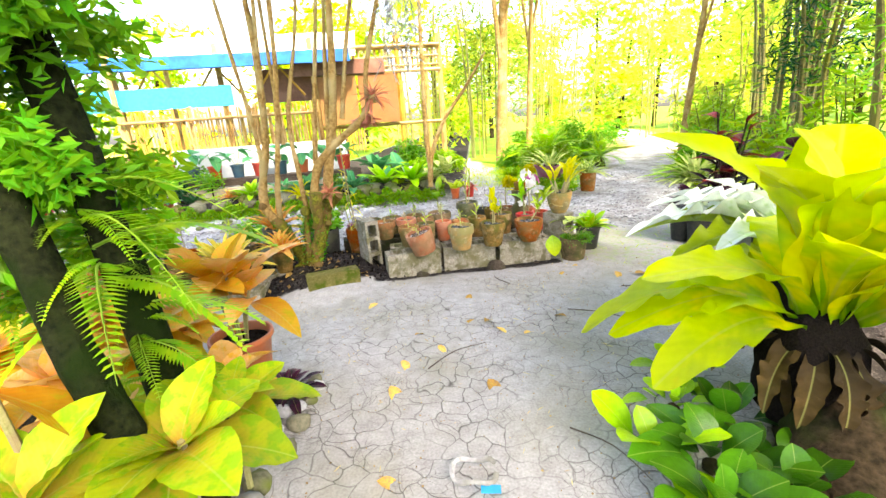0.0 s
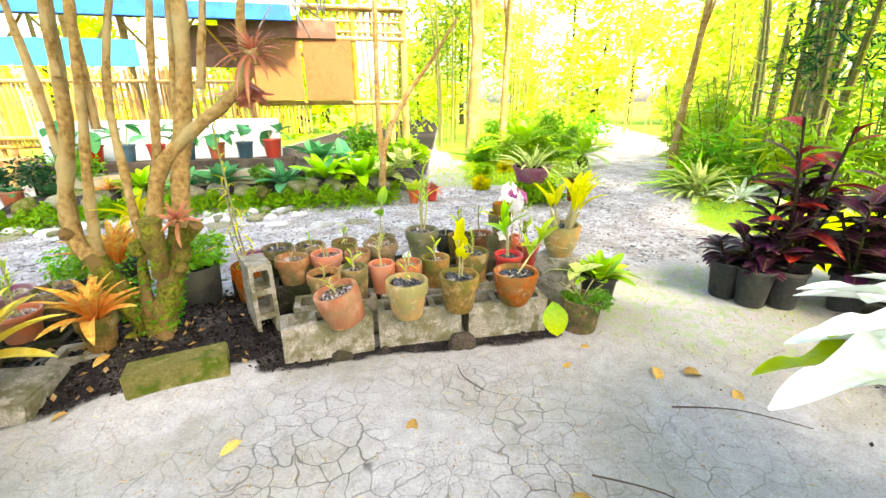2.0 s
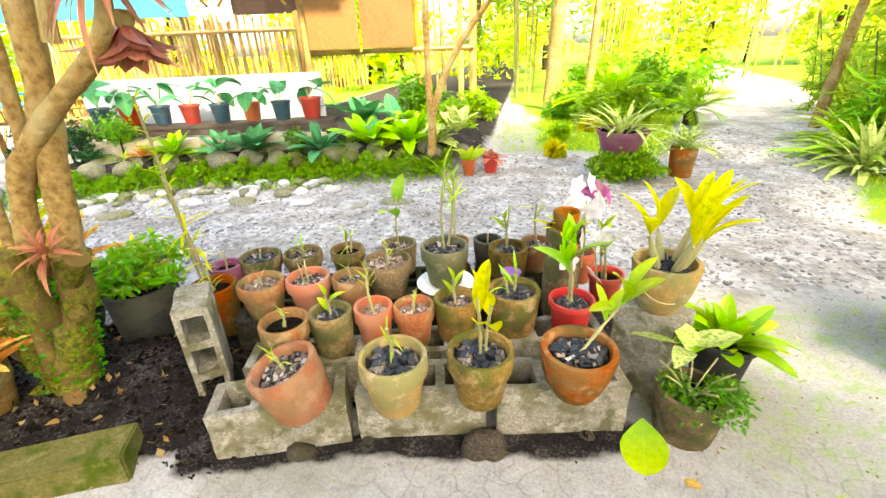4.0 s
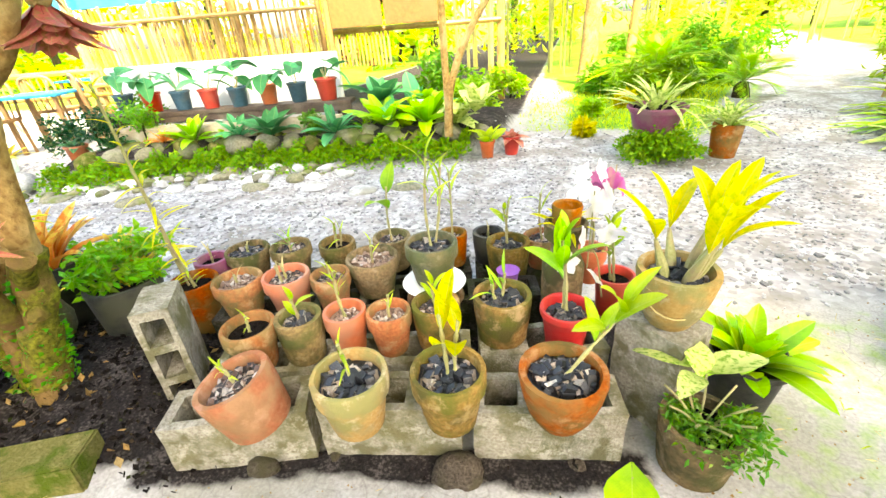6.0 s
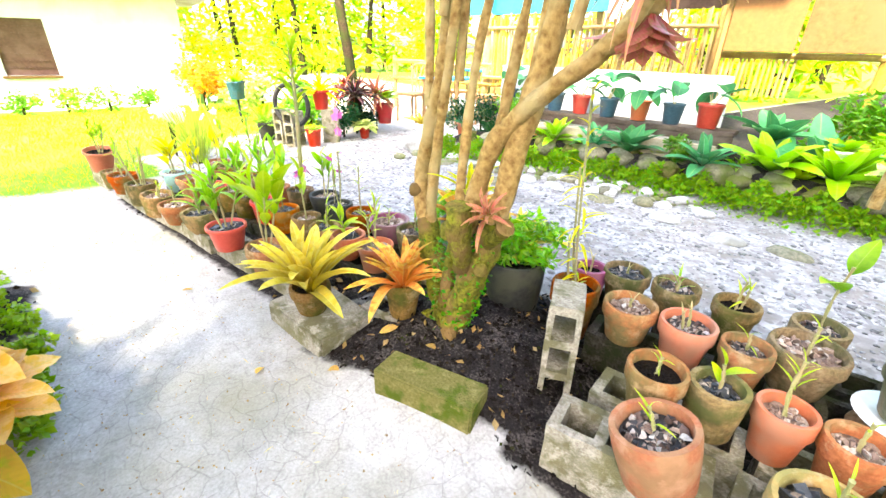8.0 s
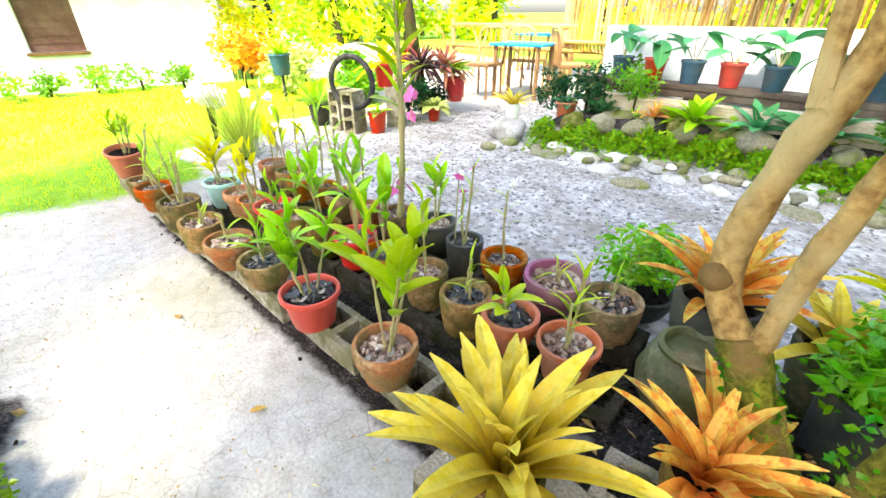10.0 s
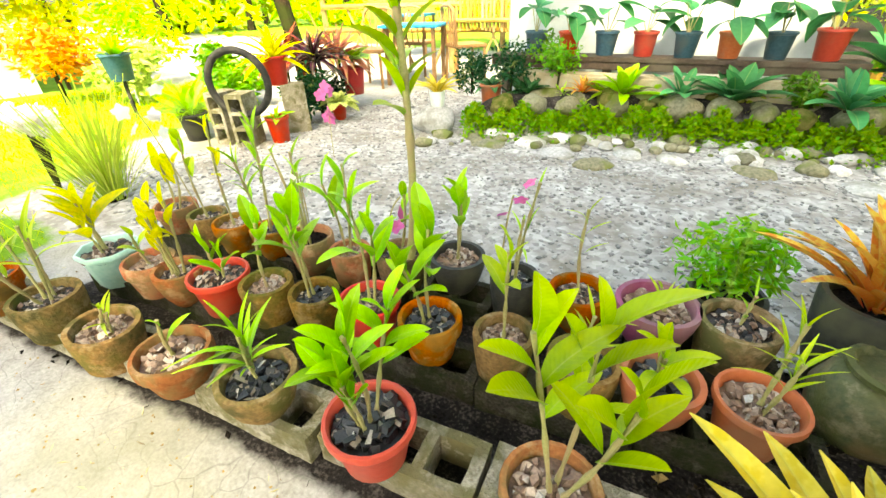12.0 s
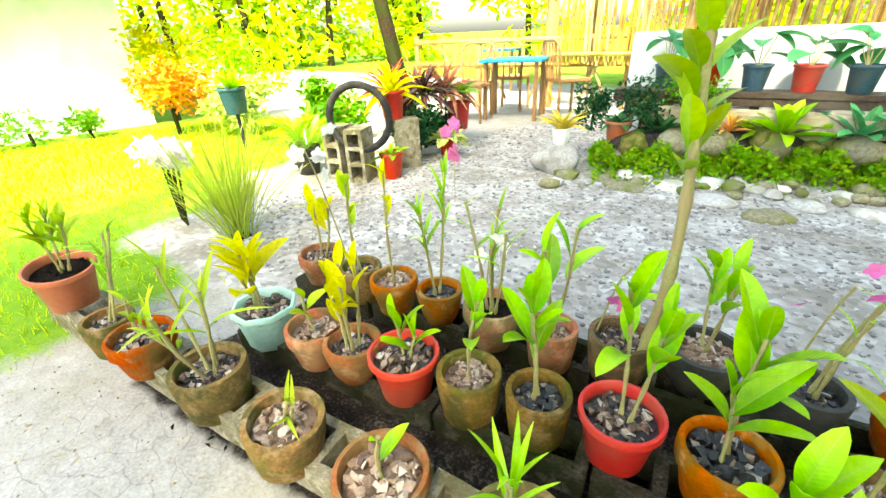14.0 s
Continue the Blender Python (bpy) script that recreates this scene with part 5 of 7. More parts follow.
t, lv = potted(-1.60, 3.58, 0.0, 0.24, 0.12, "bowl", "dark_pot", "soil", "bushy green plant at the edge of the gravel")
crown(t, 900, 0.20, 0.2, 0.17, (0, 0, 0.24), 0.04, "leaf", 8)

# ---- border hedge, stones and bed ----
def strip(points, width, tall, per_m, seed):
    rng = np.random.default_rng(seed)
    out = []
    for (ax, ay), (bx, by) in zip(points, points[1:]):
        ln = math.hypot(bx - ax, by - ay)
        n = int(per_m * ln)
        s, o, u = rng.random(n), rng.normal(0, width * 0.30, n), rng.random(n)
        lump = 0.75 + 0.4 * np.sin(s * ln * 9 + ax * 5) * np.sin(s * ln * 23)
        nx, ny = -(by - ay) / ln, (bx - ax) / ln
        hz = tall * np.clip(1 - (o / (width * 0.75)) ** 2, 0.1, 1) * lump
        out.append(np.stack([ax + (bx - ax) * s + nx * o, ay + (by - ay) * s + ny * o, 0.01 + hz * u ** 0.5], 1))
    return np.concatenate(out)


h = thing("border_hedge", Matrix(), "low bright green creeping hedge along the gravel", "hedge", kind="stuff")
part("foliage", mass_mesh("foliage", strip([(x, y + 0.04) for x, y in HEDGE], 0.40, 0.20, 3600, 3), 0.040, 0.6, 3, lean=-0.3), "hedge_leaf", h, smooth=False)


def stone(x, y, z, sx, sy, sz, seed, material="river_rock", turn=0, label="rounded grey-brown river stone in the border", group="border stones", name="border_stone"):
    if name == "flat_stone":
        return single(name, rock(sx, sy * 1.25, sz * 0.8, seed, 3), material, pose(x, y, z + sz * 0.1, 0, 0, turn), label, "stone", group)
    return single(name, rock(sx, sy, sz, seed, 3 if max(sx, sy) > 0.25 else 2), material, pose(x, y, z + sz * 0.28, 0, 0, turn), label, "stone", group)


for i, x in enumerate(np.arange(-3.55, -0.15, 0.245)):
    s = R.uniform(0.19, 0.32)
    stone(x, hedge_y(x) + 0.30 + R.uniform(-0.03, 0.05), 0.13, s, s * 0.8, s * 0.72, i + 1, "river_rock" if i % 3 else "moss_block", R.uniform(0, 360))
stone(-3.95, 4.86, 0.0, 0.34, 0.30, 0.26, 41, "pale_stone", 20, "large pale boulder carrying a small potted palm")
for i, (x, y, s) in enumerate(((-1.69, 5.19, 0.25), (-1.17, 5.24, 0.24), (-0.71, 5.19, 0.24), (-0.40, 5.30, 0.24), (-2.15, 5.15, 0.20), (-2.42, 5.10, 0.20), (-2.54, 4.80, 0.26), (-2.83, 4.86, 0.26), (-3.12, 4.98, 0.28), (-3.35, 4.78, 0.26), (-3.0, 5.16, 0.2), (-2.7, 5.26, 0.22), (-3.55, 4.86, 0.18), (-2.3, 5.42, 0.18), (-1.85, 5.52, 0.2))):
    stone(x, y, -0.01, s, s * 0.62, 0.09, 50 + i, "pale_stone" if i % 3 else "river_rock", R.uniform(-25, 25), "flat pale stepping stone beside the gravel", "flat stones", "flat_stone")
for i in range(64):
    x = R.uniform(-3.9, -1.0)
    s = R.uniform(0.04, 0.15)
    stone(x, hedge_y(x) - R.uniform(0.12, 0.5), -0.005, s * 1.2, s, s * 0.6, 80 + i, R.choice(("pale_stone", "river_rock")), R.uniform(0, 360), "small grey cobble at the edge of the gravel", "cobbles", "cobble")


def pebble_field():
    """Loose gravel, uncounted, lying on the paths."""
    rng = np.random.default_rng(5)
    base = []
    for k in range(4):
        bm = bmesh.new()
        bmesh.ops.create_icosphere(bm, subdivisions=1, radius=1)
        tri = [[v.index for v in f.verts] for f in bm.faces]
        pts = np.array([v.co for v in bm.verts])
        bm.free()
        base.append((pts * (1 + 0.2 * rng.normal(size=(len(pts), 1))), tri))
    verts, faces, count = [], [], 0
    while count < 15000:
        x, y = rng.uniform(-5.2, 3.4), rng.uniform(2.6, 8.5)
        if rng.random() > zones(x, y)[0] ** 1.5 * (1.0 if y < 6 else 0.5):
            continue
        s = rng.uniform(0.004, 0.012) * (1.8 if rng.random() < 0.06 else 1)
        pts, tri = base[count % 4]
        a = rng.uniform(0, 6.28)
        rot = np.array(((math.cos(a), -math.sin(a), 0), (math.sin(a), math.cos(a), 0), (0, 0, 1)))
        o = len(verts)
        verts += ((pts * np.array((s * 1.3, s, s * 0.6))) @ rot.T + np.array((x, y, height(x, y) + s * 0.3))).tolist()
        faces += [[o + i for i in f] for f in tri]
        count += 1
    me = bpy.data.meshes.new("gravel")
    me.from_pydata(verts, [], faces)
    single("gravel", me, "gravel", Matrix(), "loose pale grey gravel on the garden path", "gravel", kind="stuff", smooth=False)


pebble_field()


def grass_field():
    rng = np.random.default_rng(6)
    verts, faces = [], []
    made = tries = 0
    while made < 26000 and tries < 160000:
        tries += 1
        if rng.random() < 0.55:
            x, y = rng.uniform(-9, -3.5), rng.uniform(-3, 5)
        else:
            x, y = rng.uniform(0.2, 5), rng.uniform(3.0, 10)
        if rng.random() > zones(x, y)[1] ** 2 * (0.25 if x > 0 and y < 4.7 else 1.0):
            continue
        made += 1
        z, l, w, a, b = height(x, y), rng.uniform(0.018, 0.05), 0.003, rng.uniform(0, 6.28), rng.uniform(0.2, 1.0)
        if x < -6 or y > 6:
            l, w = l * 1.3, 0.007
        dx, dy = math.cos(a), math.sin(a)
        o = len(verts)
        verts += [(x - dy * w, y + dx * w, z), (x + dy * w, y - dx * w, z), (x + dx * l * b * 0.4, y + dy * l * b * 0.4, z + l * 0.6), (x + dx * l * b, y + dy * l * b, z + l)]
        faces += [(o, o + 1, o + 2), (o, o + 2, o + 3)]
    me = bpy.data.meshes.new("grass")
    me.from_pydata(verts, [], faces)
    single("grass", me, "grass_blade", Matrix(), "short bright green lawn grass", "grass", kind="stuff", smooth=False)


grass_field()


def mulch():
    """Dark crumbs, bits of bark and dry leaf on the soil round the tree and in the beds."""
    rng = np.random.default_rng(9)
    pts = []
    while len(pts) < 4200:
        x, y = (rng.uniform(-1.6, -0.2), rng.uniform(2.6, 3.7)) if rng.random() < 0.5 else (rng.uniform(-3.6, 2.4), rng.uniform(0.6, 4.0))
        if rng.random() < zones(x, y)[2]:
            pts.append((x, y, height(x, y) + 0.004))
    bits = [p for i, p in enumerate(pts) if i % 9 == 0]
    chips = [p for i, p in enumerate(pts) if i % 9 in (1, 2)]
    pts = [p for i, p in enumerate(pts) if i % 9 > 2]
    litter = thing("leaf_litter", Matrix(), "dry brown leaf bits lying on dark soil", "leaf litter", kind="stuff")
    part("dry_bits", mass_mesh("dry_bits", bits[::2], 0.034, 0.6, 10, lean=0.0), "bark", litter, smooth=False)
    part("chips", mass_mesh("chips", chips, 0.015, 0.8, 11, lean=0.0), "dark_bark", litter, smooth=False)
    part("crumbs", mass_mesh("crumbs", pts, 0.024, 0.7, 9, lean=0.0), "soil", thing("mulch", Matrix(), "dark leaf litter and crumbs of soil", "leaf litter", kind="stuff"), smooth=False)


mulch()


def broadleaf(x, y, z, n, size, kind, material, label, seed, low=15, high=80, stalk=0.0, name="border_plant", spread=0.03):
    t = thing(name, pose(x, y, z), label, "plant", "border plants")
    part("crown_base", rock(0.05, 0.05, 0.05, seed), "dark_bark", t)
    blades(t, "leaf", kind, material, n, size, (0, 0, 0.01 + stalk), low, high, spread, seed)
    return t


BED = 0.24
broadleaf(-0.55, 6.45, BED, 22, 0.46, "lance", "leaf", "bushy green plant with long leaves in the border", 31)
broadleaf(-0.95, 6.35, BED, 22, 0.44, "lance", "leaf", "leafy green border plant", 32)
broadleaf(-1.35, 6.05, BED, 18, 0.34, "lance", "shelf_leaf", "dark green border plant with upright leaves", 33)
broadleaf(-2.0, 5.98, BED, 20, 0.36, "oval", "shelf_leaf", "dark blue-green border plant below the shelf", 34, 25)
broadleaf(-2.35, 5.95, BED, 16, 0.3, "lance", "shelf_leaf", "low dark green border plant", 35)
broadleaf(-2.75, 5.78, BED, 16, 0.32, "lance", "leaf", "green border plant below the shelf", 36)
broadleaf(-3.05, 5.70, BED, 18, 0.18, "strap", "red_bromeliad", "small orange fern-like bromeliad in the border", 37)
broadleaf(-0.25, 6.40, BED, 16, 0.3, "oval", "pale_leaf", "pale green variegated border plant", 38, 20)
broadleaf(-0.75, 6.80, 0.2, 12, 0.55, "lance", "shelf_leaf", "large dark upright plant behind the border", 39, 40, 85)
broadleaf(-1.15, 6.75, 0.2, 14, 0.5, "oval", "shelf_leaf", "large dark leaved plant beside the shelf", 40, 20, 80, 0.2)
broadleaf(-0.05, 6.35, 0.15, 7, 0.42, "oval", "pale_leaf", "tall pale yellow-green plant with broad leaves", 42, 35, 85, 0.2)
t, lv = potted(-0.62, 6.62, BED, 0.24, 0.22, "lipped", "white_glaze", "soil", "pale plastic pot with a leafy green plant by the shelf")
blades(t, "leaf", "oval", "leaf", 16, 0.22, (0, 0, lv), 10, 80, 0.04, 43)
SEED = random.Random(61)
for k in range(15):
    x = -3.55 + 0.25 * k + SEED.uniform(-0.05, 0.05)
    s = SEED.uniform(0.17, 0.27)
    stone(x, hedge_y(x) + 0.17 + SEED.uniform(-0.02, 0.04), 0.12, s * 1.15, s * 0.9, s * 0.8, 180 + k, "river_rock" if k % 4 else "moss_block", SEED.uniform(0, 360))
for k in range(70):
    x = -3.95 + 2.6 * SEED.random() ** 1.3
    s = SEED.uniform(0.035, 0.10)
    stone(x, hedge_y(x) - 0.13 - abs(SEED.gauss(0, 0.13)), -0.004, s * 1.2, s, s * 0.7, 200 + k % 25, SEED.choice(("pale_stone", "pale_stone", "river_rock")), SEED.uniform(0, 360), "small grey cobble at the edge of the gravel", "cobbles", "cobble")
for k, (x, dy, s, kind, m) in enumerate(((-0.40, 0.42, 0.22, "oval", "leaf"), (-0.75, 0.34, 0.20, "oval", "young_leaf"), (-1.15, 0.36, 0.24, "strap", "leaf"), (-1.55, 0.40, 0.24, "lance", "leaf"), (-1.85, 0.36, 0.18, "oval", "young_leaf"), (-2.2, 0.40, 0.26, "lance", "deep_leaf"), (-2.55, 0.36, 0.22, "lance", "leaf"), (-2.9, 0.40, 0.24, "oval", "leaf"), (-3.2, 0.36, 0.20, "slim", "fern_leaf"), (-3.45, 0.40, 0.26, "oval", "deep_leaf"))):
    broadleaf(x, hedge_y(x) + dy, 0.2, 18, s, kind, m, "bushy green border plant among round stones", 640 + k, 0, 80)
for k, (x, y, s) in enumerate(((-3.30, 5.75, 0.34), (-3.62, 5.50, 0.34), (-3.5, 5.98, 0.36), (-1.6, 6.12, 0.2), (-4.0, 5.45, 0.26))):
    t = thing("border_bush", pose(x, y, BED), "rounded dark green bush in the border", "bush", "border bushes")
    part("stem", tube([(0, 0, -0.05), (0.01, 0, s * 0.6)], 0.012, 6), "dark_bark", t)
    crown(t, 700, s * 0.8, s * 0.8, s * 0.7, (0, 0, s * 0.6), 0.05, "deep_leaf" if k % 3 == 1 else "leaf", 70 + k)
t, lv = potted(0.30, 6.22, 0.0, 0.16, 0.17, "lipped", "red_plastic", "soil", "small red pot with a reddish leafy plant")
blades(t, "leaf", "oval", "rose_leaf", 14, 0.16, (0, 0, lv), 5, 70, 0.03, 7)
t, lv = potted(0.10, 6.10, 0.0, 0.14, 0.16, "lipped", "orange_plastic", "soil", "small orange pot with upright pale leaves")
blades(t, "leaf", "oval", "young_leaf", 6, 0.26, (0, 0, lv), 40, 85, 0.02, 8)
t, lv = potted(-3.95, 4.90, 0.19, 0.13, 0.12, "plain", "white_glaze", "soil", "small white pot with a stiff yellow palm on a boulder")
blades(t, "leaf", "strap", "bromeliad", 20, 0.24, (0, 0, lv), 20, 80, 0.02, 9)
t, lv = potted(-3.72, 5.35, 0.12, 0.20, 0.20, "lipped", "orange_plastic", "soil", "terracotta coloured pot among border bushes")
blades(t, "leaf", "oval", "deep_leaf", 12, 0.16, (0, 0, lv), 10, 70, 0.03, 10)

# ---- shelf of young plants, in the line of the hut ----
HUT = pose(-2.427, 6.23, 0, 0, 0, 13.4)


def hut(u, v, z, rx=0, ry=0, rz=0):
    return HUT @ pose(u, v, z, rx, ry, rz)


t = thing("plant_shelf", hut(0, 0, 0), "dark wooden plank shelf on low posts", "shelf")
part("plank", box(2.75, 0.24, 0.04, 0.006, (-0.25, 0, 0.455)), "plank", t)
part("rail", box(2.75, 0.04, 0.06, 0.006, (-0.25, -0.09, 0.393)), "plank", t)
for u in (-1.5, -0.6, 0.3, 1.0):
    part("leg", box(0.06, 0.16, 0.26, 0.006, (u, 0, 0.14)), "plank", t)
single("stone_kerb", box(2.4, 0.14, 0.26, 0.02, rough=0.012), "cream_wall", hut(-0.15, -0.20, 0.12), "cream concrete kerb below the plant shelf", "kerb", kind="structure", smooth=False)
single("low_wall", box(2.55, 0.10, 1.02, 0.008), "shaded_white", hut(-0.35, 0.42, -0.1), "low white painted wall behind the plant shelf", "wall", kind="structure", smooth=False)
for i in range(8):
    u = -1.255 + 0.305 * i
    col = ("grey_plastic", "red_plastic", "grey_plastic", "red_plastic", "grey_plastic", "orange_plastic", "grey_plastic", "red_plastic")[i]
    big = 1.12 if i == 7 else 1.0
    t = thing("shelf_pot_plant", hut(u, R.uniform(-0.02, 0.02), 0.496), {"g": "grey plastic pot with a young dark-leaved plant", "r": "red plastic pot with a young dark-leaved plant", "o": "orange plastic pot with a young dark-leaved plant"}[col[0]], "potted plant", "pots on the shelf")
    lv = pot(t, 0.20 * big, 0.185 * big, "lipped", col, "soil")
    r = random.Random(i)
    for k in range(5):
        a, tall = r.uniform(0, 360), r.uniform(0.10, 0.24)
        top = Vector((0.07 * math.cos(radians(a)), 0.07 * math.sin(radians(a)), lv + tall))
        st = part("stalk", tube(bend([(0, 0, lv), top * 0.5 + Vector((0, 0, lv * 0.5)), top], 4), 0.004, 5), "cane", t)
        s = r.uniform(0.17, 0.27)
        part("leaf", leaf_kind("wide"), "shelf_leaf", t, m=Matrix.Translation(top) @ pose(0, 0, 0, 0, 0, a - 90) @ pose(0, 0, 0, r.uniform(-30, 35), r.uniform(-20, 20), 0) @ Matrix.Diagonal((s, s, s, 1)))

# ---- bamboo fence and hut ----
CULM = mesh_of("slat", tube([(0, 0, 0), (0.004, 0, 0.5), (-0.003, 0.003, 1.0)], [0.5, 0.48, 0.46], 7))


def culm(name, parent, m, radius, length, material="bamboo"):
    return part(name, CULM, material, parent, m=m @ Matrix.Diagonal((radius * 2, radius * 2, length, 1)))


def slat_fence(u0, u1, v, z0, z1, n, label):
    t = thing("bamboo_fence", hut(0, 0, 0), label, "fence")
    for i in range(n):
        u = u0 + (u1 - u0) * (i + 0.5) / n
        culm("slat", t, pose(u, v + R.uniform(-0.01, 0.01), z0 + R.uniform(-0.02, 0.02), R.uniform(-2, 2), R.uniform(-2, 2), R.uniform(0, 360)), (u1 - u0) / n * R.uniform(0.30, 0.40), z1 - z0 + R.uniform(-0.06, 0.04))
    for z in (z0 + 0.12, z1 - 0.16):
        culm("rail", t, pose(u0, v - 0.035, z, 0, 90, 0), 0.028, u1 - u0)
    for k in range(4):
        culm("post", t, pose(u0 + (u1 - u0) * k / 3, v + 0.06, 0, 0, 0, 0), 0.04, z1 + 0.05)
    return t


slat_fence(-2.9, 0.42, 1.75, 0.55, 1.56, 62, "yellowed bamboo slat fence of the hut")


def build_hut():
    t = thing("bamboo_hut", hut(0, 0, 0), "open bamboo hut with brown board panels and blue roof sheets", "hut")
    for i, (u, v) in enumerate(((0.35, 2.45), (2.0, 2.5), (2.85, 2.5), (-3.2, 2.5), (-1.4, 2.6), (2.85, 4.6), (-3.2, 4.8))):
        culm("post", t, pose(u, v, 0, 0, 0, 0), 0.06, 2.75)
    for u, w, m in ((0.78, 0.74, "panel"), (1.57, 0.76, "brown_panel")):
        part("panel", box(w, 0.05, 0.92, 0.008, (u, 2.40, 1.14)), m, t)
    # two dark boards added to stand for the shade under the roof
    part("header_board", box(1.75, 0.06, 0.26, 0.008, (0.86, 2.37, 2.075)), "shutter", t)
    part("dark_screen", box(1.05, 0.03, 0.62, 0.006, (-0.20, 2.75, 1.66)), "shutter", t)
    for i in range(14):
        culm("slat", t, pose(0.44 + 0.058 * i, 2.47, 0.62, 0, R.uniform(-2, 2), 0), 0.018, 0.50)
    for z in (2.20, 2.36, 2.52):
        culm("lattice_rail", t, pose(1.12, 2.47, z, 0, 90, 0), 0.022, 1.72)
    for k in range(5):
        u = -4.1 + 1.1 * k
        culm("brace", t, pose(u, 2.45, 1.75, 0, 38, 0), 0.022, 0.75)
        culm("brace", t, pose(u + 0.95, 2.45, 1.75, 0, -38, 0), 0.022, 0.75)
    for z in (1.10, 2.10):
        culm("beam", t, pose(0.35, 2.46, z, 0, 90, 0), 0.04, 2.5)
    for i in range(16):
        culm("slat", t, pose(1.15 + 0.105 * i, 2.5, 2.14, 0, 0, 0), 0.026, 0.42)
    culm("beam", t, pose(1.1, 2.44, 2.56, 0, 90, 0), 0.035, 1.75)
    roof = bmesh.new()
    for i in range(33):
        for j in range(2):
            roof.verts.new((-4.6 + 5.8 * i / 32, 2.0 + 2.6 * j, 2.34 + 0.9 * j + 0.012 * math.sin(i * 2.4)))
    roof.verts.ensure_lookup_table()
    for i in range(32):
        roof.faces.new((roof.verts[2 * i], roof.verts[2 * i + 2], roof.verts[2 * i + 3], roof.verts[2 * i + 1]))
    ex = bmesh.ops.extrude_face_region(roof, geom=roof.faces[:])
    bmesh.ops.translate(roof, verts=[e for e in ex["geom"] if isinstance(e, bmesh.types.BMVert)], vec=(0, 0, 0.02))
    part("roof_sheet", roof, "white_paint", t)
    part("fascia", box(5.7, 0.03, 0.22, 0.006, (-1.75, 1.98, 2.26)), "blue_sheet", t)
    part("blue_screen", box(2.6, 0.025, 0.36, 0.006, (-2.4, 2.15, 1.62)), "cyan_sheet", t)
    part("roof_beam", box(5.6, 0.08, 0.1, 0.006, (-1.75, 2.35, 2.30)), "plank", t)
    return t


build_hut()
t = thing("bent_branch", pose(-0.25, 6.1, 0.2), "slanting bare branch leaning by the border", "branch")
part("limb", tube(bend([(0, 0, 0), (0.05, 0.02, 0.45), (0.25, 0.1, 0.9), (0.55, 0.2, 1.3), (0.85, 0.3, 1.75)], 6), taper(25, 0.04, 0.015), 8, 0.15), "bark", t)
part("limb", tube(bend([(0.02, 0, 0.2), (-0.02, 0.1, 0.9), (0.02, 0.12, 2.6)], 6), taper(13, 0.035, 0.025), 8, 0.15), "bark", t)

# ---- beyond the gravel: bowl, far path, bamboo grove ----
t, lv = potted(1.46, 6.25, 0.20, 0.46, 0.20, "lipped", "purple_plastic", "soil", "wide wine-red plastic bowl with pale spiky plants")
blades(t, "leaf", "slim", "pale_leaf", 34, 0.42, (0, 0.02, lv), 25, 85, 0.14, 14)
h = thing("round_hedge", Matrix(), "low clipped green hedge under the wine-red bowl", "hedge", kind="stuff")
part("foliage", mass_mesh("foliage", cloud(4200, 0.42, 0.30, 0.13, 4, 0.2, (1.45, 6.10, 0.12), 14), 0.04, 0.6, 4, lean=-0.2), "hedge_leaf", h, smooth=False)
t, lv = potted(1.98, 6.20, 0.0, 0.22, 0.26, "plain", "terracotta", "soil", "terracotta pot with a spiky pale striped plant")
blades(t, "leaf", "strap", "pale_leaf", 30, 0.32, (0, 0, lv), 0, 85, 0.03, 15)
for k, (x, y, s, m) in enumerate(((0.92, 6.9, 0.10, "yellow_leaf"), (1.05, 7.8, 0.13, "young_leaf"), (1.5, 8.4, 0.13, "yellow_leaf"), (-0.35, 7.4, 0.45, "young_leaf"), (-0.1, 9.4, 0.4, "young_leaf"), (-0.8, 7.9, 0.5, "leaf"))):
    t = thing("garden_bush", pose(x, y, 0), "loose yellow-green garden bush beside the path", "bush", "garden bushes")
    part("stem", tube([(0, 0, -0.02), (0.02, 0, s * 0.7)], 0.015, 6), "dark_bark", t)
    crown(t, 1100, s * 0.9, s * 0.9, s * 0.8, (0, 0, s * 0.75), 0.09, m, 90 + k)
t = thing("garden_fern", pose(1.9, 9.4, 0.0), "large dark green fern beside the far path", "fern")
part("root", rock(0.2, 0.2, 0.5, 3), "dark_bark", t)
blades(t, "frond", "palm", "leaf", 20, 0.9, (0, 0, 0.3), -5, 75, 0.03, 16)
t = thing("garden_fern", pose(2.9, 8.9, 0.0), "spreading green fern beside the far path", "fern")
part("root", rock(0.2, 0.2, 0.4, 4), "dark_bark", t)
blades(t, "frond", "palm", "leaf", 18, 0.7, (0, 0, 0.2), -5, 75, 0.03, 17)


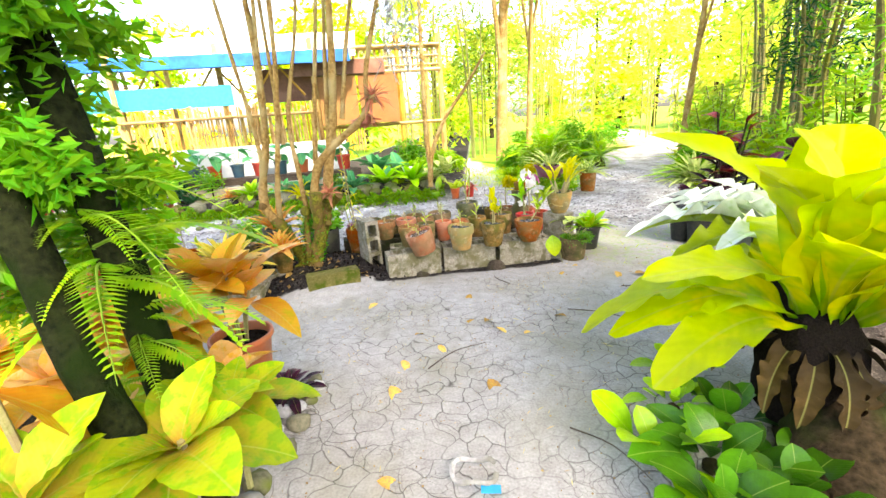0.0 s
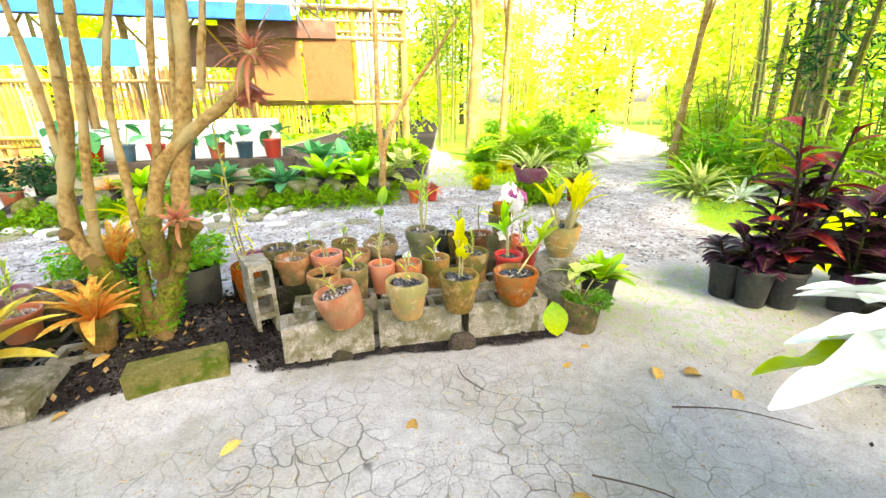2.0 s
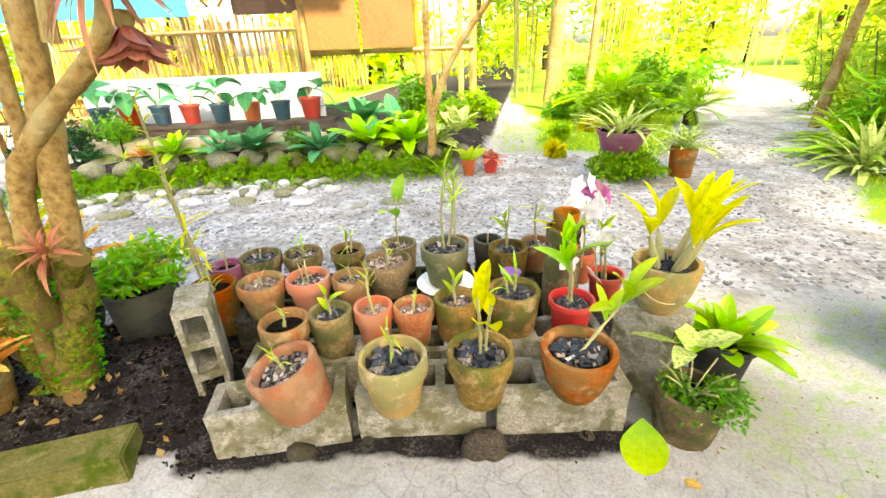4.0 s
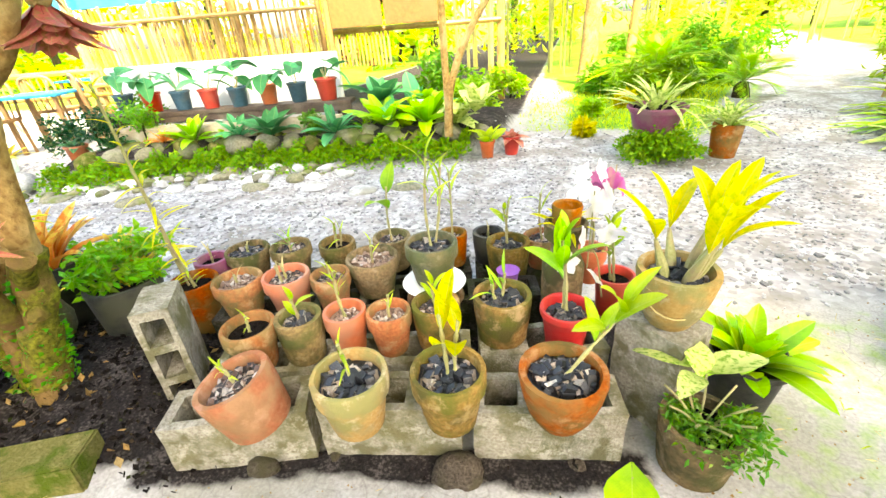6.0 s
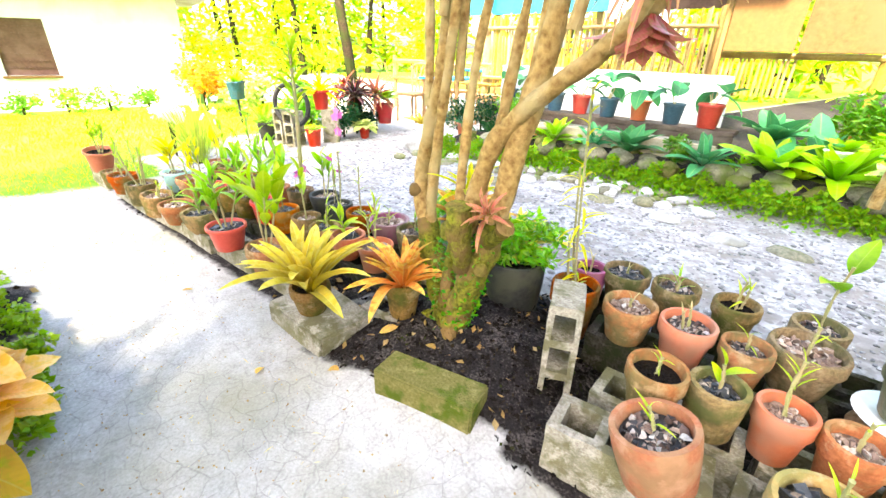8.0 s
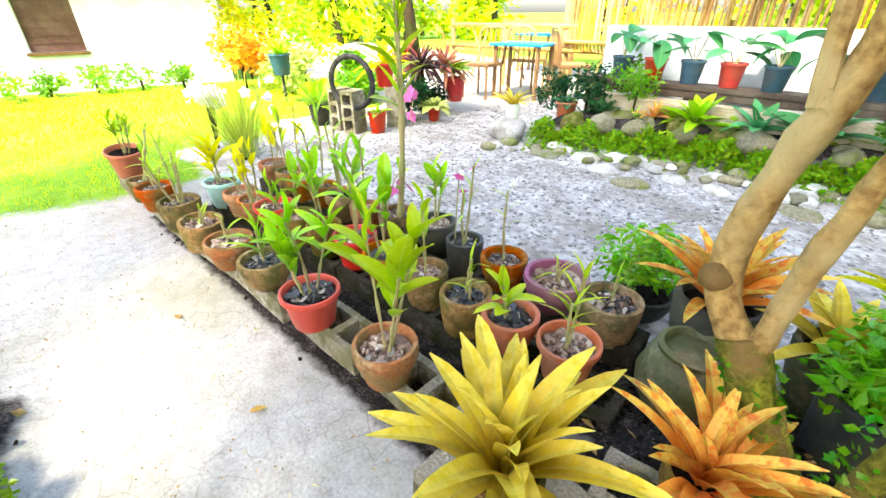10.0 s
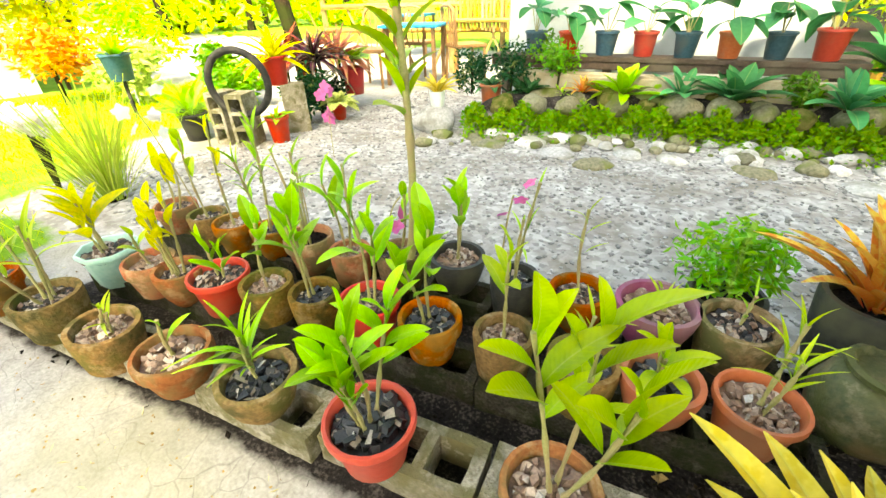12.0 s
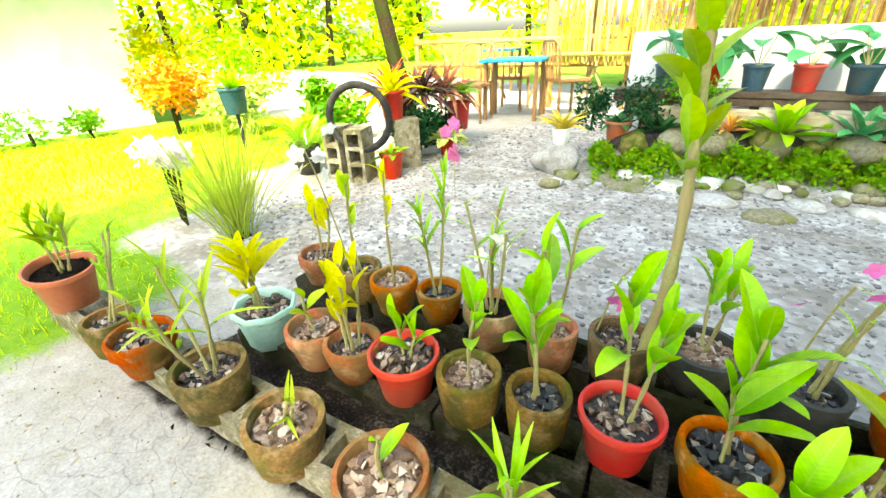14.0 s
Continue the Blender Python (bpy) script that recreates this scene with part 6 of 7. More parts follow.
def bamboo_clump(x, y, n, tall, spread, leaves, seed, leaf="bamboo_leaf", culms="green_bamboo", thick=0.035, size=0.22):
    r = random.Random(seed)
    t = thing("bamboo_clump", pose(x, y, 0), "tall clump of yellow-green bamboo", "bamboo", "bamboo grove")
    for i in range(n):
        a, d = r.uniform(0, 6.28), spread * math.sqrt(r.random())
        lean = r.uniform(0.03, 0.22)
        foot = Vector((d * math.cos(a), d * math.sin(a), -0.02))
        k = tall * r.uniform(0.7, 1.0)
        line = [foot + Vector((math.cos(a) * lean * s * s * k, math.sin(a) * lean * s * s * k, s * k)) for s in np.linspace(0, 1, 9)]
        part("culm", tube(line, taper(9, thick * r.uniform(0.7, 1.2), thick * 0.3), 6), culms, t)
    rng = np.random.default_rng(seed)
    c = np.concatenate([cloud(leaves // 6, spread * 1.5, spread * 1.5, tall * 0.22, seed * 10 + j, 0.1, (r.uniform(-1, 1) * spread, r.uniform(-1, 1) * spread, tall * (0.28 + 0.13 * j)), 9) for j in range(6)])
    part("foliage", mass_mesh("foliage", c[::4], size, 0.18, seed), "leaf", t, smooth=False)
    part("foliage", mass_mesh("foliage", np.concatenate((c[1::4], c[2::4], c[3::4])), size, 0.18, seed + 1), leaf, t, smooth=False)
    return t


bamboo_clump(0.6, 13.0, 7, 7, 0.9, 3600, 201)
bamboo_clump(2.6, 15.5, 7, 7, 1.0, 4200, 202)
bamboo_clump(4.4, 18.5, 6, 8, 1.3, 4200, 203)
bamboo_clump(7.5, 17.0, 7, 8, 1.3, 4200, 204)
bamboo_clump(8.3, 12.0, 7, 7, 1.1, 4200, 205)
bamboo_clump(6.3, 9.0, 13, 7, 0.8, 2400, 206, culms="olive_culm", thick=0.05)
bamboo_clump(10.5, 9.0, 7, 7, 1.2, 4200, 207)
bamboo_clump(-1.2, 14.5, 7, 7, 1.0, 3600, 208)
bamboo_clump(5.3, 7.0, 9, 5, 0.55, 3000, 209, leaf="deep_leaf", culms="olive_culm", thick=0.045, size=0.16)
bamboo_clump(4.9, 4.4, 5, 5, 0.6, 2400, 212, leaf="leaf", culms="olive_culm", thick=0.05, size=0.15)
bamboo_clump(9.0, 5.5, 9, 6, 1.1, 4000, 210)
bamboo_clump(6.6, 5.0, 6, 5, 0.8, 3000, 211, size=0.18)
UNDER = random.Random(44)
for k in range(34):
    side = k % 2
    y = 8.8 + 0.42 * (k // 2)
    mid = 3.7 + (y - 8.8) * 0.42
    x = mid + UNDER.uniform(1.2, 3.2) if side else mid - UNDER.uniform(1.1, 3.6)
    s = UNDER.uniform(0.35, 0.75) * (0.6 if y < 10.5 and not side else 1.0)
    t = thing("undergrowth_bush", pose(x, y, 0), "leafy sunlit undergrowth beside the far path", "bush", "undergrowth")
    part("stem", tube([(0, 0, -0.02), (0.02, 0, s * 0.7)], 0.015, 5), "dark_bark", t)
    crown(t, 700, s, s, s * 0.9, (0, 0, s * 0.8), 0.13, UNDER.choice(("young_leaf", "leaf", "bamboo_leaf", "fern_leaf")), 900 + k, aspect=0.3)


def plain_tree(x, y, r0, tall, lean, crown_z, n, material, seed, label, bark="dark_bark", size=0.16, spread=1.5):
    t = thing("tree", pose(x, y, -0.03), label, "tree", "garden trees")
    line = bend([(0, 0, 0), (lean * 0.3, 0.02, tall * 0.35), (lean, 0.05, tall)], 6)
    part("trunk", tube(line, taper(len(line), r0, r0 * 0.5), 10, 0.15), bark, t)
    for k in range(3):
        a = k * 2.1 + seed
        part("limb", tube(bend([line[-4 - k], Vector((lean + 0.5 * math.cos(a), 0.5 * math.sin(a), tall * 1.1)), Vector((lean + 1.1 * math.cos(a), 1.1 * math.sin(a), tall * 1.3))], 4), taper(9, r0 * 0.4, r0 * 0.15), 6), bark, t)
    crown(t, n, spread, spread, spread * 0.7, (lean, 0, crown_z), size, material, seed)
    return t


plain_tree(1.05, 10.6, 0.16, 4.5, 0.15, 4.9, 1500, "young_leaf", 301, "straight brown trunked tree beside the far path", "bark")
plain_tree(1.9, 12.2, 0.10, 4.5, 0.1, 4.9, 1200, "young_leaf", 302, "slim pale trunked tree in the grove", "bark")
plain_tree(4.3, 8.6, 0.07, 4.5, 0.35, 4.6, 1200, "young_leaf", 303, "slim leaning tree beside the path", "bark")


def woods(cx, cy, along, n, tall, seed, material, size=0.5, label="sunlit yellow-green woods in the distance"):
    """Far woods: trunks and uncounted leaves."""
    rng = np.random.default_rng(seed)
    pts = []
    bm = bmesh.new()
    for k in range(14):
        s = rng.uniform(-0.5, 0.5)
        base = np.array((cx + along[0] * s, cy + along[1] * s, 0)) + np.array((*rng.normal(0, 1.2, 2), 0))
        ht = tall * rng.uniform(0.7, 1.1)
        tube([base, base + np.array((rng.normal(0, 0.3), rng.normal(0, 0.3), ht * 0.8))], [0.14, 0.06], 6, bm=bm)
        for j in range(4):
            pts.append(cloud(n // 56, 2.0, 2.0, ht * 0.24, seed * 50 + k * 4 + j, 0.1, tuple(base + np.array((rng.normal(0, 0.9), rng.normal(0, 0.9), ht * (0.16 + 0.23 * j)))), 6))
    t = thing("woods", Matrix(), label, "woods", kind="stuff")
    part("trunks", bm, "dark_bark", t)
    every = np.concatenate(pts)
    part("foliage", mass_mesh("foliage", every[::3], size, 0.35, seed), "leaf", t, smooth=False)
    part("foliage", mass_mesh("foliage", np.concatenate((every[1::3], every[2::3])), size, 0.35, seed + 1), material, t, smooth=False)


woods(6, 26, (26, -3), 15000, 8, 21, "bamboo_leaf", 0.5)
woods(18, 13, (4, 22), 12000, 8, 22, "bamboo_leaf", 0.45)
woods(-12, 17, (22, 8), 11000, 6.0, 23, "young_leaf", 0.42, "sunlit green woods behind the huts")
woods(-20, 8, (6, 16), 9000, 5.0, 24, "young_leaf", 0.4, "sunlit trees beyond the lawn")
woods(13, -6, (6, 18), 4000, 6, 25, "leaf", 0.5, "trees behind the garden")
woods(-4, -12, (20, 3), 5000, 6, 26, "leaf", 0.5, "trees behind the visitor")

def shade_tree():
    """An unseen tall tree, added to keep the yard in open shade; crowns sit where sun must be blocked."""
    t = thing("shade_tree", pose(2.6, -2.4, -0.05), "unseen tall tree added to shade the yard", "tree")
    part("trunk", tube(bend([(0, 0, 0), (-0.1, 0.1, 2), (-0.4, 0.5, 4.2)], 6), taper(13, 0.24, 0.15), 12, 0.15), "dark_bark", t)
    for k in range(7):
        a = k * 0.9
        end = Vector((-1.6 + 2.6 * math.cos(a), 2.0 + 2.6 * math.sin(a), 6.2))
        part("limb", tube(bend([(-0.4, 0.5, 4.1), (-0.8 + 0.9 * math.cos(a), 1.0 + 0.9 * math.sin(a), 5.2), end], 5), taper(11, 0.09, 0.03), 7), "dark_bark", t)
        wide = (1.1, 2.0, 2.1, 2.2, 2.1, 0.0, 2.1)[k]
        if wide:
            crown(t, int(400 * wide * wide), wide, wide, 0.8, end, 0.30, "deep_leaf", 700 + k)
    crown(t, 2600, 2.4, 2.35, 0.8, (-1.6, 2.3, 6.4), 0.30, "deep_leaf", 710)

    crown(t, 2600, 1.45, 1.5, 0.7, (-0.3, 1.2, 6.2), 0.30, "deep_leaf", 715)
    part("limb", tube(bend([(-0.4, 0.5, 4.1), (0.6, 1.2, 5.3), (1.6, 1.9, 6.1)], 6), taper(13, 0.08, 0.03), 7), "dark_bark", t)
    crown(t, 1500, 1.3, 1.3, 0.7, (1.6, 1.9, 6.3), 0.30, "deep_leaf", 717)
    part("limb", tube(bend([(-0.4, 0.5, 4.1), (-0.2, 3.4, 5.4), (0.3, 6.5, 6.5)], 6), taper(13, 0.10, 0.03), 7), "dark_bark", t)
    crown(t, 1500, 1.8, 1.8, 0.8, (0.3, 6.6, 6.6), 0.30, "deep_leaf", 711)
    part("limb", tube(bend([(-0.4, 0.5, 4.1), (-1.6, 3.6, 5.4), (-2.7, 7.0, 6.3)], 6), taper(13, 0.10, 0.03), 7), "dark_bark", t)
    crown(t, 1600, 2.5, 0.8, 0.7, (-2.7, 7.1, 6.4), 0.28, "deep_leaf", 712)
    part("limb", tube(bend([(-0.4, 0.5, 4.1), (-2.4, 2.8, 5.4), (-4.6, 4.7, 6.2)], 6), taper(13, 0.09, 0.03), 7), "dark_bark", t)
    crown(t, 2200, 2.0, 1.7, 0.7, (-4.6, 4.8, 6.3), 0.30, "deep_leaf", 716)
    part("limb", tube(bend([(-0.4, 0.5, 4.1), (-2.2, 0.6, 5.2), (-4.2, 0.9, 6.2)], 6), taper(13, 0.09, 0.03), 7), "dark_bark", t)
    crown(t, 1100, 1.4, 1.4, 0.7, (-4.2, 1.0, 6.4), 0.28, "deep_leaf", 713)


shade_tree()

# dry litter at the end of the path
single("leaf_mound", rock(2.6, 2.0, 0.5, 77, 3), "straw", pose(4.2, 13.6, 0), "sunlit heap of dry bamboo litter", "litter heap")

# ---- right-hand bed ----
def cordyline(x, y, z, tall, n, size, material, label, seed, clay="dark_pot", kind="oval", d=0.20):
    t, lv = potted(x, y, z, d, 0.22, "lipped", clay, "soil", label, "potted_cordyline", "foliage plant", "red and purple foliage plants")
    r = random.Random(seed)
    for k in range(4):
        a = r.uniform(0, 6.28)
        top = Vector((0.12 * math.cos(a), 0.12 * math.sin(a), tall * r.uniform(0.6, 1)))
        part("stem", tube(bend([(0, 0, lv), top * 0.6 + Vector((0, 0, lv * 0.4)), top], 4), 0.007, 6), "dark_bark", t)
        stem_leaves(t, top, (0, 0, lv), kind, material, n + 2, size, 0.06, seed + k, 14)
    return t


cordyline(2.18, 3.52, 0, 0.55, 12, 0.15, "purple_leaf", "dark pot of glossy purple-black foliage", 401)
cordyline(2.50, 3.66, 0, 0.95, 10, 0.20, "purple_leaf", "tall dark purple foliage plant in a pot", 402)
cordyline(2.34, 3.50, 0, 1.02, 4, 0.20, "red_leaf", "bright red cordyline with broad leaves in a pot", 403)
cordyline(2.62, 3.42, 0, 0.84, 10, 0.22, "purple_leaf", "wine-purple foliage plant in a dark pot", 404)
cordyline(2.95, 3.75, 0, 0.66, 10, 0.2, "purple_leaf", "dark purple leaved plant in a pot", 405)
cordyline(2.10, 3.64, 0, 0.46, 12, 0.13, "purple_leaf", "low bushy purple-black foliage plant in a pot", 408)
cordyline(2.32, 3.66, 0, 0.66, 10, 0.17, "purple_leaf", "dark wine-purple foliage plant in a pot", 409)
cordyline(2.80, 3.12, 0, 0.48, 10, 0.17, "croton", "orange-brown croton beside the purple plants", 406)
cordyline(2.92, 3.46, 0, 0.80, 10, 0.24, "purple_leaf", "broad purple foliage plant in a dark pot", 407)
for k, (x, y, n, s, kind, m, lab) in enumerate(((4.3, 5.1, 50, 0.5, "slim", "leaf", "clump of arching green grassy leaves"), (4.0, 4.7, 44, 0.46, "slim", "young_leaf", "clump of long yellow-green leaves"), (3.7, 6.8, 60, 0.7, "slim", "leaf", "tall clump of green grass beside the path"), (4.1, 7.6, 60, 0.75, "slim", "young_leaf", "tall yellow-green grass clump"), (3.2, 4.3, 24, 0.6, "lance", "young_leaf", "broad leaved yellow-green plant"), (3.9, 4.0, 24, 0.7, "lance", "young_leaf", "large yellow-green garden plant"))):
    broadleaf(x, y, 0.0, n, s, kind, m, lab, 420 + k, 5, 88, name="grass_clump", spread=0.08)


def reedy_shrub(x, y, tall, n, size, material, label, seed):
    """Many thin upright stems clothed in narrow leaves."""
    t = thing("reedy_shrub", pose(x, y, 0), label, "shrub", "reedy shrubs")
    r = random.Random(seed)
    for k in range(n):
        a, d = r.uniform(0, 6.28), r.uniform(0.02, 0.30)
        foot = Vector((d * math.cos(a), d * math.sin(a), -0.02))
        top = foot + Vector((r.uniform(-0.3, 0.3), r.uniform(-0.3, 0.3), 1)) * tall * r.uniform(0.6, 1.0)
        part("stem", tube(bend([foot, foot.lerp(top, 0.5) + Vector((0.02, 0, 0)), top], 3), 0.008, 5), "olive_culm", t)
        pts = [foot.lerp(top, 0.15 + 0.85 * r.random()) + Vector((r.gauss(0, 1), r.gauss(0, 1), r.gauss(0, 1))) * 0.06 * tall for j in range(42)]
        part("foliage", mass_mesh("foliage", pts, size, 0.16, seed * 40 + k), material, t, smooth=False)
    return t


for k, (x, y, tall, m) in enumerate(((4.45, 7.9, 1.4, "young_leaf"), (4.6, 6.7, 1.1, "fern_leaf"), (5.1, 8.6, 1.9, "bamboo_leaf"), (4.25, 5.9, 0.9, "young_leaf"), (3.9, 6.9, 0.9, "fern_leaf"), (5.2, 6.0, 1.5, "young_leaf"), (5.0, 9.8, 1.5, "bamboo_leaf"))):
    reedy_shrub(x, y, tall, 9, 0.26, m, "loose green shrub with narrow leaves beside the far path", 800 + k)
broadleaf(3.55, 6.45, 0.0, 70, 0.62, "slim", "pale_leaf", "drooping clump of yellow striped leaves by the path", 441, -5, 88, name="grass_clump", spread=0.10)
broadleaf(3.85, 6.15, 0.0, 44, 0.50, "slim", "white_and_sheen_leaf", "drooping clump of white striped leaves by the path", 442, -5, 70, name="grass_clump", spread=0.10)


def nest_fern(x, y, z, fronds, label, root, lift):
    """fronds: azimuth from +y towards -x, rise, length, material, bend of the frond (0 stiff to 2 hanging)."""
    t = thing("birds_nest_fern", pose(x, y, z), label, "fern", "nest ferns")
    part("root_mass", rock(*root, 7, 3), "soil", t, m=Matrix.Translation((0, 0, lift - root[2] * 0.30)))
    for az, el, size, kind, material, droop in fronds:
        leaf_kind(kind)
        m = Matrix.Translation((0, 0, lift)) @ pose(0, 0, 0, 0, 0, az) @ Matrix.Translation((0, 0.05, 0)) @ pose(0, 0, 0, el, 8 * math.sin(az), 0) @ Matrix.Diagonal((size, size, size, 1))
        part("frond", LEAF[kind][droop], material, t, m=m)
    return t


NEST = [(72, 16, 0.66, 1), (80, 34, 0.52, 2), (106, 14, 0.52, 1), (66, 62, 0.80, 0), (92, 48, 0.56, 1), (8, 78, 0.68, 0), (-38, 70, 0.72, 0), (196, 76, 0.74, 0), (150, 64, 0.62, 1),
        (-88, 52, 0.80, 1), (-132, 44, 0.78, 1), (-112, 62, 0.72, 0), (40, 74, 0.56, 0), (-20, 48, 0.60, 1), (-62, 30, 0.70, 1), (215, 58, 0.52, 1), (-160, 62, 0.76, 0), (100, 74, 0.62, 0), (-5, 24, 0.60, 1), (-100, 14, 0.66, 1)]
nest_fern(1.44, 1.34, 0.0, [(az, el, size, "nest", "nest_leaf", droop) for az, el, size, droop in NEST] + [(az, el, 0.28, "ruffled", "dead_frond", 1) for az, el in ((88, -16), (120, -30), (150, -45), (175, -38), (200, -50), (230, -40), (255, -30), (60, -28), (135, -62), (190, -68))], "large bright yellow-green nest fern with wavy fronds", (0.30, 0.28, 0.52), 0.37)
# green fronds; those rising over 18 degrees carry the sky's gloss as white colour
SHEEN_FRONDS = [(90, 22, 0.74, 1), (82, 34, 0.66, 1), (70, 26, 0.60, 1), (58, 36, 0.60, 1), (104, 16, 0.62, 1), (96, 42, 0.56, 1), (118, 26, 0.58, 1), (40, 28, 0.58, 1), (76, 10, 0.66, 0), (132, 14, 0.56, 1), (20, 34, 0.54, 1), (150, 30, 0.52, 1), (-10, 30, 0.56, 1), (-45, 36, 0.60, 1), (-80, 30, 0.62, 1), (-120, 26, 0.62, 1), (180, 22, 0.54, 1), (210, 30, 0.56, 1), (65, 48, 0.48, 0), (110, 52, 0.44, 0), (0, 54, 0.44, 0), (-60, 56, 0.46, 0)]
nest_fern(1.85, 2.02, 0.0, [(az, el, size, "ruffled", "white_and_sheen_leaf" if el > 18 else "young_leaf", droop) for i, (az, el, size, droop) in enumerate(SHEEN_FRONDS)], "nest fern with ruffled glossy fronds, sky sheen painted white", (0.30, 0.30, 0.46), 0.40)
single("fern_log", tube(bend([(1.35, 0.95, -0.05), (1.5, 1.3, 0.1), (1.75, 1.75, 0.08)], 6), taper(13, 0.16, 0.13), 10, 0.25), "dark_bark", Matrix(), "dark rotting log under the ferns", "log")
for k, (x, y, s, m, n) in enumerate(((1.08, 1.16, 0.19, "glossy_leaf", 9), (1.22, 1.34, 0.17, "glossy_leaf", 9), (1.20, 1.62, 0.10, "leaf", 12), (1.02, 0.98, 0.18, "glossy_leaf", 9), (1.24, 1.04, 0.18, "glossy_leaf", 9), (1.08, 1.42, 0.09, "leaf", 12), (0.92, 1.20, 0.20, "leaf", 5))):
    broadleaf(x, y, 0.03, n, s, "round", m, "leafy green ground plant under the nest fern", 520 + k, 15, 85, 0.03, "ground_plant", 0.09)
# real trunks; the wide unseen crowns are added to shade the far path
plain_tree(3.6, 2.9, 0.10, 5.0, 0.3, 6.0, 4200, "deep_leaf", 304, "dark trunked tree behind the purple plants", "dark_bark", 0.26, 2.6)
plain_tree(5.2, 5.3, 0.10, 5.0, 0.2, 6.2, 4200, "deep_leaf", 305, "slim dark tree among the bamboo", "dark_bark", 0.26, 2.6)

# ---- left-hand bed ----
t, lv = potted(-0.52, 1.47, 0.15, 0.235, 0.21, "lipped", "orange_plastic", "soil", "terracotta pot with a large orange-yellow croton", "potted_croton", "croton")
r = random.Random(3)
for k in range(5):
    a = k * 1.3
    top = Vector((0.07 * math.cos(a), 0.07 * math.sin(a), lv + 0.21 + 0.025 * k))
    part("stem", tube(bend([(0.02 * math.cos(a), 0.02 * math.sin(a), lv), top * 0.6 + Vector((0, 0, lv * 0.4)), top], 4), 0.006, 6), "cane", t)
    for j in range(5):
        s = r.uniform(0.18, 0.28)
        part("leaf", leaf_kind(r.choice(("broad", "oval", "oval"))), r.choice(("croton", "croton", "croton", "pink_croton")), t, m=Matrix.Translation(top - Vector((0, 0, 0.012 * j))) @ pose(0, 0, 0, 0, 0, j * 63 + k * 40) @ pose(0, 0, 0, r.uniform(-18, 70), 0, 0) @ Matrix.Diagonal((s * 1.1, s, s, 1)))
for k, (x, y, z, s, m, n) in enumerate(((-0.50, 0.96, 0.08, 0.25, "green_croton", 15), (-0.62, 0.72, 0.08, 0.28, "green_croton", 14), (-0.42, 1.20, 0.06, 0.20, "pink_croton", 11), (-0.75, 1.05, 0.1, 0.22, "pink_croton", 8), (-0.30, 1.02, 0.12, 0.21, "green_croton", 11), (-0.28, 0.80, 0.17, 0.26, "green_croton", 13), (-0.44, 0.62, 0.20, 0.27, "green_croton", 12), (-0.95, 1.44, 0.06, 0.24, "croton", 14), (-1.02, 1.70, 0.02, 0.22, "pink_croton", 16), (-0.88, 1.63, 0.04, 0.22, "croton", 14), (-1.10, 1.60, 0.12, 0.24, "pink_croton", 18), (-1.30, 1.52, 0.12, 0.22, "pink_croton", 18), (-1.42, 1.44, 0.08, 0.26, "croton", 16), (-1.70, 1.40, 0.06, 0.24, "pink_croton", 16), (-2.0, 1.28, 0.06, 0.24, "croton", 14), (-1.32, 1.18, 0.12, 0.28, "croton", 16), (-1.75, 1.1, 0.12, 0.26, "pink_croton", 16), (-2.3, 1.05, 0.06, 0.26, "croton", 16), (-0.95, 1.15, 0.10, 0.24, "pink_croton", 12))):
    t = thing("croton_bush", pose(x, y, z), "croton with broad orange, yellow and green leaves", "croton", "crotons")
    part("stem", tube([(0, 0, -0.03), (0.01, 0, 0.28)], 0.01, 6), "cane", t)
    blades(t, "leaf", "broad", m, n, s, (0, 0, 0.26), -15, 65, 0.03, 540 + k)
for k, (x, y) in enumerate(((-1.40, 1.72), (-1.62, 1.68), (-1.9, 1.62), (-2.15, 1.52), (-1.20, 1.74), (-2.4, 1.42), (-2.6, 1.30))):
    t = thing("edging_plant", pose(x, y, 0.0), "low yellow-green edging plant along the bed", "plant", "edging plants")
    part("stem", tube([(0, 0, -0.02), (0, 0, 0.06)], 0.008, 5), "cane", t)
    crown(t, 420, 0.15, 0.08, 0.08, (0, 0, 0.06), 0.03, "young_leaf", 560 + k, aspect=0.7)
for k in range(16):
    a = k / 15
    x, y, s = -0.36 + 0.05 * math.sin(k * 2.3), 0.95 + 0.72 * a, R.uniform(0.06, 0.12)
    stone(x, y, 0.0, s, s * 0.8, s * 0.75, 120 + k, "pale_stone" if k % 3 else "river_rock", R.uniform(0, 360), "pale rounded stone edging the bed", "edging stones", "edging_stone")
t = thing("dark_ground_cover", pose(-0.42, 1.55, 0.03), "dark purple-green rosette among the edging stones", "plant")
blades(t, "leaf", "oval", "purple_leaf", 26, 0.10, (0, 0, 0.03), 0, 70, 0.09, 33)


t = thing("yellow_leaf_plant", pose(-0.50, 0.66, 0.06), "tall stalk with broad yellowing leaves beside the trunk", "plant")
part("stalk", tube(bend([(0, 0, -0.05), (0.01, 0.02, 0.3), (-0.02, 0.03, 0.62)], 5), 0.008, 6), "cane", t)
for z, az, el, size in ((0.60, -60, -38, 0.24), (0.58, 120, 30, 0.22), (0.50, 30, 10, 0.20)):
    leaf_kind("round")
    part("leaf", LEAF["round"][1], "croton", t, m=Matrix.Translation((-0.02, 0.03, z)) @ pose(0, 0, 0, 0, 0, az) @ pose(0, 0, 0, el, 0, 0) @ Matrix.Diagonal((size * 0.8, size, size, 1)))


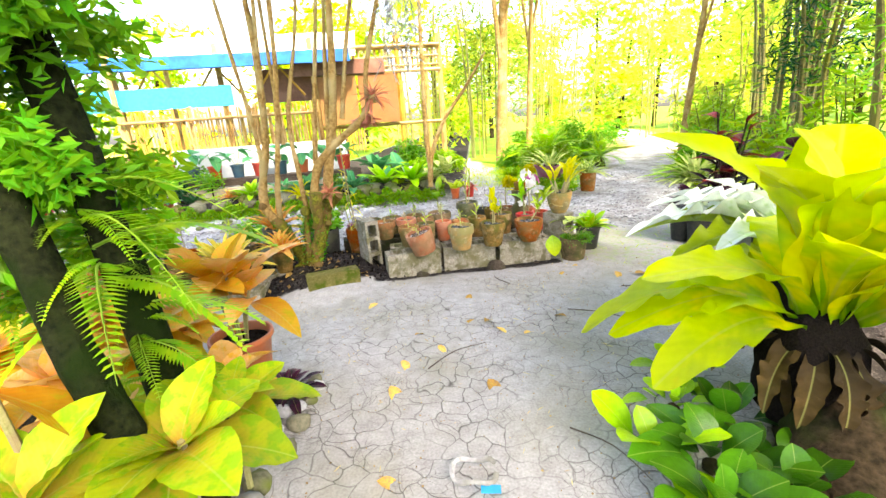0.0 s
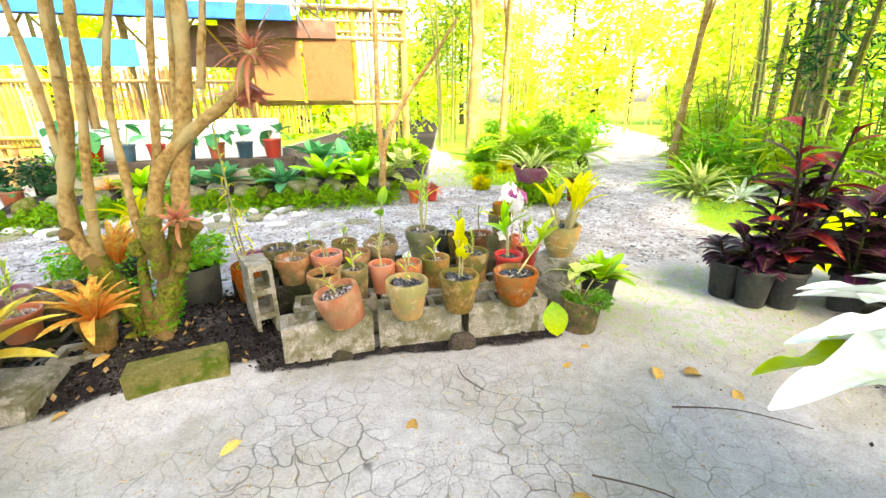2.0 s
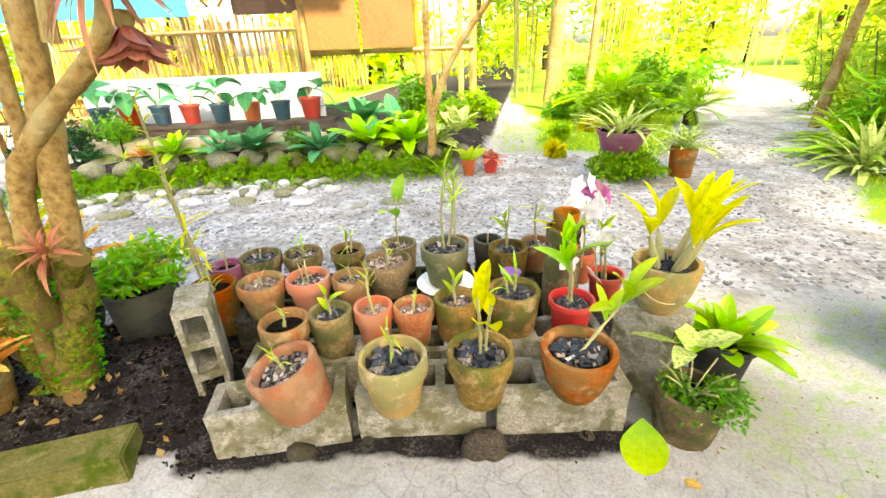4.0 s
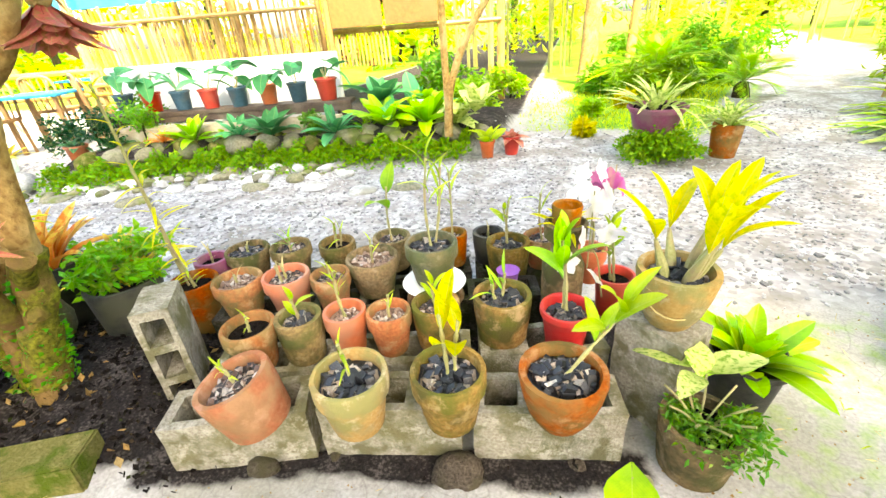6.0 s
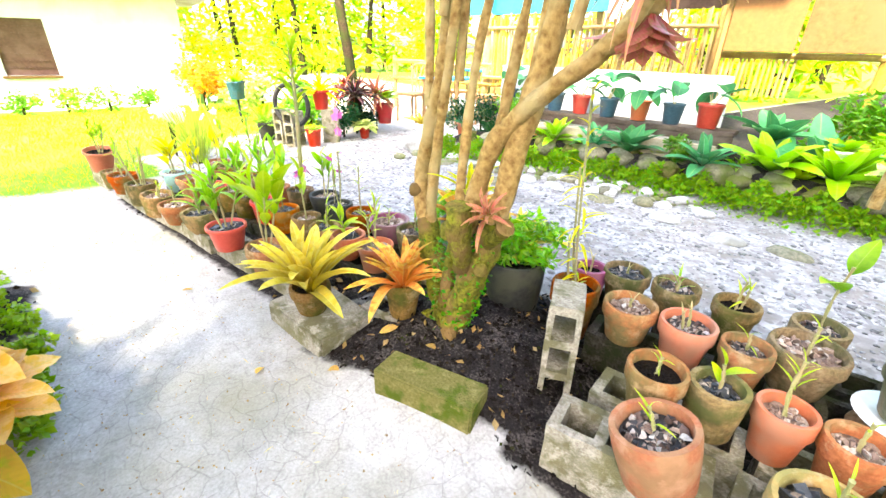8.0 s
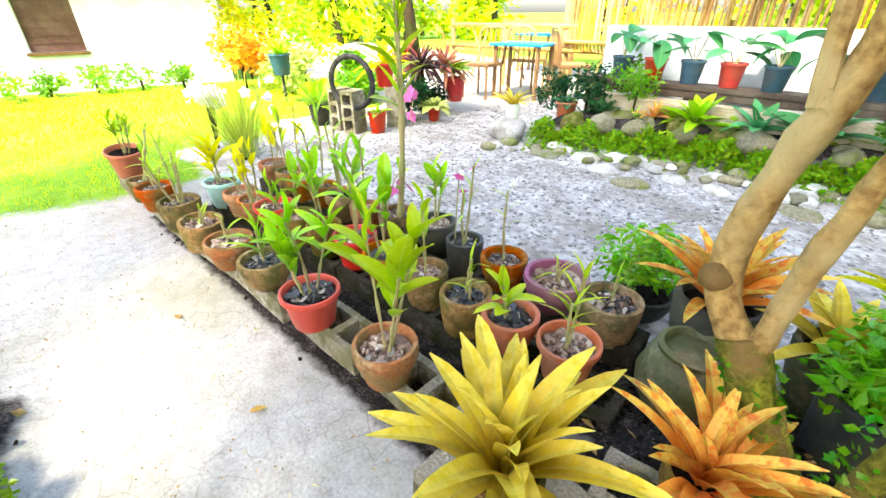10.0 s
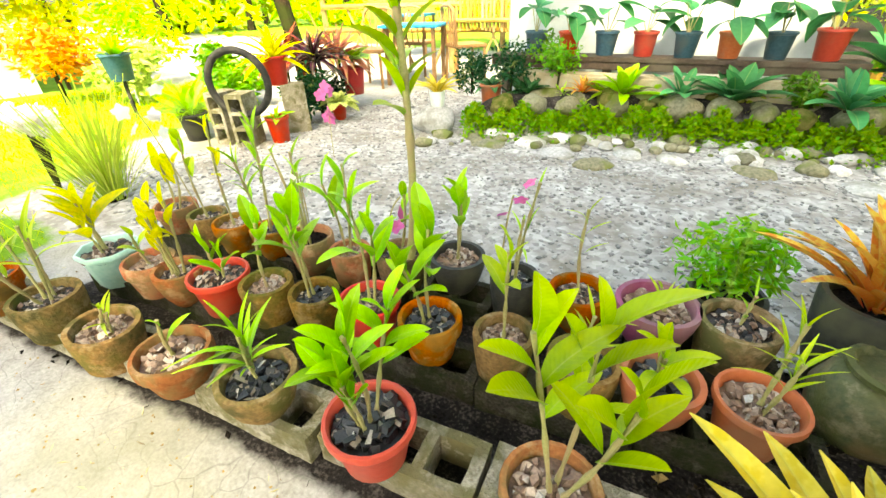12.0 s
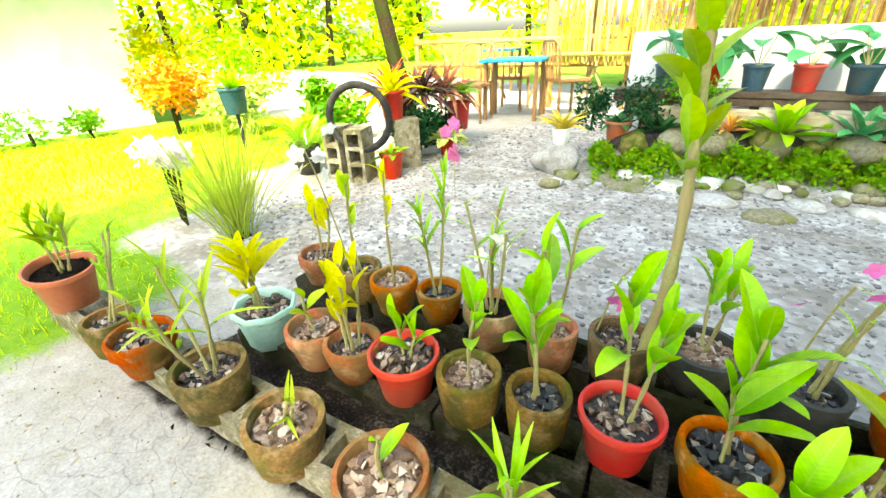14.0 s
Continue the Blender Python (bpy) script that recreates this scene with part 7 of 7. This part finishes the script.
def fern_tree():
    t = thing("fern_covered_tree", pose(-0.62, 0.98, 0.0), "dark mossy trunk wrapped in soft green ferns", "tree")
    part("trunk", tube(bend([(0.24, -0.02, 0), (0.20, -0.01, 0.45), (0.09, 0.05, 1.07), (-0.26, 0.2, 2.6)], 6), taper(19, 0.05, 0.042), 10, 0.2), "blackish_bark", t)
    part("trunk", tube(bend([(0.24, -0.20, 0), (0.24, -0.20, 0.38), (0.18, -0.18, 0.64), (0.04, -0.10, 0.95), (-0.5, 0.1, 2.2)], 6), taper(25, 0.046, 0.04), 10, 0.3), "blackish_bark", t)
    for k in range(26):
        s = 0.14 + 0.09 * ((k * 7) % 5) / 5
        z = 0.42 + 0.024 * k
        part("frond", leaf_kind("frond"), "fern_leaf", t, m=Matrix.Translation((0.21 - 0.13 * max(z - 0.45, 0) / 0.6, -0.03 + 0.05 * max(z - 0.45, 0), z)) @ pose(0, 0, 0, 0, 0, 180 + 120 * math.sin(k * 2.4)) @ pose(0, 0, 0, 20 - 12 * (k % 4), 0, 0) @ Matrix.Diagonal((s, s, s, 1)))
    for k, (z, az, el, size) in enumerate(((0.86, -70, 8, 0.44), (0.78, -95, 0, 0.40), (0.92, -115, 20, 0.40), (0.70, -60, -6, 0.36), (0.82, -140, 5, 0.38), (0.98, -85, 26, 0.42), (0.62, -100, -12, 0.30), (0.74, 160, 0, 0.34))):
        part("frond", LEAF["frond"][k % 3] if leaf_kind("frond") else None, "fern_leaf", t, m=Matrix.Translation((0.16 - 0.13 * (z - 0.6), -0.02, z)) @ pose(0, 0, 0, 0, 0, az) @ pose(0, 0, 0, el, 0, 0) @ Matrix.Diagonal((size, size, size, 1)))
    r = random.Random(5)
    for k in range(60):
        z = r.uniform(0.7, 1.65)
        s = r.uniform(0.16, 0.28)
        part("frond", leaf_kind("frond"), "fern_leaf", t, m=Matrix.Translation((r.uniform(-0.35, 0.02), r.uniform(0.05, 0.25), z)) @ pose(0, 0, 0, 0, 0, r.uniform(0, 360)) @ pose(0, 0, 0, r.uniform(-35, 45), 0, 0) @ Matrix.Diagonal((s, s, s, 1)))
    for k in range(6):
        crown(t, 620, 0.30, 0.22, 0.2, (-0.18 + 0.14 * (k % 3), 0.12, 0.78 + 0.13 * k), 0.05, "fern_leaf", 580 + k, "foliage", 0.1)
    for k in range(7):
        crown(t, 620, 0.24, 0.12, 0.18, (-0.24 + 0.15 * (k % 3), -0.10, 0.82 + 0.12 * k), 0.045, "fern_leaf", 590 + k, "foliage", 0.1)
    return t


fern_tree()

# ---- far left: lawn, house, tyre and red pots ----
def house():
    t = thing("white_house", pose(-9.6, 0.4, 0), "low white house with brown shuttered windows", "house")
    L, H = 7.0, 1.85
    holes = [(-1.38, -0.52, 0.45, 1.33), (0.35, 1.0, 0.55, 1.37)]
    ys = [-L / 2, holes[0][0], holes[0][1], holes[1][0], holes[1][1], L / 2 - 0.6]
    for a, b in ((ys[0], ys[1]), (ys[2], ys[3]), (ys[4], ys[5])):
        part("wall", box(0.15, b - a, H, 0, (0, (a + b) / 2, 0)), "white_paint", t, smooth=False)
    for (a, b, lo, hi) in holes:
        part("wall", box(0.15, b - a, lo, 0, (0, (a + b) / 2, 0)), "white_paint", t, smooth=False)
        part("wall", box(0.15, b - a, H - hi, 0, (0, (a + b) / 2, hi)), "white_paint", t, smooth=False)
    part("wall", box(2.9, 0.15, H, 0, (-1.53, ys[5] - 0.08, 0)), "white_paint", t, smooth=False)
    part("wall", box(2.9, 0.15, H, 0, (-1.53, ys[0] + 0.08, 0)), "white_paint", t, smooth=False)
    for a, b, lo, hi in holes:
        w = part("window", box(0.05, b - a, hi - lo, 0.004, (-0.03, (a + b) / 2, lo)), "shutter", t, "brown wooden window")
        part("sill", box(0.1, b - a + 0.08, 0.04, 0.006, (0.10, (a + b) / 2, lo - 0.04)), "panel", w)
        for k in range(7):
            part("slat", box(0.03, b - a - 0.06, 0.012, 0.002, (0.0, (a + b) / 2, lo + (hi - lo) * (k + 1) / 8)), "shutter", w)
    part("roof", box(4.2, L + 0.6, 0.1, 0.02, (-1.3, -0.2, H)), "cream_wall", t)


house()
for k in range(11):
    y = -3.0 + 0.55 * k
    t = thing("house_bush", pose(-9.05 + R.uniform(-0.1, 0.1), y, 0), "low green bush along the white house", "bush", "house bushes")
    part("stem", tube([(0, 0, -0.02), (0, 0, 0.15)], 0.02, 5), "dark_bark", t)
    crown(t, 260, 0.34, 0.36, 0.2 + 0.12 * (k % 3 == 0), (0, 0, 0.18), 0.09, "leaf", 600 + k)
for k, (x, y, s, m) in enumerate(((-8.3, 3.3, 0.7, "croton"), (-7.6, 3.8, 0.5, "pale_leaf"), (-8.6, 4.3, 0.8, "young_leaf"), (-9.5, 3.6, 0.9, "yellow_leaf"), (-6.9, 4.5, 0.45, "leaf"), (-6.3, 4.4, 0.4, "leaf"))):
    t = thing("flowering_bush", pose(x, y, 0), "sunlit yellow and orange flowering bush by the lawn", "bush", "flowering bushes")
    part("stem", tube([(0, 0, -0.02), (0.02, 0, s * 0.6)], 0.025, 6), "dark_bark", t)
    crown(t, 1000, s * 0.9, s * 0.9, s * 0.7, (0, 0, s * 0.75), 0.10, m, 620 + k)


def tyre():
    t = thing("tyre_planter", pose(-4.87, 3.72, 0.47, 0, 0, 35) @ pose(0, 0, 0, 90, 0, 0), "old black bicycle tyre standing upright", "tyre")
    bm = bmesh.new()
    rings = []
    for i in range(40):
        a = 2 * math.pi * i / 40
        ring = []
        for j in range(10):
            b = 2 * math.pi * j / 10
            rr = 0.225 + 0.026 * math.cos(b) * (1 + 0.06 * (i % 2))
            ring.append(bm.verts.new((rr * math.cos(a), rr * math.sin(a), 0.026 * math.sin(b))))
        rings.append(ring)
    for a, b in zip(rings, rings[1:] + rings[:1]):
        for j in range(10):
            bm.faces.new((a[j], b[j], b[(j + 1) % 10], a[(j + 1) % 10]))
    part("tyre", bm, "rubber", t)


tyre()
block(-4.90, 3.66, 120, 0.195, 0, 90, "pale hollow block standing on its end by the tyre")
block(-5.12, 3.60, 110, 0.195, 0, 90, "pale hollow block standing on its end by the tyre")
t, lv = potted(-4.80, 3.92, 0, 0.19, 0.20, "lipped", "red_plastic", "soil", "red plastic pot standing on the gravel")
blades(t, "leaf", "lance", "leaf", 10, 0.16, (0, 0, lv), 10, 80, 0.03, 50)
block(-5.0, 4.12, 60, 0.195, 0, 90, "hollow block carrying a red bromeliad pot")
bromeliad(-5.0, 4.12, 0.39, 0.21, 0.22, "red_plastic", "yellow_leaf", 26, 0.32, "yellow bromeliad in a red pot raised on a block", 51, "lipped", -15)
t, lv = potted(-5.26, 5.12, 0.12, 0.26, 0.26, "lipped", "red_plastic", "soil", "large red pot with a green leafy plant")
blades(t, "leaf", "wide", "leaf", 16, 0.24, (0, 0, lv + 0.1), 10, 75, 0.05, 52)
t, lv = potted(-4.95, 4.65, 0, 0.15, 0.14, "lipped", "red_plastic", "soil", "small red pot of pale silver-green leaves")
blades(t, "leaf", "wide", "pale_leaf", 26, 0.16, (0, 0, lv + 0.05), -10, 75, 0.08, 53)
for k, (x, y, s, m, lab) in enumerate(((-5.15, 4.45, 0.28, "deep_leaf", "dense dark blue-green bush among red pots"), (-5.4, 4.75, 0.3, "deep_leaf", "dark bush beside the leaning trunk"))):
    t = thing("dark_bush", pose(x, y, 0), lab, "bush")
    part("stem", tube([(0, 0, -0.02), (0, 0, s * 0.6)], 0.015, 6), "dark_bark", t)
    crown(t, 800, s, s, s * 0.8, (0, 0, s * 0.85), 0.06, m, 640 + k)
for k, (x, y, m, lab) in enumerate(((-5.62, 4.86, "red_leaf", "dark red cordyline with narrow leaves"), (-5.38, 5.05, "rose_leaf", "pink-red cordyline with narrow leaves"), (-5.95, 4.8, "red_leaf", "dark red cordyline with narrow leaves"), (-5.30, 4.70, "purple_leaf", "purple-black cordyline among red pots"))):
    t = thing("cordyline", pose(x, y, 0), lab, "foliage plant", "cordylines")
    part("stem", tube([(0, 0, -0.02), (0.02, 0, 0.52)], 0.012, 6), "dark_bark", t)
    blades(t, "leaf", "slim", m, 46, 0.46, (0.02, 0, 0.48), 0, 85, 0.03, 660 + k)
plain_tree(-5.85, 5.0, 0.10, 3.0, -1.0, 3.6, 900, "young_leaf", 306, "dark leaning trunk behind the red pots", "dark_bark")
for k, (x, y) in enumerate(((-5.45, 3.55), (-5.75, 3.65))):
    t, lv = potted(x, y, 0, 0.24, 0.22, "lipped", "dark_pot", "soil", "black plastic pot with arching palm leaves", group="black palm pots")
    blades(t, "frond", "palm", "leaf", 12, 0.45, (0, 0, lv), 5, 80, 0.02, 54 + k)
t = thing("pot_stand", pose(-6.78, 3.53, 0), "grey pot on a thin metal stand at the lawn's edge", "plant stand")
part("pole", tube([(0, 0, 0), (0, 0, 0.36)], 0.018, 6), "rubber", t)
pot_part = thing("stand_pot_plant", pose(-6.78, 3.53, 0.36), "dark blue-grey pot on a stand with leafy stalks", "potted plant")
lv = pot(pot_part, 0.28, 0.24, "lipped", "grey_plastic", "soil")
blades(pot_part, "leaf", "lance", "leaf", 12, 0.3, (0, 0, lv), 20, 85, 0.03, 56)
t = thing("reed_clump", pose(-4.60, 2.66, 0), "tall yellow-green rush clump at the end of the pots", "reeds")
part("root", rock(0.12, 0.12, 0.06, 3), "soil", t)
blades(t, "reed", "rush", "grass_blade", 110, 0.66, (0, 0, 0.02), 72, 89, 0.10, 57)
blades(t, "reed", "rush", "bamboo_leaf", 60, 0.50, (0, 0, 0.02), 50, 85, 0.12, 58)
t = thing("white_flower_clump", pose(-5.08, 2.50, 0), "pale clump of white flowers on brown stalks", "flowers")
for k in range(7):
    part("stalk", tube([(0.02 * k - 0.06, 0, 0), (0.04 * k - 0.12, 0.02 * (k % 3), 0.34)], 0.007, 5), "dark_bark", t)
crown(t, 420, 0.20, 0.2, 0.12, (0, 0, 0.42), 0.05, "petal_white", 70, "blossom", aspect=0.8)

# far tables and rail behind the bed
t = thing("bamboo_rail", pose(-5.3, 7.4, 0, 0, 0, 20), "bamboo railing of the far pavilion", "railing")
for z in (0.55, 0.86):
    culm("rail", t, pose(-2.4, 0, z, 0, 90, 0), 0.035, 4.2)
for k in range(5):
    culm("post", t, pose(-2.4 + 1.0 * k, 0.03, 0, 0, 0, 0), 0.045, 0.95 if k != 2 else 2.6)
for k in range(12):
    culm("brace", t, pose(-2.35 + 0.34 * k, 0.02, 0.1, 0, 24 if k % 2 else -24, 0), 0.018, 0.78)


def blue_table(x, y, turn):
    t = thing("table", pose(x, y, 0, 0, 0, turn), "small table with a bright blue top", "table", "blue tables")
    part("tabletop", box(0.75, 0.6, 0.03, 0.008, (0, 0, 0.65)), "cyan_sheet", t)
    for sx in (-0.3, 0.3):
        for sy in (-0.23, 0.23):
            part("leg", box(0.045, 0.045, 0.65, 0.004, (sx, sy, 0)), "rattan", t)


def rattan_chair(x, y, turn):
    t = thing("rattan_chair", pose(x, y, 0, 0, 0, turn), "brown rattan chair beside a blue table", "chair", "rattan chairs")
    part("seat", box(0.42, 0.42, 0.04, 0.012, (0, 0, 0.40)), "rattan", t)
    for sx in (-0.19, 0.19):
        for sy in (-0.19, 0.19):
            part("leg", tube([(sx, sy, 0), (sx * 0.95, sy * 0.95, 0.42)], 0.018, 7), "rattan", t)
    part("backrest", tube(bend([(-0.19, 0.2, 0.42), (-0.2, 0.24, 0.8), (0, 0.25, 0.86), (0.2, 0.24, 0.8), (0.19, 0.2, 0.42)], 5), 0.018, 7), "rattan", t)
    for k in range(4):
        part("spindle", tube([(-0.12 + 0.08 * k, 0.2, 0.42), (-0.12 + 0.08 * k, 0.245, 0.83)], 0.01, 5), "rattan", t)


blue_table(-5.6, 6.45, 25)
blue_table(-7.6, 8.6, 20)
rattan_chair(-5.15, 6.9, 150)
rattan_chair(-6.0, 6.9, 200)
rattan_chair(-5.9, 6.0, 20)

# ---- specks on the clay ----
def specks():
    rng = np.random.default_rng(17)
    pts, dry_bits = [], []
    while len(pts) < 3600:
        x, y = rng.uniform(-4, 2.6), rng.uniform(0.6, 4.4)
        g, l, s = zones(x, y)
        if s < 0.3 and g < 0.5 and rng.random() < 0.55 + 0.45 * noise.noise((x * 2, y * 2, 8)):
            (pts if rng.random() < 0.7 else dry_bits).append((x, y, height(x, y) + 0.003))
    t = thing("yard_litter", Matrix(), "fine crumbs and dry bits strewn on the clay", "litter", kind="stuff")
    part("crumbs", mass_mesh("crumbs", pts, 0.008, 0.8, 18, lean=0.1), "bark", t, smooth=False)
    part("dry_bits", mass_mesh("dry_bits", dry_bits[::2], 0.03, 0.16, 19, lean=0.0), "straw", t, smooth=False)


specks()


# ---- fallen leaves and twigs ----
def fallen(x, y, size, turn, seed):
    single("fallen_leaf", leaf_kind("oval"), "fallen", pose(x, y, height(x, y) + 0.012, R.uniform(-8, 8), R.uniform(-14, 14), turn) @ Matrix.Diagonal((size, size, size, 1)), "curled yellow fallen leaf on the clay", "fallen leaf", "fallen leaves")


for i, (x, y, s) in enumerate(((0.336, 2.589, 0.09), (-0.245, 2.483, 0.08), (0.42, 2.19, 0.10), (0.36, 2.22, 0.08), (0.62, 2.05, 0.08), (1.0, 2.92, 0.06), (0.87, 2.24, 0.09), (0.05, 2.06, 0.07), (0.18, 1.95, 0.07), (0.48, 2.12, 0.07), (1.35, 2.9, 0.10), (1.45, 2.85, 0.12), (1.6, 2.75, 0.09), (0.0, 1.62, 0.13), (0.02, 1.82, 0.09), (0.42, 1.66, 0.12), (0.05, 1.12, 0.09), (-0.93, 2.60, 0.07), (-1.1, 2.35, 0.06), (1.12, 3.05, 0.06), (-0.95, 2.86, 0.08), (-0.75, 2.90, 0.06), (-1.9, 2.2, 0.05), (-2.5, 2.05, 0.06))):
    fallen(x, y, s, R.uniform(0, 360), i)
for i, (x, y, l, a) in enumerate(((0.15, 1.75, 0.35, 40), (0.9, 2.35, 0.4, -30), (1.3, 2.65, 0.45, -15), (0.7, 1.35, 0.3, -50), (0.6, 2.75, 0.2, 120))):
    single("twig", tube(bend([(0, 0, 0), (l * 0.5, 0.03, 0.008), (l, 0, 0)], 4), taper(9, 0.0035, 0.0015), 5), "plank", pose(x, y, height(x, y) + 0.008, 0, 0, a), "thin dry twig on the clay", "twig", "twigs")
t = thing("torn_wrapper", pose(0.36, 1.14, 0.02), "torn white plastic ring with a blue edge", "litter")
part("ring", tube([(0.07 * math.cos(a), 0.055 * math.sin(a), 0.012 + 0.012 * math.sin(a * 3)) for a in np.linspace(0.4, 6.2, 22)], 0.009, 7, 0.5), "pale_stone", t)
part("edge", box(0.06, 0.03, 0.004, 0.001, (0.05, -0.06, 0)), "cyan_sheet", t)
for i, (x, y, size) in enumerate(((-0.02, 3.0, 0.10), (0.525, 3.105, 0.15), (0.56, 3.09, 0.09), (0.49, 3.10, 0.08), (-0.20, 2.955, 0.06), (0.16, 3.085, 0.06), (0.84, 3.195, 0.07))):
    stone(x, y, -0.03, size, size * 0.7, size * 0.8, 150 + i, "clod", 25 * i, "dark earth clod wedged against a block", "clods", "clod")
